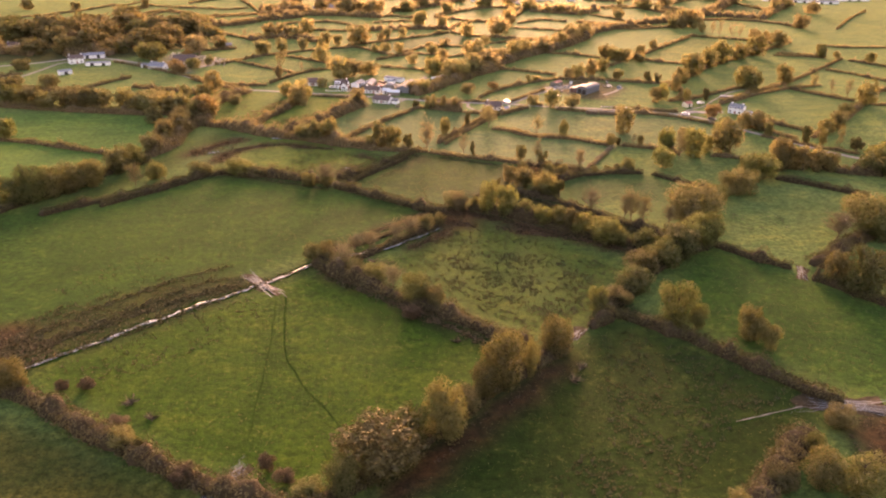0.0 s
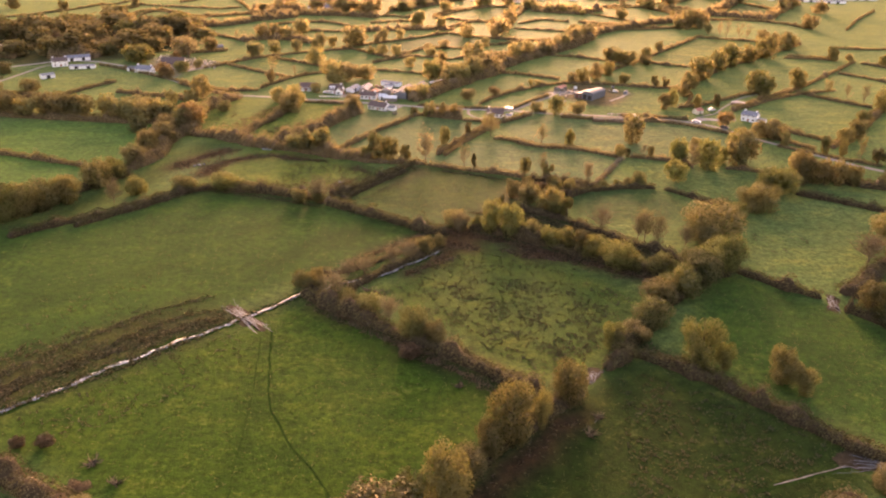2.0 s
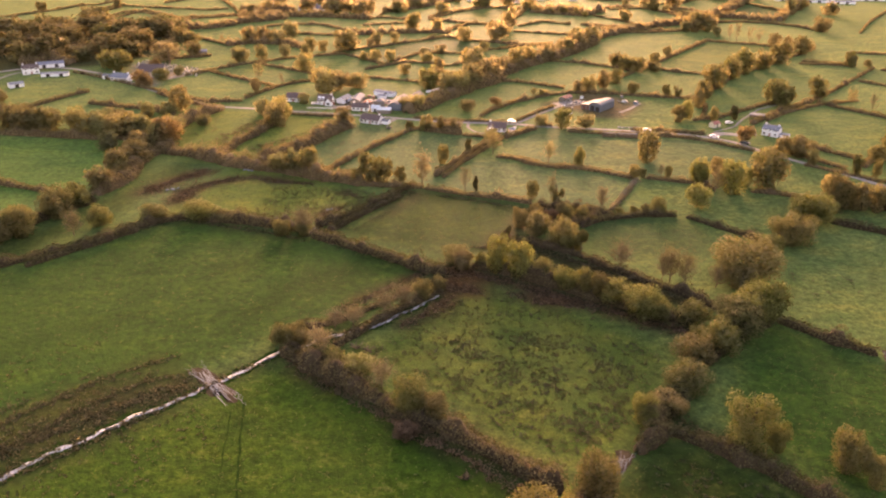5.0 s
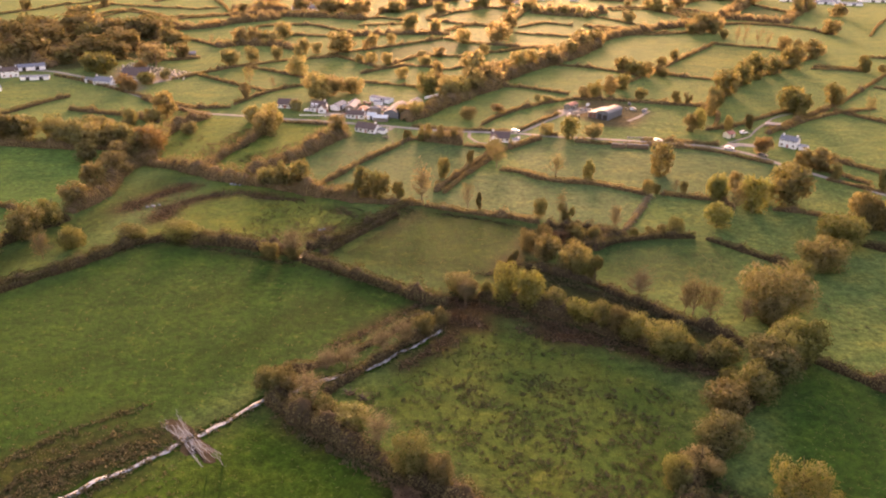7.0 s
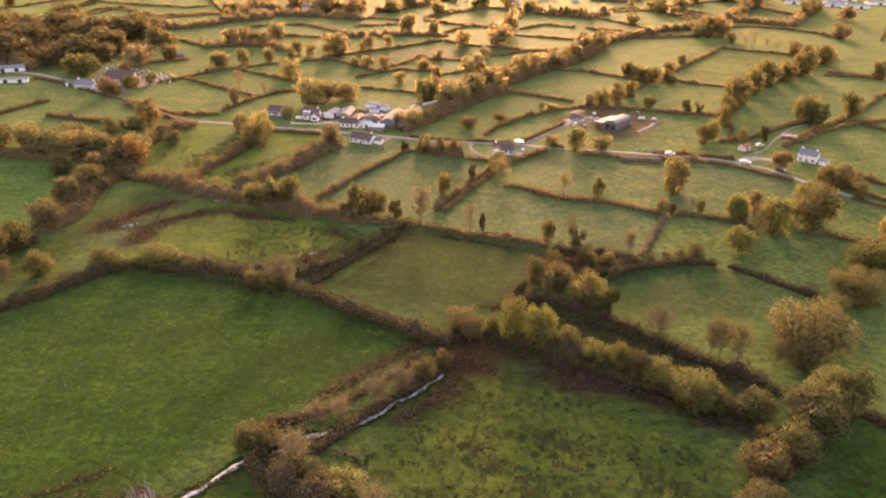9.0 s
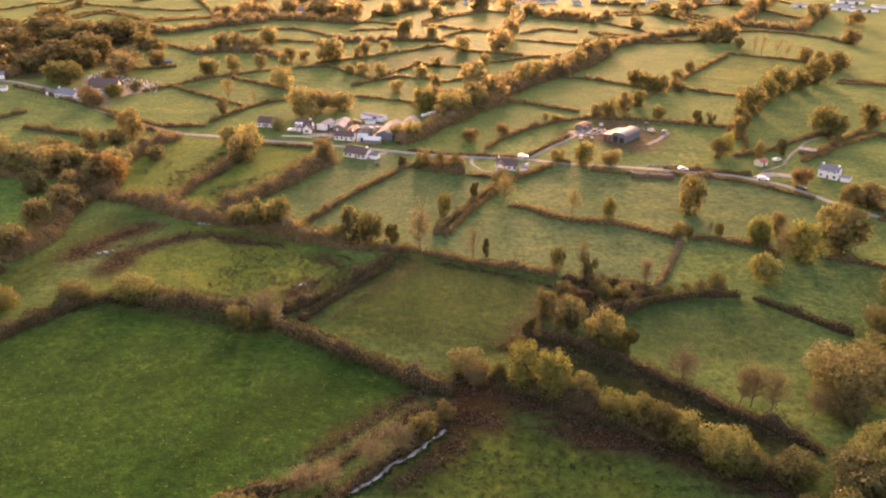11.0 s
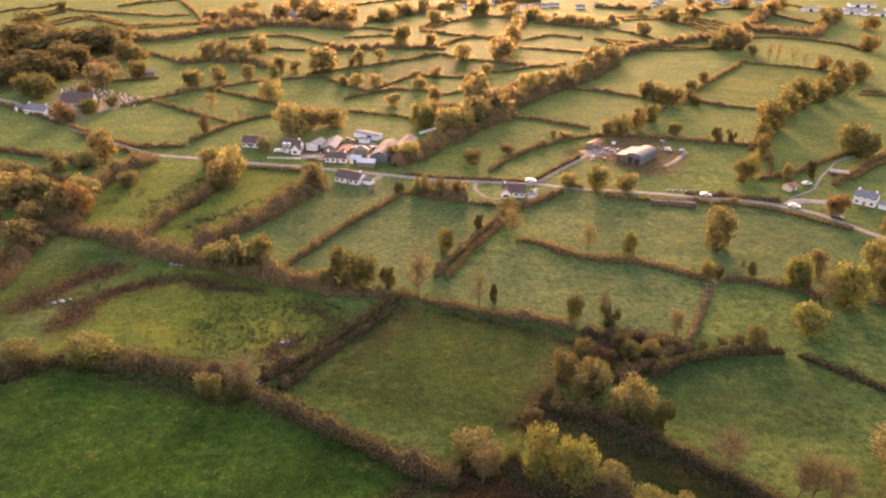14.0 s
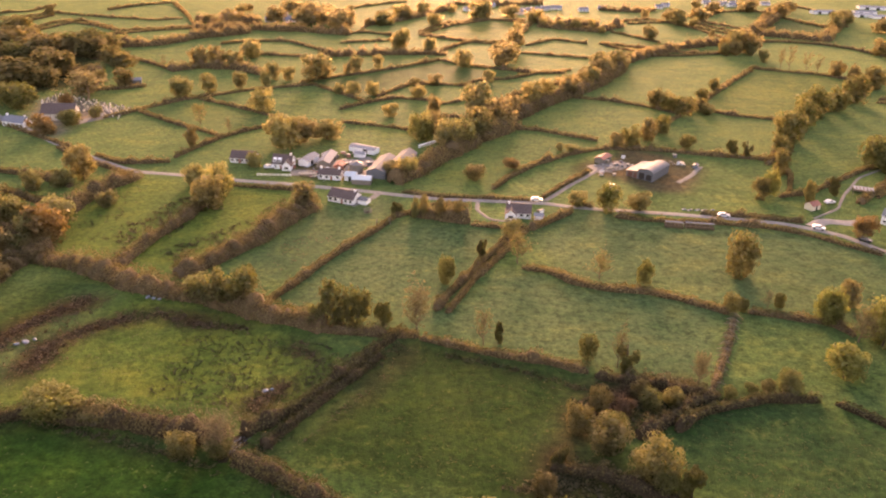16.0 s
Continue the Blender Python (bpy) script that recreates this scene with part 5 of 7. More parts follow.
tree("olive", 197.0, 333.3, 9.8, 15.4)
tree("olive", 283.0, 593.4, 10.2, 8.6)
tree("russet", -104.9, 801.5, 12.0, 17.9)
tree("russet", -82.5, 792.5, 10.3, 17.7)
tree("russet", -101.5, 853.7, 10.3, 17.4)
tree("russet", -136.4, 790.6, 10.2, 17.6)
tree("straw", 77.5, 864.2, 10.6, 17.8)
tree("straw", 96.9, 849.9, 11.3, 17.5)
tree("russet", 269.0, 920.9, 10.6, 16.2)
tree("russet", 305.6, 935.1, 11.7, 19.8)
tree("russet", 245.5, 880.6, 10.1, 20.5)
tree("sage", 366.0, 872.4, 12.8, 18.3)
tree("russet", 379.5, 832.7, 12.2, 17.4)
tree("olive", -105.0, 301.5, 7.3, 8.9)
tree("baregold", -110.5, 293.1, 7.1, 7.0)
tree("bramble", 44.6, 311.4, 4.2, 5.1)
tree("olive", 50.6, 313.5, 4.8, 5.1)
tree("gold", 55.9, 314.6, 4.3, 5.2)
tree("brown", 39.5, 313.3, 5.6, 5.6)
tree("brown", 33.2, 305.3, 6.8, 6.1)
tree("olive", 41.4, 305.4, 4.9, 4.9)
tree("brown", 49.2, 317.7, 4.3, 4.7)
tree("yellow", 75.6, 320.3, 2.6, 3.5)
tree("yellow", 69.6, 318.0, 2.9, 3.4)
tree("olive", 84.1, 320.5, 5.8, 6.2)
tree("gold", 79.5, 320.4, 3.2, 4.0)
tree("brown", -291.6, 636.3, 15.5, 27.3)
tree("brown", -294.6, 609.9, 15.5, 26.3)
tree("olive", -305.1, 601.5, 15.5, 25.9)
tree("brown", -272.8, 622.1, 15.5, 26.8)
tree("brown", -258.3, 639.5, 15.5, 27.5)
tree("brown", -234.6, 572.6, 15.5, 28.9)
tree("brown", -247.3, 560.7, 12.4, 20.2)
tree("olive", -213.3, 567.8, 8.2, 12.3)
tree("brown", -239.7, 661.1, 15.2, 37.8)
tree("brown", -215.4, 654.9, 14.2, 28.1)
tree("olive", -198.6, 674.1, 14.6, 28.9)
tree("gold", -189.0, 681.1, 11.3, 19.4)
tree("gold", -269.1, 738.8, 11.2, 26.2)
tree("brown", -202.0, 586.8, 13.7, 29.6)
tree("brown", -193.5, 611.6, 14.2, 26.4)
tree("brown", -242.5, 614.7, 15.5, 30.9)
tree("olive", -285.6, 686.6, 11.4, 24.5)
tree("brown", -269.4, 558.8, 11.0, 20.2)
tree("brown", -266.7, 588.1, 13.7, 21.2)
tree("orange", -256.9, 598.5, 9.3, 17.2)
tree("olive", -342.9, 680.7, 8.7, 19.4)
tree("brown", -373.0, 776.1, 8.8, 13.2)
tree("brown", -329.4, 777.3, 7.8, 12.1)
tree("olive", -307.7, 566.4, 15.5, 24.5)
tree("gold", -253.2, 507.5, 6.8, 13.3)
tree("brown", -228.8, 441.8, 10.8, 19.5)
tree("brown", -216.9, 464.2, 6.3, 13.6)
tree("brown", -178.6, 412.6, 10.2, 15.3)
tree("gold", -174.3, 412.9, 9.7, 12.3)
tree("gold", -194.5, 409.3, 9.0, 12.2)
tree("gold", -212.7, 420.5, 7.5, 9.3)
tree("sage", -129.7, 409.5, 8.5, 12.2)
tree("straw", -143.9, 427.2, 7.6, 12.7)
tree("olive", 283.1, 588.9, 8.6, 6.0)
tree("gold", 293.7, 589.8, 5.5, 6.0)
tree("olive", 218.2, 496.8, 12.8, 12.5)
tree("olive", 191.5, 476.2, 12.3, 14.1)
tree("olive", 312.8, 578.3, 6.9, 9.3)
tree("bare", 234.7, 467.1, 8.3, 5.5)
tree("baregold", 229.7, 478.6, 8.5, 7.1)
tree("bare", 242.2, 461.8, 9.5, 6.9)
tree("gold", 241.5, 439.9, 14.0, 11.8)
tree("gold", 203.4, 390.7, 9.4, 10.0)
tree("gold", 194.3, 383.0, 7.1, 8.7)
tree("olive", 220.1, 417.5, 7.6, 8.1)
tree("russet", 163.1, 388.6, 9.4, 11.7)
tree("russet", 157.1, 391.5, 8.3, 8.9)
tree("gold", 164.1, 376.4, 7.5, 4.0)
tree("ivy", 178.1, 367.3, 9.5, 6.4)
tree("gold", 184.2, 362.9, 7.8, 3.9)
tree("baregold", 189.3, 356.7, 9.3, 5.4)
tree("ivy", 196.0, 354.4, 7.2, 7.0)
tree("sage", 199.5, 345.8, 6.1, 5.8)
tree("brown", 149.6, 324.9, 14.3, 9.0)
tree("russet", 155.1, 326.7, 9.6, 7.6)
tree("russet", 159.3, 325.3, 10.5, 9.0)
tree("russet", 165.4, 325.6, 10.5, 9.0)
tree("brown", 170.9, 324.3, 8.6, 7.5)
tree("dark", 187.3, 323.5, 8.1, 12.5)
tree("dark", 191.5, 317.6, 9.4, 12.3)
tree("olivegold", -6.0, 127.3, 11.1, 18.0)
tree("olive", -12.9, 120.5, 8.2, 7.8)
tree("yellow", -19.4, 119.2, 3.7, 6.7)
tree("dark", -0.2, 135.6, 9.4, 8.2)
tree("brown", 10.5, 146.0, 8.0, 8.0)
tree("brown", 92.0, 259.0, 8.5, 9.0)
tree("gold", 6.0, 137.3, 14.4, 10.3)
tree("goldorange", 15.1, 152.5, 9.3, 7.4)
tree("goldorange", 20.0, 158.5, 14.1, 11.8)
tree("gold", 26.8, 163.4, 9.4, 4.9)
tree("goldorange", 34.0, 172.8, 10.2, 8.8)
tree("yellow", 49.3, 196.9, 7.2, 6.6)
tree("yellow", 68.1, 188.2, 13.3, 11.8)
tree("yellow", 74.1, 187.3, 7.2, 5.4)
tree("gold", 85.4, 180.3, 10.4, 8.4)
tree("gold", 89.2, 176.9, 6.3, 6.0)
tree("olive", 82.3, 134.4, 5.2, 4.5)
tree("gold", 79.3, 124.2, 8.6, 7.7)
tree("olive", 86.5, 122.1, 8.8, 11.3)
tree("brown", 72.0, 124.0, 5.4, 7.3)
tree("yellow", 69.7, 124.1, 3.7, 2.0)
tree("gold", 61.1, 117.8, 3.7, 4.6)
tree("brown", 92.0, 144.2, 4.8, 7.7)
tree("brown", 123.2, 214.7, 9.9, 8.9)
tree("dark", 128.6, 207.8, 14.5, 15.5)
tree("goldorange", -90.4, 153.1, 8.5, 8.3)
tree("bramble", -79.6, 153.8, 2.6, 3.7)
tree("bramble", -74.1, 154.2, 2.7, 4.3)
tree("bramble", -62.9, 141.4, 1.7, 5.0)
tree("gold", -59.0, 133.8, 4.2, 6.5)
tree("ivy", -54.6, 131.1, 3.8, 2.2)
tree("bramble", -28.5, 126.9, 3.4, 4.0)
tree("bramble", -24.1, 123.2, 2.8, 4.7)
tree("bramble", -43.7, 122.6, 4.1, 5.4)
tree("yellow", 23.2, 270.6, 11.2, 8.4)
tree("yellow", 29.1, 267.8, 12.0, 9.4)
tree("olive", 36.2, 266.8, 6.0, 8.5)
tree("yellow", 41.4, 259.2, 7.3, 7.5)
tree("olive", 46.9, 257.0, 8.0, 7.5)
tree("brown", 50.0, 252.9, 8.7, 6.6)
tree("olive", 53.4, 251.3, 8.0, 8.5)
tree("yellow", 59.9, 243.8, 9.3, 12.0)
tree("olive", 65.0, 242.5, 5.0, 6.4)
tree("olive", 72.4, 240.6, 6.8, 8.8)
tree("yellow", 87.9, 241.8, 10.5, 13.9)
tree("dark", 93.3, 240.6, 12.1, 8.7)
tree("dark", 81.2, 233.5, 9.8, 17.0)
tree("olive", 74.7, 224.9, 9.7, 10.4)
tree("olive", 70.7, 230.7, 4.9, 5.3)
tree("brown", 66.9, 219.9, 8.0, 11.0)
tree("olive", 61.8, 209.1, 7.3, 11.1)
tree("brown", 55.5, 201.0, 5.7, 10.0)
tree("barepale", 50.6, 196.7, 4.7, 5.5)
tree("gold", 96.5, 268.8, 12.5, 20.2)
tree("baregold", 85.9, 261.3, 6.2, 6.6)
tree("yellow", 111.4, 285.4, 6.3, 8.6)
tree("gold", 121.5, 295.3, 10.3, 17.1)
tree("yellow", 138.1, 316.7, 7.6, 16.5)
tree("bare", 60.4, 274.4, 7.2, 9.3)
tree("bare", 71.0, 265.9, 8.0, 5.7)
tree("baregold", 73.2, 264.6, 9.7, 7.7)
tree("baregold", 76.9, 263.2, 8.5, 6.8)
tree("olive", 11.6, 277.0, 5.6, 10.9)
tree("brown", 13.0, 271.2, 6.2, 6.4)
tree("olive", 18.3, 273.7, 4.7, 3.5)
tree("barepale", -8.6, 244.3, 5.8, 7.2)
tree("barepale", -3.7, 248.3, 5.6, 7.8)
tree("gold", 0.9, 252.6, 6.4, 5.7)
tree("gold", 5.6, 258.7, 4.4, 5.0)
tree("barepale", -21.4, 236.5, 4.0, 7.1)
tree("barepale", -16.7, 237.4, 4.8, 6.3)
tree("olive", -33.5, 228.9, 5.1, 7.6)
tree("brown", -29.1, 227.9, 6.8, 5.8)
tree("barepale", -23.9, 225.2, 5.9, 8.1)
tree("olive", -19.6, 218.2, 5.0, 5.4)
tree("yellow", -13.9, 215.2, 4.7, 9.2)
tree("barepale", -7.8, 209.5, 5.5, 8.2)
tree("yellow", -1.3, 200.3, 8.9, 9.1)
tree("brown", 3.6, 197.3, 6.8, 7.2)
tree("olive", -89.7, 308.5, 5.5, 11.5)
tree("yellow", -74.5, 309.3, 6.8, 12.0)
tree("gold", -65.9, 308.7, 2.9, 9.2)
tree("gold", -45.1, 297.0, 5.7, 6.8)
tree("barepale", -38.4, 298.5, 6.8, 8.8)
tree("olive", -38.0, 296.8, 4.2, 5.7)
tree("gold", 38.3, 299.4, 7.2, 10.5)
tree("gold", 45.4, 290.7, 9.3, 10.9)
tree("yellow", 46.7, 287.0, 5.3, 5.9)
tree("ivy", 50.2, 284.4, 8.6, 5.8)
tree("ivy", 27.9, 294.1, 5.3, 4.0)
tree("brown", 24.0, 286.4, 4.8, 4.8)
tree("barepale", 12.4, 269.0, 6.4, 5.5)
tree("lemon", 100.2, 326.5, 8.8, 10.9)
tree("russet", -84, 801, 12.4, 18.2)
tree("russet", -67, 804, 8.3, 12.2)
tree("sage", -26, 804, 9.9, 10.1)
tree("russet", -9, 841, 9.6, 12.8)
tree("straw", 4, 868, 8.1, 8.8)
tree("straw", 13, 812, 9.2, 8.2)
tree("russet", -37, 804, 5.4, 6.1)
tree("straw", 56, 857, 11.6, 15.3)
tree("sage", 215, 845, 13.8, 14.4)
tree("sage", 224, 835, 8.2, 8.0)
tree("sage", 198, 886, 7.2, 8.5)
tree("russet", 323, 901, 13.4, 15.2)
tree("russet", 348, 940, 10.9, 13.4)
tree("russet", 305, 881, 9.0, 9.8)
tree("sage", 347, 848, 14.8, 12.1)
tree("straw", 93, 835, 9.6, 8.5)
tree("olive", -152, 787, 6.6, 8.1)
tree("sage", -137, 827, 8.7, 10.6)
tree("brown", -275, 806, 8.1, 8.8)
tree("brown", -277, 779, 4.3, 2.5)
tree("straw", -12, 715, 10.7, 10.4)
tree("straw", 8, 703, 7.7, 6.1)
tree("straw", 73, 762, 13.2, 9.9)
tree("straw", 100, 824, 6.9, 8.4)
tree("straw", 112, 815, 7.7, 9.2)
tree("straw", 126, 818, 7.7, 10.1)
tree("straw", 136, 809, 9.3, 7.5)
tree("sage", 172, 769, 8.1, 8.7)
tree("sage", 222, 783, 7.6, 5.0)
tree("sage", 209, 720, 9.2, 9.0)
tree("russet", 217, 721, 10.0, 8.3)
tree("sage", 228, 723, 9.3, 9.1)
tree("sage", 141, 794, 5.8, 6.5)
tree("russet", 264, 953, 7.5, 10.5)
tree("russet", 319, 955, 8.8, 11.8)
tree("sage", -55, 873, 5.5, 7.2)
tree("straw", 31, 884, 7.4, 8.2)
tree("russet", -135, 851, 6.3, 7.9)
tree("bramble", -2.0, 190.8, 3.6, 6.5)
far_wood()

# ---------------------------------------------------------------- buildings


def part(name, bm, mat, parent, label=""):
    me = bpy.data.meshes.new(name)
    bm.normal_update()
    bm.to_mesh(me)
    bm.free()
    me.materials.append(mat)
    o = new(name, me)
    o.parent = parent
    if label:
        tagged(o, label)
    return o


def box(bm, x0, y0, z0, x1, y1, z1):
    v = [bm.verts.new(p) for p in ((x0, y0, z0), (x1, y0, z0), (x1, y1, z0), (x0, y1, z0), (x0, y0, z1), (x1, y0, z1), (x1, y1, z1), (x0, y1, z1))]
    for f in ((3, 2, 1, 0), (4, 5, 6, 7), (0, 1, 5, 4), (1, 2, 6, 5), (2, 3, 7, 6), (3, 0, 4, 7)):
        bm.faces.new([v[i] for i in f])
    return bm


def boxed(*a):
    return box(bmesh.new(), *a)


def prism(profile, x0, x1):
    """A closed profile in y, z drawn out along x."""
    bm = bmesh.new()
    a = [bm.verts.new((x0, y, z)) for y, z in profile]
    b = [bm.verts.new((x1, y, z)) for y, z in profile]
    bm.faces.new(a), bm.faces.new(b[::-1])
    for i in range(len(a)):
        j = (i + 1) % len(a)
        bm.faces.new((a[j], a[i], b[i], b[j]))
    bmesh.ops.recalc_face_normals(bm, faces=bm.faces)
    return bm


def thing(name, x, y, ang, label, category, group="", lift=0.0, size=1.0):
    e = new(name)
    e.empty_display_size = 0.5
    e.matrix_basis = pose(x, y, gz(x, y) + lift, 0, 0, ang) @ Matrix.Diagonal((size, size, size * (0.84 if size < 1 else 1), 1))
    return tagged(e, label, category, group)


def window(parent, x, y, z, w, h, face=-1, axis="x"):
    d = 0.06 * face
    if axis == "x":
        fr = part("window", boxed(x - w / 2, min(y, y + d), z, x + w / 2, max(y, y + d), z + h), WOOD_WHITE, parent)
        part("pane", boxed(x - w / 2 + 0.1, min(y + d, y + d * 1.4), z + 0.1, x + w / 2 - 0.1, max(y + d, y + d * 1.4), z + h - 0.1), GLASS, fr)
        part("sill", boxed(x - w / 2 - 0.1, min(y, y + d * 3), z - 0.1, x + w / 2 + 0.1, max(y, y + d * 3), z), CONCRETE, fr)
    else:
        fr = part("window", boxed(min(x, x + d), y - w / 2, z, max(x, x + d), y + w / 2, z + h), WOOD_WHITE, parent)
        part("pane", boxed(min(x + d, x + d * 1.4), y - w / 2 + 0.1, z + 0.1, max(x + d, x + d * 1.4), y + w / 2 - 0.1, z + h - 0.1), GLASS, fr)


WOOD_WHITE = plain("white_window_frame", (0.75, 0.74, 0.70), 0.5, 0, 0.05, 2, 0)


def gabled_roof(parent, L, W, eave, ridge, mat, over=0.35, thick=0.16, name="roof", y0=0.0):
    hw = W / 2 + over
    slope = (ridge - eave) / (W / 2)
    e = eave - slope * over
    prof = [(y0 - hw, e), (y0, ridge), (y0 + hw, e), (y0 + hw, e + thick), (y0, ridge + thick * 1.25), (y0 - hw, e + thick)]
    return part(name, prism(prof, -L / 2 - 0.25, L / 2 + 0.25), mat, parent)


def house(x, y, ang, L, W, eave, ridge, label, wall=None, roof=None, windows=4, door=0.0, chimneys=(-1,), storeys=1, porch=None, name="house", group=""):
    """A gabled house; its front faces -y before it is turned by ang."""
    wall, roof = wall or RENDER_WHITE, roof or SLATE
    e = thing(name, x, y, ang, label, "house", group, 0, 0.88)
    part("wall", prism([(-W / 2, -0.5), (W / 2, -0.5), (W / 2, eave), (0, ridge), (-W / 2, eave)], -L / 2, L / 2), wall, e)
    rf = gabled_roof(e, L, W, eave + 0.02, ridge + 0.02, roof)
    part("ridge_tile", boxed(-L / 2 - 0.2, -0.14, ridge + 0.16, L / 2 + 0.2, 0.14, ridge + 0.3), roof, rf)
    for s in chimneys:
        ch = part("chimney", boxed(s * (L / 2 - 0.9) - 0.4, -0.35, ridge - 0.4, s * (L / 2 - 0.9) + 0.4, 0.35, ridge + 1.1), wall, e)
        part("chimney_pot", boxed(s * (L / 2 - 0.9) - 0.15, -0.15, ridge + 1.1, s * (L / 2 - 0.9) + 0.15, 0.15, ridge + 1.5), RED_ROOF, ch)
    for st in range(storeys):
        for i in range(windows):
            wx = -L / 2 + L * (i + 0.5) / windows
            if st == 0 and abs(wx - door) < 1.0:
                continue
            window(e, wx, -W / 2, 0.95 + st * 2.7, 1.3, 1.2)
    part("door", boxed(door - 0.5, -W / 2 - 0.07, 0, door + 0.5, -W / 2, 2.05), RED_ROOF, e, "dark red front door")
    window(e, L / 2, 0, 1.0, 1.1, 1.2, 1, "y")
    window(e, -L / 2, 0, 1.0, 1.1, 1.2, -1, "y")
    for s in (-1, 1):
        part("gutter", boxed(-L / 2 - 0.25, s * (W / 2 + 0.36) - 0.06, eave - 0.32, L / 2 + 0.25, s * (W / 2 + 0.36) + 0.06, eave - 0.2), WOOD_WHITE, e)
    if porch:
        px, pw, pd, pe, pr = porch
        bm = bmesh.new()
        prof = [(px - pw / 2, -0.5), (px + pw / 2, -0.5), (px + pw / 2, pe), (px, pr), (px - pw / 2, pe)]
        a = [bm.verts.new((u, -W / 2 - pd, z)) for u, z in prof]
        b = [bm.verts.new((u, 0.0, z)) for u, z in prof]
        bm.faces.new(a), bm.faces.new(b[::-1])
        for i in range(5):
            j = (i + 1) % 5
            bm.faces.new((a[j], a[i], b[i], b[j]))
        bmesh.ops.recalc_face_normals(bm, faces=bm.faces)
        wing = part("wing", bm, wall, e)
        bm = bmesh.new()
        for s in (-1, 1):
            k = (pr - pe) / (pw / 2)
            q = [(px, pr + 0.05), (px + s * (pw / 2 + 0.3), pe + 0.05 - 0.3 * k), (px + s * (pw / 2 + 0.3), pe + 0.22 - 0.3 * k), (px, pr + 0.22)]
            a = [bm.verts.new((u, -W / 2 - pd - 0.3, z)) for u, z in q]
            b = [bm.verts.new((u, 0.2, z)) for u, z in q]
            bm.faces.new(a), bm.faces.new(b[::-1])
            for i in range(4):
                j = (i + 1) % 4
                bm.faces.new((a[j], a[i], b[i], b[j]))
        bmesh.ops.recalc_face_normals(bm, faces=bm.faces)
        part("wing_roof", bm, roof, wing)
        window(e, px, -W / 2 - pd, 0.9, min(2.2, pw * 0.5), 1.3)
    return e


def shed(x, y, ang, L, W, eave, ridge, label, wall, roof, doors=(0,), name="shed", ribs=True, door_w=2.4):
    e = thing(name, x, y, ang, label, "shed", "farm buildings", 0, 0.86)
    part("wall", prism([(-W / 2, -0.5), (W / 2, -0.5), (W / 2, eave), (0, ridge), (-W / 2, eave)], -L / 2, L / 2), wall, e)
    rf = gabled_roof(e, L, W, eave + 0.02, ridge + 0.02, roof, 0.25, 0.08)
    if ribs:
        # sheet joints
        slope = (ridge - eave) / (W / 2)
        n_ = max(3, int(L / 1.2))
        for s in (-1, 1):
            bm = bmesh.new()
            for i in range(n_):
                u = -L / 2 + L * (i + 0.5) / n_
                z1, z0 = ridge + 0.14, eave + 0.13
                v = [bm.verts.new(p) for p in ((u - 0.06, 0, z1), (u + 0.06, 0, z1), (u + 0.06, s * W / 2, z0), (u - 0.06, s * W / 2, z0),
                                               (u - 0.04, 0, z1 + 0.05), (u + 0.04, 0, z1 + 0.05), (u + 0.04, s * W / 2, z0 + 0.05), (u - 0.04, s * W / 2, z0 + 0.05))]
                for f in ((0, 1, 5, 4), (1, 2, 6, 5), (2, 3, 7, 6), (3, 0, 4, 7), (4, 5, 6, 7)):
                    bm.faces.new([v[k] for k in f])
            bmesh.ops.recalc_face_normals(bm, faces=bm.faces)
            part("seam", bm, roof, rf)
    for d in doors:
        # a dark slab paints the unlit inside; the wall behind is not cut
        part("door", boxed(d - door_w / 2, -W / 2 - 0.06, 0, d + door_w / 2, -W / 2, min(eave - 0.3, 3.0)), OPENING_SHADE, e, "dark panel in place of a shaded open doorway")
    return e


# white bungalow below the road
house(-24.5, 433.2, -24, 11.0, 7.0, 2.6, 5.2, "white bungalow with a dark slate roof beside the road", windows=5, door=0.6, chimneys=(1,), porch=None)
shed(-17.6, 431.0, -24, 3.6, 4.0, 2.2, 3.2, "small white outhouse joined to a bungalow", RENDER_WHITE, TIN_GREY, (), ribs=False, name="outhouse")
# farm cluster north of the road
house(-66.6, 473.5, -7, 10.5, 7.0, 2.7, 5.4, "long white bungalow with a dark roof", windows=5, door=-1.0, chimneys=())
dormer = house(-50.6, 468.0, -6, 8.5, 7.5, 2.9, 6.4, "white house with two dormers and a gabled wing", windows=3, door=-0.2, chimneys=(1,), porch=(2.6, 3.8, 2.0, 2.7, 5.2))
for dx in (-3.0, -0.9):
    dm = part("dormer", prism([(-3.4, 3.2), (-0.6, 3.2), (-0.6, 5.0), (-2.0, 5.5), (-3.4, 5.0)], dx - 0.7, dx + 0.7), RENDER_WHITE, dormer)
    part("pane", boxed(dx - 0.45, -3.46, 3.9, dx + 0.45, -3.41, 4.8), GLASS, dm)
shed(-41.6, 473.5, 70, 11.0, 5.0, 3.0, 4.3, "narrow shed with a pale tin roof", RENDER_WHITE, TIN_PALE, (-2,))
shed(-34.6, 474.5, 82, 16.0, 5.5, 3.0, 4.5, "long shed with a pale tin roof", CONCRETE, TIN_PALE, (3,))
house(-31.6, 456.5, -7, 9.5, 5.5, 2.7, 4.9, "low white farm cottage with a dark roof", windows=4, door=0.9, chimneys=(-1, 1), name="cottage")
shed(-24.0, 455.8, -7, 4.6, 5.5, 2.6, 4.0, "small shed with a pale blue roof", RENDER_WHITE, TIN_BLUE, (0,), door_w=1.2)
shed(-19.6, 452.0, -7, 8.0, 6.0, 2.7, 3.9, "low shed with a blue-grey tin roof", CONCRETE, TIN_BLUE, (), ribs=True)
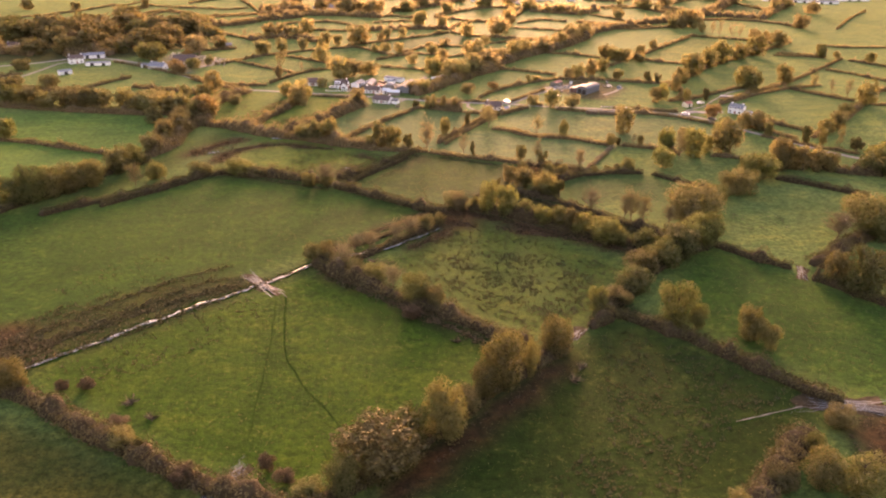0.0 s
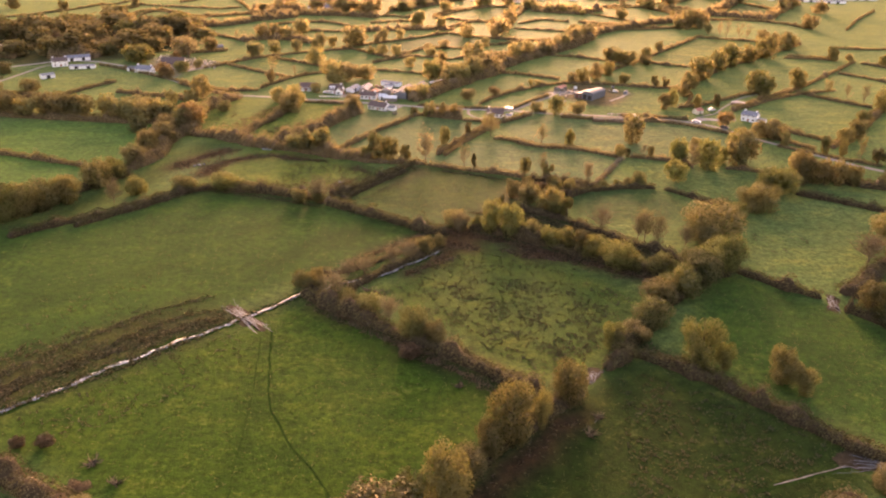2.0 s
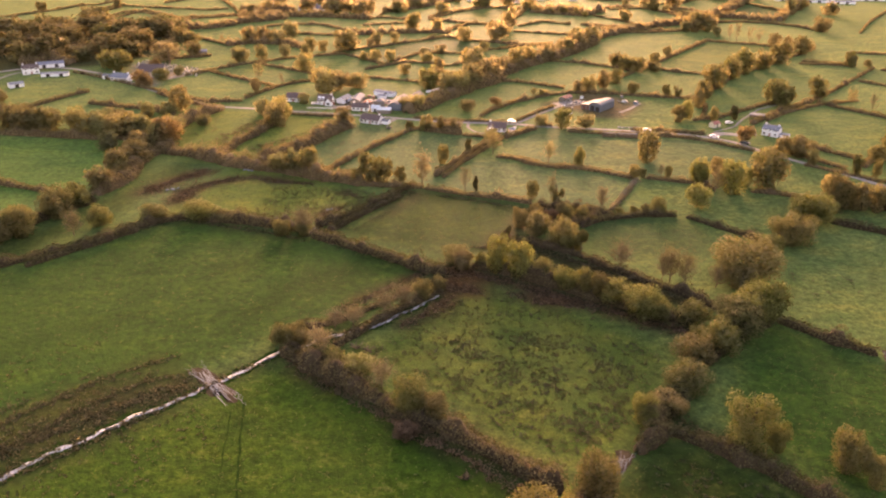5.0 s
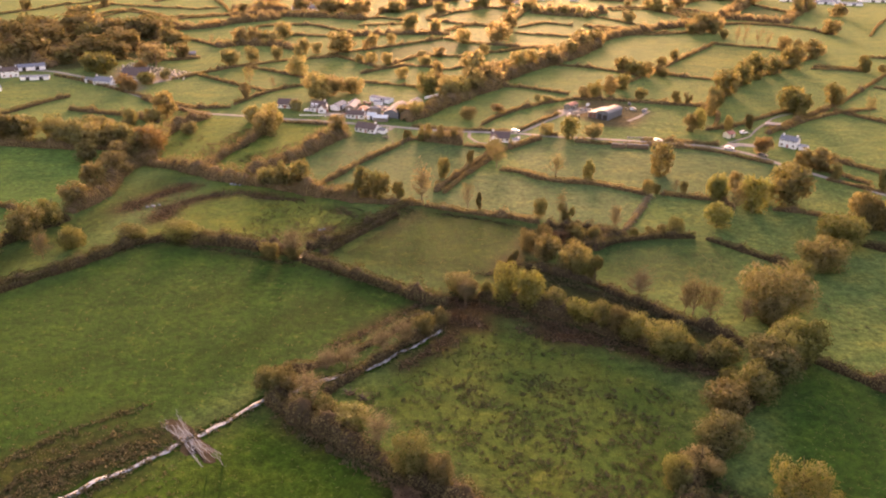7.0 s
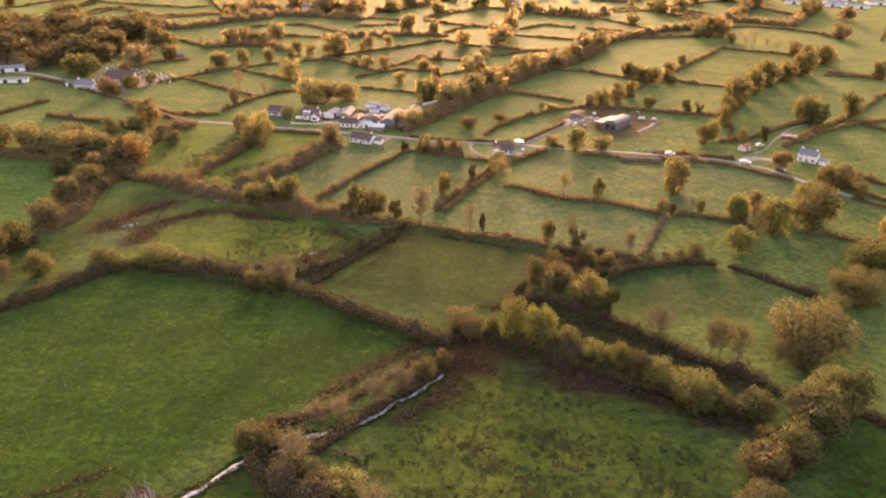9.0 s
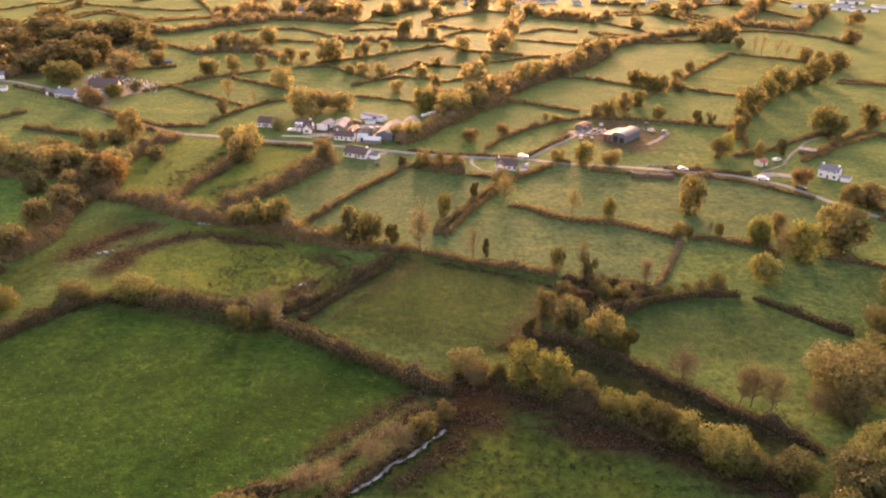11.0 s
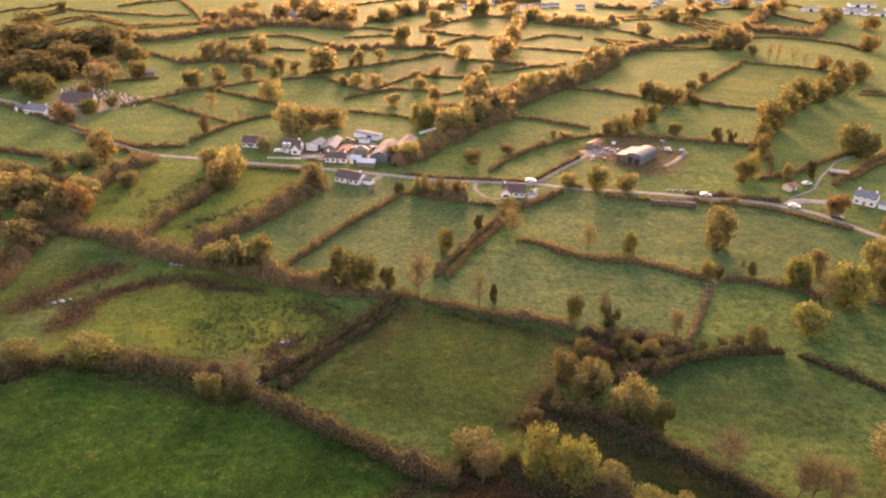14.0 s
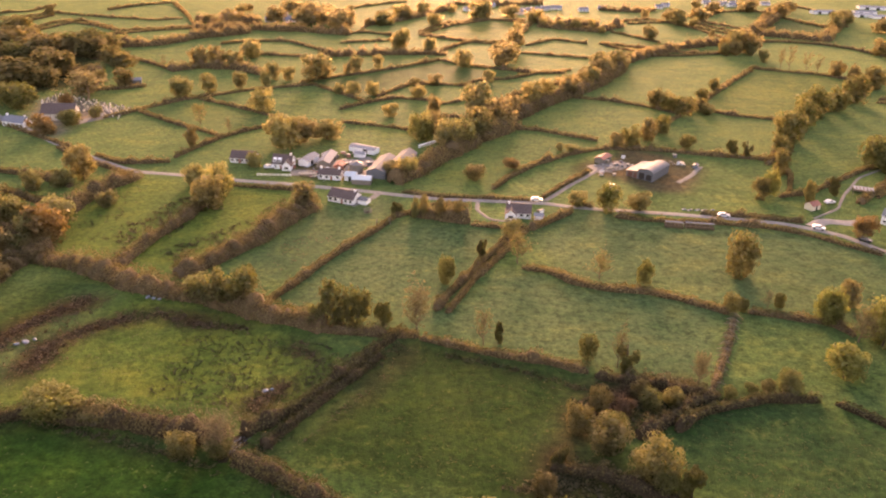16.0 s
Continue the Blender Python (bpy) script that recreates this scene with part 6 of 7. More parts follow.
shed(-12.6, 466.0, 76, 22.0, 8.5, 3.8, 6.0, "long grey barn with a tin roof", TIN_GREY, TIN_GREY, (-6, 4), name="barn", door_w=3.6)
shed(-4.6, 473.0, 76, 20.0, 7.5, 4.2, 6.6, "tall grey barn with a tin roof", TIN_GREY, TIN_GREY, (-4,), name="barn", door_w=3.6)
shed(-21.0, 490.0, -28, 13.5, 5.5, 2.8, 3.6, "long pale flat-roofed shed", RENDER_WHITE, TIN_PALE, (2,))
shed(-22.3, 483.6, -10, 5.0, 4.0, 2.2, 2.9, "small pale farmyard shed", RENDER_WHITE, TIN_PALE, ())
shed(-29.2, 468.0, 82, 6.0, 4.0, 2.4, 3.4, "rusty red farmyard shed", RED_ROOF, RED_ROOF, (0,))
tank = thing("storage_tank", -22.6, 464.0, 0, "round grey concrete slurry tank", "tank")
bm = bmesh.new()
bmesh.ops.create_cone(bm, cap_ends=True, segments=24, radius1=2.6, radius2=2.6, depth=3.6, matrix=Matrix.Translation((0, 0, 1.6)))
part("drum", bm, CONCRETE, tank)
bm = bmesh.new()
bmesh.ops.create_cone(bm, cap_ends=True, segments=24, radius1=2.7, radius2=0.3, depth=0.9, matrix=Matrix.Translation((0, 0, 3.86)))
part("lid", bm, TIN_GREY, tank)
# cottage by the crossroads
house(35.0, 424.5, -8, 9.5, 7.0, 2.6, 5.4, "white bungalow with a dark hipped-looking roof", windows=4, door=-1.2, chimneys=(-1,), porch=(-2.9, 4.2, 2.6, 2.6, 4.6))
shed(41.4, 421.4, -8, 3.4, 3.0, 2.1, 2.9, "small white garden shed", RENDER_WHITE, TIN_PALE, (), ribs=False)
# barn with an arched roof
RUST = plain("rusty_door", (0.13, 0.06, 0.045), 0.85, 0, 0.3, 1.0, 0.2)
e = thing("barn", 90.9, 469.0, -40, "grey barn with an arched tin roof and a lean-to", "barn", "farm buildings", 0, 0.86)
arc = [(3.6 * math.cos(a), 4.2 + 1.9 * math.sin(a)) for a in np.linspace(0, math.pi, 11)]


def across(profile, y0, y1):
    bm = prism(profile, y0, y1)
    bmesh.ops.rotate(bm, verts=bm.verts, cent=(0, 0, 0), matrix=Matrix.Rotation(radians(90), 3, "Z"))
    return bm


half = 8.5
part("wall", across([(-6.4 + 0.0, -0.5), (0.8, -0.5), (0.8, 4.2)] + [(u - 2.8, z - 0.02) for u, z in arc] , -half, half), TIN_GREY, e)
arch = [(u * 1.05 - 2.8, z + 0.06) for u, z in arc]
part("roof", across(arch + [(u * 0.99 - 2.8, z - 0.03) for u, z in arc][::-1], -half - 0.3, half + 0.3), TIN_GREY, e, "arched grey tin roof")
part("lean_to", across([(0.82, -0.5), (6.4, -0.5), (6.4, 3.1), (0.82, 4.0)], -half, half), CONCRETE, e)
part("lean_to_roof", across([(0.75, 4.06), (6.7, 3.12), (6.7, 3.22), (0.75, 4.18)], -half - 0.3, half + 0.3), TIN_GREY, e)
for x0, x1, z1 in ((-0.2, 2.4, 3.6), (3.2, 5.8, 3.2)):
    # dark slabs paint the bays' unlit inside
    part("door", boxed(x0, -half - 0.05, 0, x1, -half, z1), OPENING_SHADE, e, "dark panel in place of a shaded open bay")
for x0, x1, z1 in ((-5.6, -3.4, 2.9), (-2.8, -1.2, 2.9)):
    part("door", boxed(x0, -half - 0.05, 0, x1, -half, z1), RUST, e, "rust-brown sliding door")
shed(76.5, 484.0, 52, 9.0, 4.5, 2.6, 3.6, "old shed with a rusty pink tin roof", CONCRETE, RED_ROOF, (0,))
shed(113.0, 478.0, 60, 3.0, 2.2, 1.6, 2.1, "small grey trailer body", TIN_PALE, TIN_GREY, (), ribs=False, name="trailer")
# white two-storey house and outbuildings to the east
house(164.0, 421.5, -40, 8.5, 6.0, 4.4, 6.4, "white two-storey farmhouse with a blue slate roof", None, SLATE_BLUE, windows=3, door=0.0, chimneys=(-1, 1), storeys=2, name="farmhouse")
shed(168.6, 417.0, -40, 4.0, 4.0, 2.4, 3.3, "white lean-to beside the farmhouse", RENDER_WHITE, TIN_PALE, (), ribs=False)
shed(141.5, 435.0, 30, 5.0, 4.0, 2.6, 4.0, "small stone shed with a pink tin roof", RENDER_CREAM, RED_ROOF, (0,), door_w=1.0)
pens = thing("cattle_pen", 168.0, 450.5, -24, "open shelter with a striped pale roof", "shelter")
for i in range(6):
    part("roof_strip", boxed(-3.6 + i * 1.2, -2.2, 2.2 + 0.02 * i, -2.75 + i * 1.2, 2.2, 2.3 + 0.02 * i), TIN_PALE, pens)
part("beam", boxed(-3.6, -2.2, 2.0, 3.6, -2.0, 2.19), WOOD, pens)
part("beam", boxed(-3.6, 2.0, 2.0, 3.6, 2.2, 2.19), WOOD, pens)
part("back_wall", boxed(-3.6, 2.22, -0.4, 3.6, 2.35, 2.1), WOOD, pens)
for sx in (-3.5, 0, 3.5):
    for sy in (-2.1, 2.1):
        part("post", boxed(sx - 0.1, sy - 0.1, -0.4, sx + 0.1, sy + 0.1, 2.0), WOOD, pens)
# long feed troughs
for tx, ty, L in ((86.2, 416.6, 6.0), (94.6, 416.0, 9.4)):
    tr = thing("feed_barrier", tx, ty, -8, "long low cattle feeder with a pale top rail", "feeder", "feeders")
    part("trough", prism([(-1.0, -0.2), (1.0, -0.2), (1.2, 0.9), (1.0, 0.9), (0.85, 0.1), (-0.85, 0.1), (-1.0, 0.9), (-1.2, 0.9)], -L / 2, L / 2), BARK, tr)
    part("canopy", prism([(-0.3, 1.7), (0.6, 1.85), (0.6, 1.93), (-0.3, 1.78)], -L / 2, L / 2), TIN_GREY, tr)
    for k in range(int(L / 1.5) + 1):
        u = -L / 2 + 0.1 + k * (L - 0.2) / int(L / 1.5)
        part("post", boxed(u - 0.05, -0.9, 0.0, u + 0.05, -0.8, 1.72), WOOD, tr)
# church, presbytery and graveyard
ch = thing("church", -158.0, 528.0, 6, "grey stone church with a large dark slate roof", "church", "", 0, 0.78)
part("wall", prism([(-5.5, -0.5), (5.5, -0.5), (5.5, 5.0), (0, 10.5), (-5.5, 5.0)], -9, 9), STONE, ch)
gabled_roof(ch, 18, 11, 5.02, 10.52, SLATE)
part("porch", prism([(-7.5, -0.5), (-5.4, -0.5), (-5.4, 3.6), (-7.5, 3.0)], 5, 8), STONE, ch)
for i in range(5):
    window(ch, -7 + i * 2.9, -5.5, 1.6, 0.8, 2.4)
bell = part("bellcote", boxed(-9.2, -0.6, 9.5, -8.4, 0.6, 12.6), STONE, ch)
part("cross", boxed(-8.87, -0.08, 12.6, -8.73, 0.08, 13.7), STONE, bell)
house(-171.5, 515.5, -18, 12.0, 6.5, 3.0, 5.6, "long white house beside the church", None, SLATE_BLUE, windows=5, door=0.8, chimneys=(-1, 1))
shed(-180.5, 520.0, -18, 6.0, 5.0, 2.6, 3.8, "white garage with a grey roof", RENDER_WHITE, TIN_GREY, (0,))
ribbon("church_yard", [(-150, 520), (-142, 530), (-140, 542), (-150, 552)], 9, 0.1, GRAVEL, "pale gravel yard beside the church", "yard", 0.1)
stone_meshes = []
for k in range(3):
    bm = bmesh.new()
    w, h = (0.34, 0.9 + 0.2 * k), 1.0
    top = [(-0.34, 0), (0.34, 0), (0.34, w[1]), (0.2, w[1] + 0.18), (0, w[1] + 0.25), (-0.2, w[1] + 0.18), (-0.34, w[1])]
    a = [bm.verts.new((u, -0.09, z - 0.1)) for u, z in top]
    b = [bm.verts.new((u, 0.09, z - 0.1)) for u, z in top]
    bm.faces.new(a), bm.faces.new(b[::-1])
    for i in range(7):
        bm.faces.new((a[(i + 1) % 7], a[i], b[i], b[(i + 1) % 7]))
    bmesh.ops.recalc_face_normals(bm, faces=bm.faces)
    me = bpy.data.meshes.new("gravestone")
    bm.to_mesh(me)
    bm.free()
    me.materials.append((STONE, RENDER_CREAM, CONCRETE)[k])
    stone_meshes.append(me)
r = np.random.default_rng(3)
for i in range(190):
    u, v = (i % 19) / 18, (i // 19) / 9
    x, y = -176 + 42 * u + r.normal() * 0.5, 562 - 24 * u + (v - 0.5) * 18 + r.normal() * 0.6
    if y < 536 and x < -145:
        continue
    g = new("gravestone", stone_meshes[i % 3])
    g.matrix_basis = pose(x, y, gz(x, y), 0, 0, 10 + r.normal() * 6) @ Matrix.Diagonal((0.95, 1.1, 0.72 + 0.3 * r.random(), 1))
    tagged(g, "upright grey headstone in the graveyard" if i % 3 != 1 else "upright pale headstone in the graveyard", "gravestone", "gravestones")
# far farms
shed(-147.5, 600.5, 15, 6.5, 4.5, 2.6, 4.0, "small silver shed at a field edge", TIN_GREY, TIN_PALE, ())
for x, y, a, L in ((-104, 826, 20, 12), (-97, 815, -30, 14), (-88, 806, 10, 10), (-93, 822, 60, 10), (-142, 814, 0, 9)):
    house(x, y, a, L * 0.8, 5.5, 2.4, 4.4, "distant white farmhouse with a grey roof", None, SLATE_BLUE, windows=3, door=0.3, chimneys=(1,))
for x, y, a, L, W in ((405, 930, 5, 40, 16), (432, 924, 5, 34, 14), (452, 988, -8, 30, 14), (425, 950, 5, 26, 12), (380, 940, 10, 26, 12), (480, 960, 0, 40, 18)):
    shed(x, y, a, L, W * 0.7, 3.0, 4.6, "distant long white factory shed", RENDER_WHITE, TIN_PALE, (-6, 6), ribs=False, name="factory_shed", door_w=4)
for x, y, a, L in ((84, 903, 20, 9), (93, 897, -10, 11), (100, 905, 40, 9), (109, 912, 0, 10), (284, 984, 5, 12), (298, 980, -10, 13), (311, 985, 20, 11), (150, 915, 10, 12), (170, 930, -15, 10), (68, 925, 5, 10), (345, 990, 10, 14), (365, 985, -5, 12)):
    house(x, y, a, L * 0.8, 5.5, 2.5, 4.6, "distant white village house with a grey roof", None, SLATE_BLUE, windows=3, door=0.3, chimneys=(1,))
for x, y, a, L in ((83, 894, -30, 10), (89, 885, 7, 11), (97, 898, -16, 12), (46, 896, 21, 13), (227, 946, -2, 10), (236, 957, -25, 11), (-110, 805, 12, 12), (-105, 815, -11, 13), (-96, 806, 26, 10), (281, 964, 3, 11), (293, 974, -20, 12), (304, 968, 17, 13), (-144, 805, -6, 10), (-141, 817, -29, 11), (116, 916, 8, 12), (127, 922, -15, 13)):
    house(x, y, a, L * 0.8, 5.5, 2.5, 4.6, "distant white house with a grey roof", None, SLATE_BLUE, windows=3, door=0.3, chimneys=(1,))
house(-229.5, 531.0, 30, 10, 6.5, 4.6, 7.0, "white two-storey house among trees by the road", windows=3, door=0.3, chimneys=(-1, 1), storeys=2)
shed(-222.5, 497.0, 40, 8.5, 5, 2.8, 3.9, "white shed with a pale roof by a lane", RENDER_WHITE, TIN_PALE, (0,))
shed(-213.0, 525.0, 14, 17, 5, 2.4, 3.2, "long pale low shed beside a yard", RENDER_WHITE, TIN_PALE, (-4, 4))
shed(-226.0, 549.0, 28, 18, 6, 3, 4.8, "long grey shed behind a house", RENDER_WHITE, SLATE_BLUE, (-4, 4))
house(-279.0, 571.0, 40, 13, 8, 3.2, 6.8, "old grey farmhouse half hidden among trees", RENDER_CREAM, SLATE, windows=4, door=0.5)
house(-294.0, 581.0, 10, 8, 6, 3, 5.4, "small white cottage among trees", windows=3, door=0.5)
ribbon("lane", [(-226, 550), (-240, 527), (-243, 500), (-246, 478), (-254, 454)], 3.2, 0.13, GRAVEL, "pale lane past a white house", "road", 0.1)


def car(x, y, ang, paint, label):
    e = thing("car", x, y, ang, label, "car", "parked cars", 0.16)
    prof = [(-2.05, 0.35), (2.05, 0.35), (2.1, 0.75), (1.9, 0.88), (1.05, 0.95), (0.45, 1.42), (-1.2, 1.45), (-1.85, 1.0), (-2.1, 0.9)]
    bm = bmesh.new()
    a = [bm.verts.new((u, -0.85 * (0.84 if z > 1.2 else 1), z)) for u, z in prof]
    b = [bm.verts.new((u, 0.85 * (0.84 if z > 1.2 else 1), z)) for u, z in prof]
    bm.faces.new(a), bm.faces.new(b[::-1])
    for i in range(len(a)):
        j = (i + 1) % len(a)
        bm.faces.new((a[j], a[i], b[i], b[j]))
    bmesh.ops.recalc_face_normals(bm, faces=bm.faces)
    bmesh.ops.bevel(bm, geom=list(bm.edges), offset=0.05, segments=1, affect="EDGES")
    part("body", bm, paint, e)
    for s in (-1, 1):
        part("side_window", prism([(s * 0.80, 0.98), (s * 0.74, 1.36), (s * 0.76, 1.36), (s * 0.86, 0.98)], -1.4, 0.6), GLASS, e)
    bm = bmesh.new()
    v = [bm.verts.new(p) for p in ((1.03, -0.7, 0.99), (1.03, 0.7, 0.99), (0.52, 0.62, 1.4), (0.52, -0.62, 1.4))]
    bm.faces.new(v)
    part("windscreen", bm, GLASS, e)
    for wx in (-1.3, 1.3):
        for wy in (-0.78, 0.78):
            bm = bmesh.new()
            bmesh.ops.create_cone(bm, cap_ends=True, segments=16, radius1=0.33, radius2=0.33, depth=0.2, matrix=Matrix.Translation((wx, wy, 0.33)) @ Matrix.Rotation(radians(90), 4, "X"))
            part("wheel", bm, TYRE, e)
    return e


car(106.5, 426.6, -8, PAINT_WHITE, "white car on the country road")
car(135.5, 416.6, -30, PAINT_WHITE, "white car turning off the road")
car(146.5, 407.0, -42, PAINT_DARK, "dark car on the country road")
car(-55.5, 464.8, 10, PAINT_WHITE, "white car parked before a house")
car(43.0, 437.6, -4, PAINT_WHITE, "pale car beside the crossroads")
car(73.5, 453.5, 50, PAINT_WHITE, "white car parked on the grass by the lane")
car(150.3, 440.0, 20, PAINT_WHITE, "white van parked by a shed")


# ---------------------------------------------------------------- small things


def boulder(name, x, y, w, h, mat, label, category, group=""):
    r_ = np.random.default_rng(int(abs(x * 31 + y * 17)))
    bm = bmesh.new()
    bmesh.ops.create_icosphere(bm, subdivisions=2, radius=0.5)
    for v in bm.verts:
        v.co *= 1 + 0.3 * noise.noise(v.co * 2.3 + Vector((x, y, 0)))
    e_ = thing(name, x, y, float(r_.uniform(0, 180)), label, category, group)
    bmesh.ops.scale(bm, vec=(w, w * 0.7, h), verts=bm.verts)
    bmesh.ops.translate(bm, vec=(0, 0, h * 0.3), verts=bm.verts)
    me = bpy.data.meshes.new(name)
    bm.to_mesh(me)
    bm.free()
    me.materials.append(mat)
    o = new(name, me)
    o.matrix_basis = e_.matrix_basis
    tagged(o, label, category, group)
    bpy.data.objects.remove(e_)
    return o


for x, y, w in ((-91.9, 337.5, 2.2), (-93.5, 336.4, 1.4), (-90.2, 338.6, 1.2), (-70.2, 360.4, 1.6), (-68.6, 359.8, 1.4), (-67.0, 359.4, 1.2), (-32.5, 318.4, 1.6), (-31.2, 319.0, 1.0), (-33.6, 303.5, 1.2)):
    boulder("plastic_sheet", x, y, w, 0.5, TIN_PALE, "crumpled pale plastic sheeting on rough grass", "sheeting", "plastic scraps")
for i in range(14):
    boulder("field_stone", 94 + i * 0.85, 432.2 + 0.5 * math.sin(i * 2.1), 0.9 + 0.3 * math.sin(i), 0.6, TIN_PALE if i % 2 else STONE, "pale stone heaped by the roadside", "stone", "roadside stones")
for i in range(22):
    a = i * 2.4
    boulder("rubble", 79 + 9 * math.cos(a) * (i / 22), 478 + 9 * math.sin(a) * (i / 22), 0.7 + 0.5 * ((i * 7) % 5) / 5, 0.6, (TIN_PALE, STONE, CONCRETE, RED_ROOF)[i % 4], "scrap and rubble lying in the farmyard", "rubble", "yard clutter")
for i in range(34):
    a = i * 2.4
    boulder("farm_scrap", -30 + 11 * math.cos(a) * math.sqrt(i / 34), 468 + 9 * math.sin(a) * math.sqrt(i / 34), 0.8 + 0.9 * ((i * 7) % 5) / 5, 0.9, (TIN_PALE, WOOD, CONCRETE, RED_ROOF, RENDER_WHITE)[i % 5], "rusty scrap and old gear standing in the farmyard", "scrap", "yard clutter")
for i in range(18):
    a = i * 2.4
    boulder("rubble", -38 + 6 * math.cos(a) * (i / 18), 459.5 + 3 * math.sin(a), 0.8 + 0.6 * ((i * 7) % 5) / 5, 0.7, (TIN_PALE, PALE_WOOD, CONCRETE, RED_ROOF)[i % 4], "timber and scrap heaped beside the farm buildings", "rubble", "yard clutter")
ribbon("farm_yard", [(70, 474), (78, 477), (86, 482)], 9, 0.07, CONCRETE, "worn concrete farmyard beside the barn", "yard", 0.15)
ribbon("farm_yard", [(-47, 461), (-38, 461), (-30, 463), (-16, 462)], 7, 0.07, CONCRETE, "worn concrete farmyard between sheds", "yard", 0.15)
ribbon("farm_yard", [(-38, 470), (-24, 474), (-16, 478)], 12, 0.065, GRAVEL, "gravel farmyard between sheds", "yard", 0.15)
ribbon("track", [(100.4, 459.8), (108, 468), (115.4, 479)], 3, 0.1, GRAVEL, "short gravel track beside the barn", "track", 0.2)


def pallet_stack(x, y, ang, layers, mat, label):
    """Slatted pallets lying on one another."""
    e_ = thing("pallet_stack", x, y, ang, label, "pallets", "yard clutter")
    for k in range(layers):
        z = 0.02 + k * 0.2
        for v in (-0.5, 0, 0.5):
            part("bearer", boxed(-0.7, v - 0.06, z, 0.7, v + 0.06, z + 0.11), mat, e_)
        for u in range(6):
            part("slat", boxed(-0.7 + u * 0.25, -0.6, z + 0.11, -0.55 + u * 0.25, 0.6, z + 0.14), mat, e_)
    return e_


def crate(x, y, ang, w, d, h, mat, label):
    e_ = thing("crate", x, y, ang, label, "crate", "yard clutter")
    bm = boxed(-w / 2, -d / 2, -0.05, w / 2, d / 2, h)
    bmesh.ops.bevel(bm, geom=list(bm.edges), offset=0.04, segments=1, affect="EDGES")
    part("body", bm, mat, e_)
    part("lid", boxed(-w / 2 - 0.05, -d / 2 - 0.05, h + 0.003, w / 2 + 0.05, d / 2 + 0.05, h + 0.1), PALE_WOOD if mat is WOOD else TIN_GREY, e_)
    return e_


def timber_pile(x, y, ang, n_, label):
    """Sawn poles thrown down in a heap."""
    r_ = np.random.default_rng(int(abs(x * 7 + y)))
    e_ = thing("timber_pile", x, y, ang, label, "timber", "yard clutter")
    for k in range(n_):
        a = r_.normal() * 0.35
        c_ = np.array([r_.normal() * 0.8, r_.normal() * 0.9, 0.12 + 0.6 * r_.random()])
        d_ = np.array([math.cos(a), math.sin(a), r_.normal() * 0.05]) * r_.uniform(1.2, 2.4)
        v, f = tube([c_ - d_, c_ + d_], [0.12, 0.10], 6)
        new("pole", mesh_of("pole", v, f, [(PALE_WOOD, WOOD, PALE_WOOD)[k % 3]], None, True)).parent = e_
    return e_


timber_pile(-40.3, 458.9, 15, 26, "heap of pale sawn poles beside the farm buildings")
timber_pile(-37.2, 457.6, 40, 18, "heap of pale sawn poles beside the farm buildings")
timber_pile(78.4, 474.6, 50, 14, "heap of pale sawn poles in the barn yard")
cr = np.random.default_rng(21)
for x0, y0, sx, sy, n_ in ((-44, 471, 6, 7, 14), (-31, 480, 8, 8, 16), (-22, 473, 5, 4, 8), (81, 482, 6, 7, 14), (106, 487, 3, 8, 8), (75, 469, 4, 3, 5), (40, 425, 4, 4, 6)):
    for k in range(n_):
        x, y = x0 + cr.uniform(-sx, sx), y0 + cr.uniform(-sy, sy)
        if k % 3 == 0:
            pallet_stack(x, y, cr.uniform(0, 90), int(cr.integers(1, 4)), PALE_WOOD if k % 2 else WOOD, "stack of weathered pallets in a farmyard")
        else:
            m_ = (RENDER_WHITE, WOOD, RED_ROOF, TIN_GREY, RENDER_WHITE)[int(cr.integers(0, 5))]
            crate(x, y, cr.uniform(0, 90), cr.uniform(0.8, 2.0), cr.uniform(0.7, 1.4), cr.uniform(0.5, 1.3), m_, "boxy crate among the clutter of a farmyard")
# ring feeder
fd = thing("ring_feeder", -16.0, 422.4, 0, "round dark cattle ring feeder in a field", "feeder")
for z in (0.3, 0.8, 1.2):
    ang = np.linspace(0, 2 * math.pi, 25)
    v, f = tube([(1.3 * math.cos(a), 1.3 * math.sin(a), z) for a in ang], [0.06] * 25, 5)
    new("ring", mesh_of("ring", v, f, [WOOD], None, True)).parent = fd
for k in range(12):
    a = k * math.pi / 6
    part("bar", boxed(1.3 * math.cos(a) - 0.04, 1.3 * math.sin(a) - 0.04, -0.1, 1.3 * math.cos(a) + 0.04, 1.3 * math.sin(a) + 0.04, 1.2), WOOD, fd)
boulder("silage_heap", -16.0, 422.4, 2.0, 0.7, MUD, "dark heap of silage inside a ring feeder", "silage")
# white fence before the house, long pale wall behind the farm
fence = thing("fence", -52.5, 456.3, 0, "low white rail fence beside the road", "fence")
for k in range(9):
    part("post", boxed(-6.2 + k * 1.55, -0.08, -0.3, -6.05 + k * 1.55, 0.08, 1.0), WOOD_WHITE, fence)
for z in (0.4, 0.8):
    part("rail", boxed(-6.2, -0.05, z, 6.35, 0.05, z + 0.15), WOOD_WHITE, fence)
wl = thing("wall", 6.5, 502.5, 48, "long pale block wall across a field", "wall")
part("blockwork", boxed(-7.6, -0.4, -0.5, 7.6, 0.4, 0.9), RENDER_WHITE, wl)
part("coping", boxed(-7.7, -0.5, 0.9, 7.7, 0.5, 1.0), RENDER_WHITE, wl)
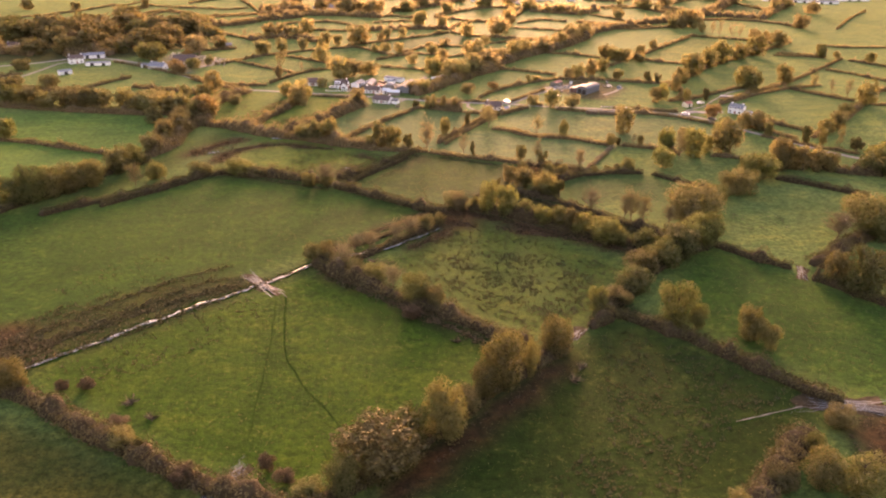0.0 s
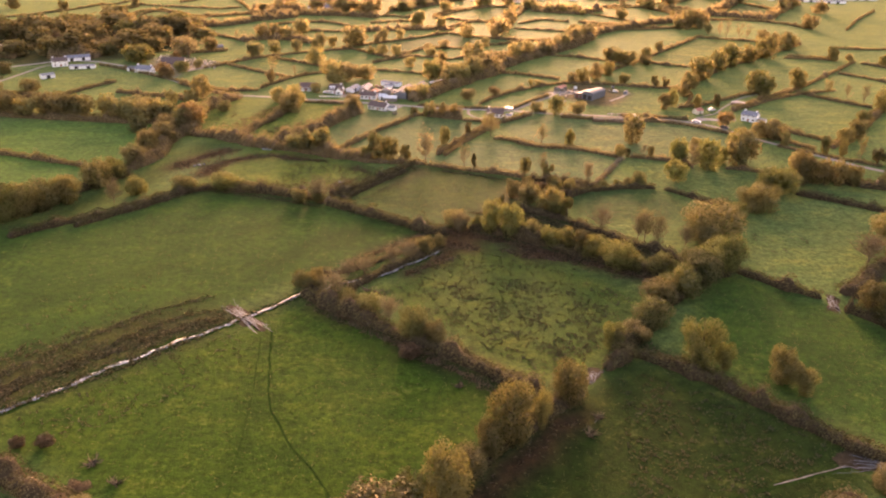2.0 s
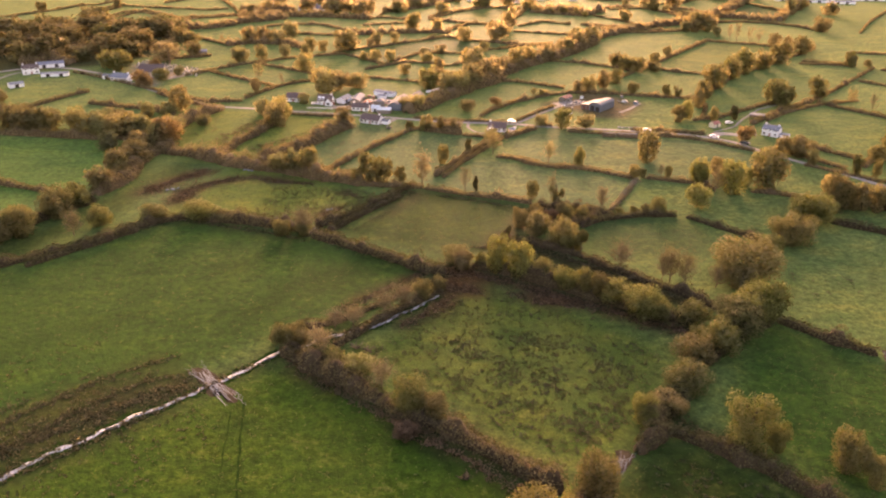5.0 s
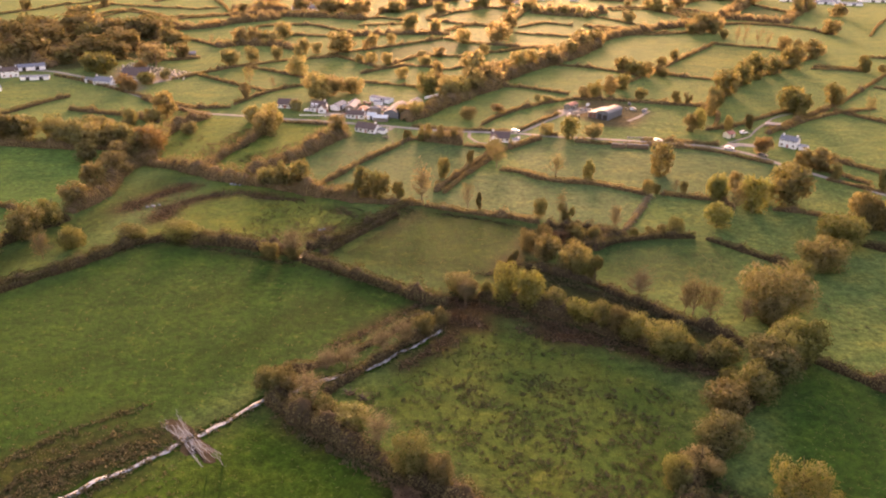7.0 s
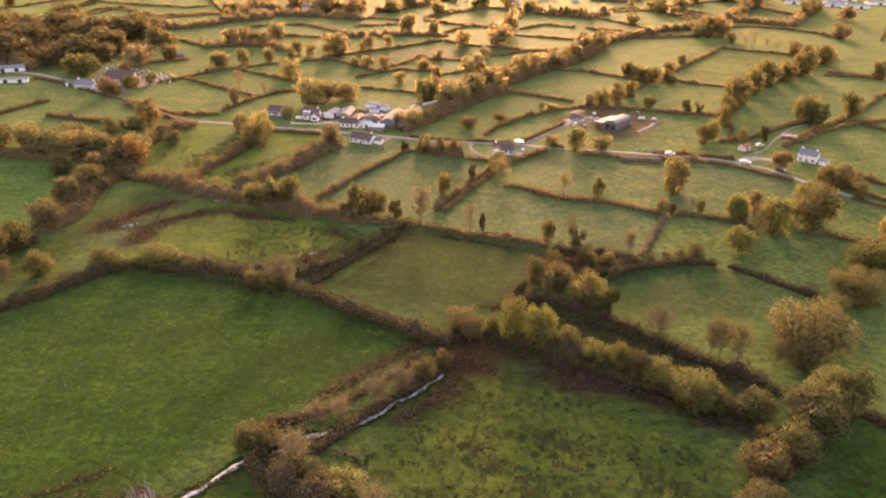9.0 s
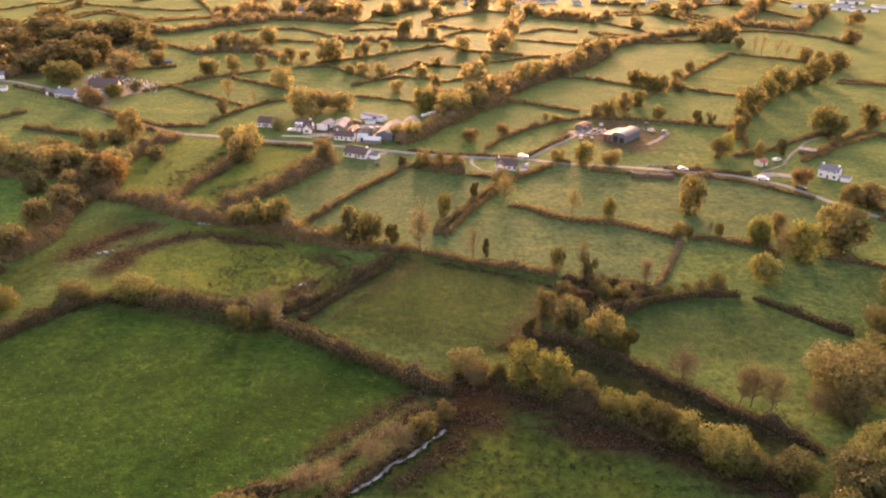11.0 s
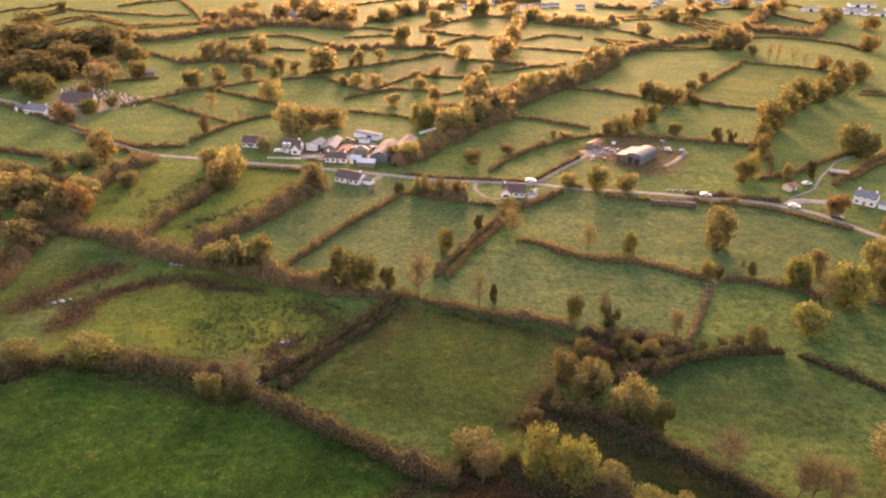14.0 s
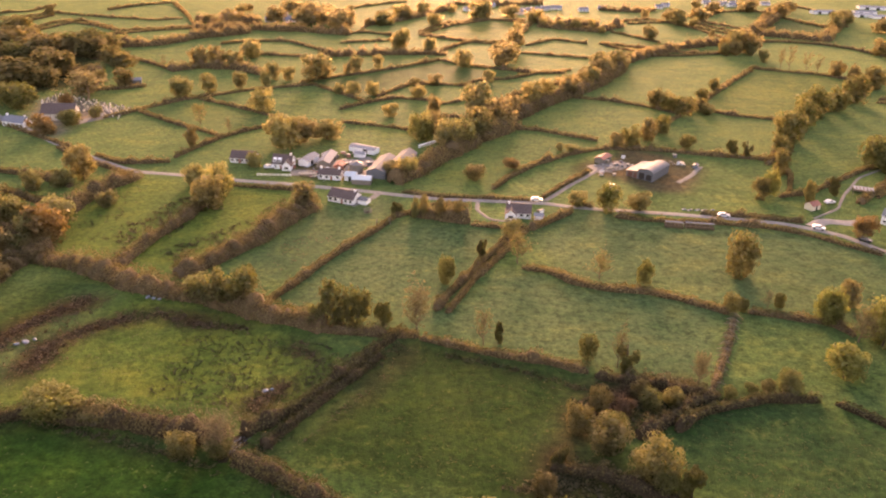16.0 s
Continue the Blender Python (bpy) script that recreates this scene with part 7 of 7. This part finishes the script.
# electricity poles
for i, (x, y) in enumerate(((-12.4, 410.0), (-8.3, 412.0))):
    pl = thing("gate_post", x, y, 0, "weathered wooden gate post at a field hedge", "post", "posts")
    part("post", boxed(-0.14, -0.14, -0.3, 0.14, 0.14, 2.6), WOOD, pl)
    part("cap", boxed(-0.18, -0.18, 2.6, 0.18, 0.18, 2.7), WOOD, pl)


def crossing(x, y, ang, length, width, label, seed, fan=0.5, count=18):
    """A gap trodden by cattle: churned mud with wet ruts fanning out at both ends."""
    r_ = np.random.default_rng(seed)
    e_ = thing("muddy_crossing", x, y, ang, label, "mud")
    e_["kind"] = "structure"
    a_ = radians(ang)
    o0 = gz(x, y)

    def flat(px, py, up):
        wx = x + px * math.cos(a_) - py * math.sin(a_)
        wy = y + px * math.sin(a_) + py * math.cos(a_)
        return (px, py, gz(wx, wy) - o0 + up)
    ring = []
    for k in range(28):
        t_ = k / 28 * 2 * math.pi
        q = 1 + 0.28 * r_.normal()
        flare = 1 + fan * abs(math.cos(t_))
        ring.append((math.cos(t_) * length * 0.62 * (0.8 + 0.2 * q), math.sin(t_) * width * 0.58 * q * flare))
    v = [flat(0, 0, 0.15)] + [flat(px * 0.6, py * 0.6, 0.15) for px, py in ring] + [flat(px, py, 0.03) for px, py in ring]
    f = [[0, 1 + k, 1 + (k + 1) % 28] for k in range(28)] + [[1 + k, 29 + k, 29 + (k + 1) % 28, 1 + (k + 1) % 28] for k in range(28)]
    new("mud_patch", mesh_of("mud_patch", v, f, [MUD], None, True)).parent = e_
    for k in range(count):
        lane_ = (k - (count - 1) / 2) / count * width * 0.8
        pts = []
        n_ = 13
        s0, s1 = sorted(r_.uniform(-0.62, 0.62, 2))
        tilt_ = r_.normal() * 0.07
        if s1 - s0 < 0.3:
            s0, s1 = s0 - 0.2, s1 + 0.2
        for j in range(n_):
            s_ = s0 + (s1 - s0) * j / (n_ - 1)
            spread_ = 1 + fan * 3.2 * max(0, abs(s_) - 0.18)
            pts.append((s_ * length, lane_ * spread_ + tilt_ * s_ * length + 0.3 * r_.normal() * 0.5 + 0.15 * math.sin(j * 1.3 + k)))
        wd = r_.uniform(0.02, 0.055)
        v = []
        for j, (px, py) in enumerate(pts):
            ww_ = wd * (0.25 if j in (0, n_ - 1) else r_.uniform(0.6, 1.2))
            v += [flat(px, py - ww_, 0.17), flat(px, py + ww_, 0.17)]
        f = [[2 * j, 2 * j + 2, 2 * j + 3, 2 * j + 1] for j in range(n_ - 1)]
        new("rut", mesh_of("rut", v, f, [WET if k % 3 else PALE_RUT])).parent = e_
    return e_


# both rut colours have the sky's pale reflection mixed into the wet mud
WET = plain("wet_rut", (0.13, 0.165, 0.205), 0.35, 0, 0.3, 1.5, 0.3, 0.4)
PALE_RUT = plain("pale_rut", (0.12, 0.155, 0.195), 0.8, 0, 0.25, 2.0, 0.4)
crossing(-46.0, 209.5, -49, 15, 3.6, "churned muddy cattle crossing over the stream", 1, 0.35, 30)
crossing(97.5, 151.5, -8, 20, 5.0, "muddy gateway with wet ruts fanning out", 2, 0.8, 40)
crossing(-35.5, 122.0, 62, 11, 3.0, "muddy gateway in the hedge with pale ruts", 3, 0.6, 26)
crossing(116.3, 221.5, 70, 9, 2.8, "muddy gap in the hedge with wet ruts", 4, 0.6, 12)
crossing(41.5, 183.5, 60, 7, 2.8, "muddy gap between two hedges", 5, 0.6, 12)
crossing(-35.5, 299.5, 60, 8, 2.4, "muddy gap between two hedges", 6, 0.5, 8)


def brush_pile(x, y, w, label):
    r_ = np.random.default_rng(int(abs(x * 13 + y)))
    e_ = thing("brush_pile", x, y, 0, label, "brush")
    for k in range(26):
        a = r_.uniform(0, 6.28)
        s_ = np.array([r_.normal() * 0.3, r_.normal() * 0.3, 0.1])
        t_ = s_ + np.array([math.cos(a) * w * r_.uniform(0.4, 1), math.sin(a) * w * r_.uniform(0.4, 1), r_.uniform(0.1, 1.4)])
        v, f = tube([s_, (s_ + t_) / 2 + r_.normal(size=3) * 0.2, t_], [0.12, 0.08, 0.03], 4)
        new("branch", mesh_of("branch", v, f, [(BARE_BARK, BARK, MUD)[k % 3]], None, True)).parent = e_
    return e_


brush_pile(-15.0, 226.5, 2.8, "heap of dead reddish branches in the grass")
brush_pile(-12.0, 225.0, 2.2, "fallen dead branches in the grass")
brush_pile(-1.1, 192.0, 2.4, "dark heap of cut branches beside a hedge")


def tufts(kind, poly, size, threshold):
    """Clumps of rushes or bracken scattered over part of a field."""
    p = np.array(poly, float)
    lo, hi = p.min(0), p.max(0)
    area = (hi - lo).prod()
    r_ = np.random.default_rng(int(abs(p.sum() * 3)))
    m = int(area * ({"rush": 1.7, "bracken": 2.2}[kind] if kind != "tussock" else min(0.8, 5000 / area)))
    c = r_.uniform(lo, hi, (m, 2))
    c = c[inside(c[:, 0], c[:, 1], poly)]
    fine_ = 0.6 if kind == "rush" else 0.45
    n1 = np.array([0.65 * noise.noise((x * 0.12, y * 0.12, 3.1)) + 1.0 * noise.noise((x * fine_, y * fine_, 7.7)) for x, y in c])
    c = c[n1 > threshold]
    k = 7 if kind != "tussock" else 5
    base = np.repeat(c, k, axis=0)
    a = r_.uniform(0, 2 * np.pi, len(base))
    s = np.repeat(size * r_.uniform(0.25, 0.8, len(c)) , k)
    h = s * r_.uniform(0.25, 0.65, len(base)) * {"rush": 0.8, "bracken": 0.7, "tussock": 0.6}[kind]
    out = np.stack([np.cos(a), np.sin(a)], 1)
    sidev = np.stack([-np.sin(a), np.cos(a)], 1)
    z = ground_z(base[:, 0], base[:, 1])
    b0 = base + out * (s * 0.12)[:, None]
    tip = base + out * (s * r_.uniform(0.4, 1.0, len(base)))[:, None]
    v = np.stack([np.column_stack([b0 - sidev * (s * 0.14)[:, None], z - 0.05]), np.column_stack([b0 + sidev * (s * 0.14)[:, None], z - 0.05]),
                  np.column_stack([tip + sidev * (s * 0.10)[:, None], z + h]), np.column_stack([tip - sidev * (s * 0.10)[:, None], z + h * 0.92])], 1).reshape(-1, 3)
    f = np.arange(len(v)).reshape(-1, 4)
    name, lab = {"rush": ("rushes", "dark green clumps of rushes in wet grass"), "bracken": ("bracken", "reddish brown bracken on rough ground"),
                 "tussock": ("grass", "uneven tussocks of long green grass")}[kind]
    return tagged(new(name, mesh_of(name, v, f, [LEAF[kind]])), lab, name, kind="stuff")



def fallen_log(x0, y0, x1, y1, rad):
    m_ = ((x0 + x1) / 2, (y0 + y1) / 2)
    e_ = thing("fallen_log", m_[0], m_[1], 0, "bleached fallen branch lying in rough grass", "log")
    d_ = np.array([x1 - x0, y1 - y0]) / 2
    v, f = tube([(-d_[0], -d_[1], 0.1), (d_[0] * 0.1, d_[1] * 0.1 + 0.2, 0.16), (d_[0], d_[1], 0.22)], [rad, rad * 0.85, rad * 0.4], 6)
    new("stem", mesh_of("stem", v, f, [WOOD], None, True)).parent = e_
    for k in range(3):
        s_ = np.array([d_[0] * (0.2 + 0.25 * k), d_[1] * (0.2 + 0.25 * k), 0.18])
        v, f = tube([s_, s_ + np.array([0.5 - 0.6 * k, 0.6, 0.2]), s_ + np.array([0.8 - k, 1.2, 0.25])], [rad * 0.5, rad * 0.35, rad * 0.15], 4)
        new("twig", mesh_of("twig", v, f, [WOOD], None, True)).parent = e_
    return e_


def slash_row(pts):
    """A row of cut branches laid side by side across the line of an old ditch."""
    q, u = resample(pts, 1.1)
    x0, y0 = q[len(q) // 2]
    e_ = thing("brush_row", x0, y0, 0, "low row of cut grey branches laid along a ditch", "brush")
    r_ = np.random.default_rng(5)
    o0 = gz(x0, y0)
    for k, (p_, d_) in enumerate(zip(q, np.gradient(q, axis=0))):
        d_ = d_ / np.linalg.norm(d_)
        for s_ in (-1, 1):
            n_ = np.array([-d_[1], d_[0]]) * s_ * r_.uniform(1.0, 2.3) + d_ * r_.normal() * 0.5
            b_ = p_ - np.array([x0, y0])
            z_ = gz(*p_) - o0
            v, f = tube([(*b_, z_ + 0.7), (*(b_ + n_ * 0.5), z_ + r_.uniform(0.5, 0.9)), (*(b_ + n_), z_ + 0.12)], [0.16, 0.11, 0.05], 4)
            new("branch", mesh_of("branch", v, f, [(WOOD, BARE_BARK, BARK)[k % 3]], None, True)).parent = e_
    return e_


slash_row([(85.0, 355.9), (78.4, 342.6), (72.0, 329.6), (66.8, 320.2)])
fallen_log(38.7, 164.8, 41.8, 168.6, 0.06)
brush_pile(37.3, 160.9, 2.4, "heap of dead grey branches beside a muddy gap")
brush_pile(39.9, 166.6, 1.8, "fallen dead branches beside a muddy gap")
brush_pile(9.9, 178.4, 1.8, "bleached sticks lying beside a hedge")
brush_pile(-62.9, 149.2, 2.6, "low grey heap of dead branches in the grass")
brush_pile(-56.2, 143.2, 2.0, "small heap of dead branches in the grass")

tufts("rush", [(-13, 223), (6, 250), (18, 256), (38, 246), (60, 225), (52, 202), (42, 188), (32, 183), (18, 194), (-1, 211)], 0.8, 0.05)
tufts("rush", [(1, 226), (14, 234), (34, 236), (52, 220), (50, 204), (40, 190), (31, 186), (17, 196)], 0.8, -0.12)
tufts("rush", [(-112, 172), (-106, 184), (-90, 198), (-70, 213), (-58, 215), (-76, 196), (-97, 166)], 0.8, -0.15)
tufts("rush", [(-104, 204), (-92, 222), (-76, 236), (-72, 230), (-86, 214), (-98, 200)], 0.7, 0.15)
tufts("rush", [(47, 182), (56, 185), (72, 173), (87, 157), (68, 141), (50, 120), (25, 119), (43, 147)], 0.8, -0.05)
tufts("rush", [(-110, 176), (-98, 193), (-84, 211), (-70, 218), (-70, 202), (-86, 182), (-99, 166)], 0.7, 0.2)
tufts("rush", [(-105, 176), (-82, 192), (-52, 213), (-49, 207), (-68, 189), (-91, 164), (-99, 154)], 0.8, -0.25)
tufts("rush", [(110, 270), (130, 276), (128, 259), (110, 254)], 0.7, 0.2)
tufts("rush", [(-55, 342), (-35, 340), (-18, 330), (-24, 316), (-37, 312), (-58, 316), (-56, 329)], 0.8, -0.25)
tufts("rush", [(-24, 340), (-12, 330), (-18, 319), (-24, 321)], 1.0, 0.15)
tufts("bracken", [(-100, 342), (-87, 357), (-78, 362), (-81, 352), (-95, 332)], 0.8, -0.3)
tufts("bracken", [(-89, 325), (-85, 341), (-73, 355), (-70, 351), (-78, 341), (-85, 322)], 0.8, -0.3)
tufts("bracken", [(-68, 356), (-48, 350), (-48, 344), (-59, 345)], 0.8, -0.3)
tufts("bracken", [(-31, 340), (-26, 339), (-22, 330), (-28, 331)], 0.9, -0.1)
tufts("bracken", [(-38, 314), (-29, 322), (-29, 316), (-34, 312)], 0.9, -0.1)
tufts("bracken", [(-24, 299), (-12, 319), (-0, 339), (1, 336), (-9, 319), (-20, 303)], 0.6, -0.2)
tufts("bracken", [(-3, 119), (16, 149), (33, 168), (36, 166), (21, 149), (3, 126)], 0.6, 0.1)
tufts("bracken", [(92, 146), (106, 150), (106, 134), (94, 117), (92, 130)], 0.8, 0.0)
tufts("rush", [(-93, 407), (-79, 433), (-65, 433), (-75, 399), (-87, 382)], 1.2, -0.05)
tufts("rush", [(-76, 391), (-57, 409), (-46, 434), (-42, 429), (-55, 400), (-70, 379)], 1.1, 0.0)
tufts("rush", [(-107, 406), (-99, 443), (-93, 437), (-92, 390)], 0.8, 0.2)
tufts("bracken", [(-46, 388), (-31, 405), (-24, 401), (-38, 377)], 0.6, 0.2)
tufts("bracken", [(-113, 176), (-103, 179), (-91, 175), (-86, 168), (-92, 162), (-102, 156)], 0.9, -0.2)
tufts("rush", [(41, 325), (66, 320), (54, 310), (45, 305), (34, 305)], 0.9, -0.1)
tufts("tussock", [(-90, 162), (-67, 186), (-49, 204), (-32, 220), (-7, 204), (17, 179), (12, 163), (-4, 144), (-18, 121), (-32, 122), (-49, 130), (-72, 147)], 0.55, -0.3)
tufts("tussock", [(-15, 223), (6, 255), (18, 261), (38, 251), (62, 229), (54, 202), (43, 185), (32, 182), (18, 192)], 0.55, -0.2)
tufts("tussock", [(44, 185), (55, 192), (73, 177), (96, 151), (76, 130), (60, 117), (-3, 116), (8, 133), (30, 166)], 0.55, -0.2)
tufts("tussock", [(-109, 274), (-100, 287), (-78, 309), (-39, 296), (-6, 276), (5, 270), (-18, 245), (-37, 231), (-55, 210), (-68, 187), (-93, 199), (-127, 256)], 0.6, -0.05)
tufts("tussock", [(93, 243), (113, 222), (134, 197), (123, 151), (100, 157), (83, 173), (68, 195), (79, 225)], 0.55, -0.05)
tufts("tussock", [(1, 341), (40, 326), (33, 313), (26, 303), (20, 291), (-4, 285), (-28, 297), (-16, 312), (-5, 330)], 0.6, 0.0)
tufts("tussock", [(-88, 315), (-81, 349), (-73, 365), (-46, 353), (-24, 340), (-15, 330), (-21, 316), (-29, 303), (-41, 308), (-57, 312), (-86, 311)], 0.6, -0.25)
tufts("tussock", [(56, 314), (69, 317), (81, 317), (90, 314), (99, 306), (90, 283), (58, 282), (49, 306)], 0.6, -0.1)
tufts("rush", [(-85, 163), (-65, 186), (-48, 203), (-39, 190), (-59, 166), (-75, 154)], 0.7, 0.12)
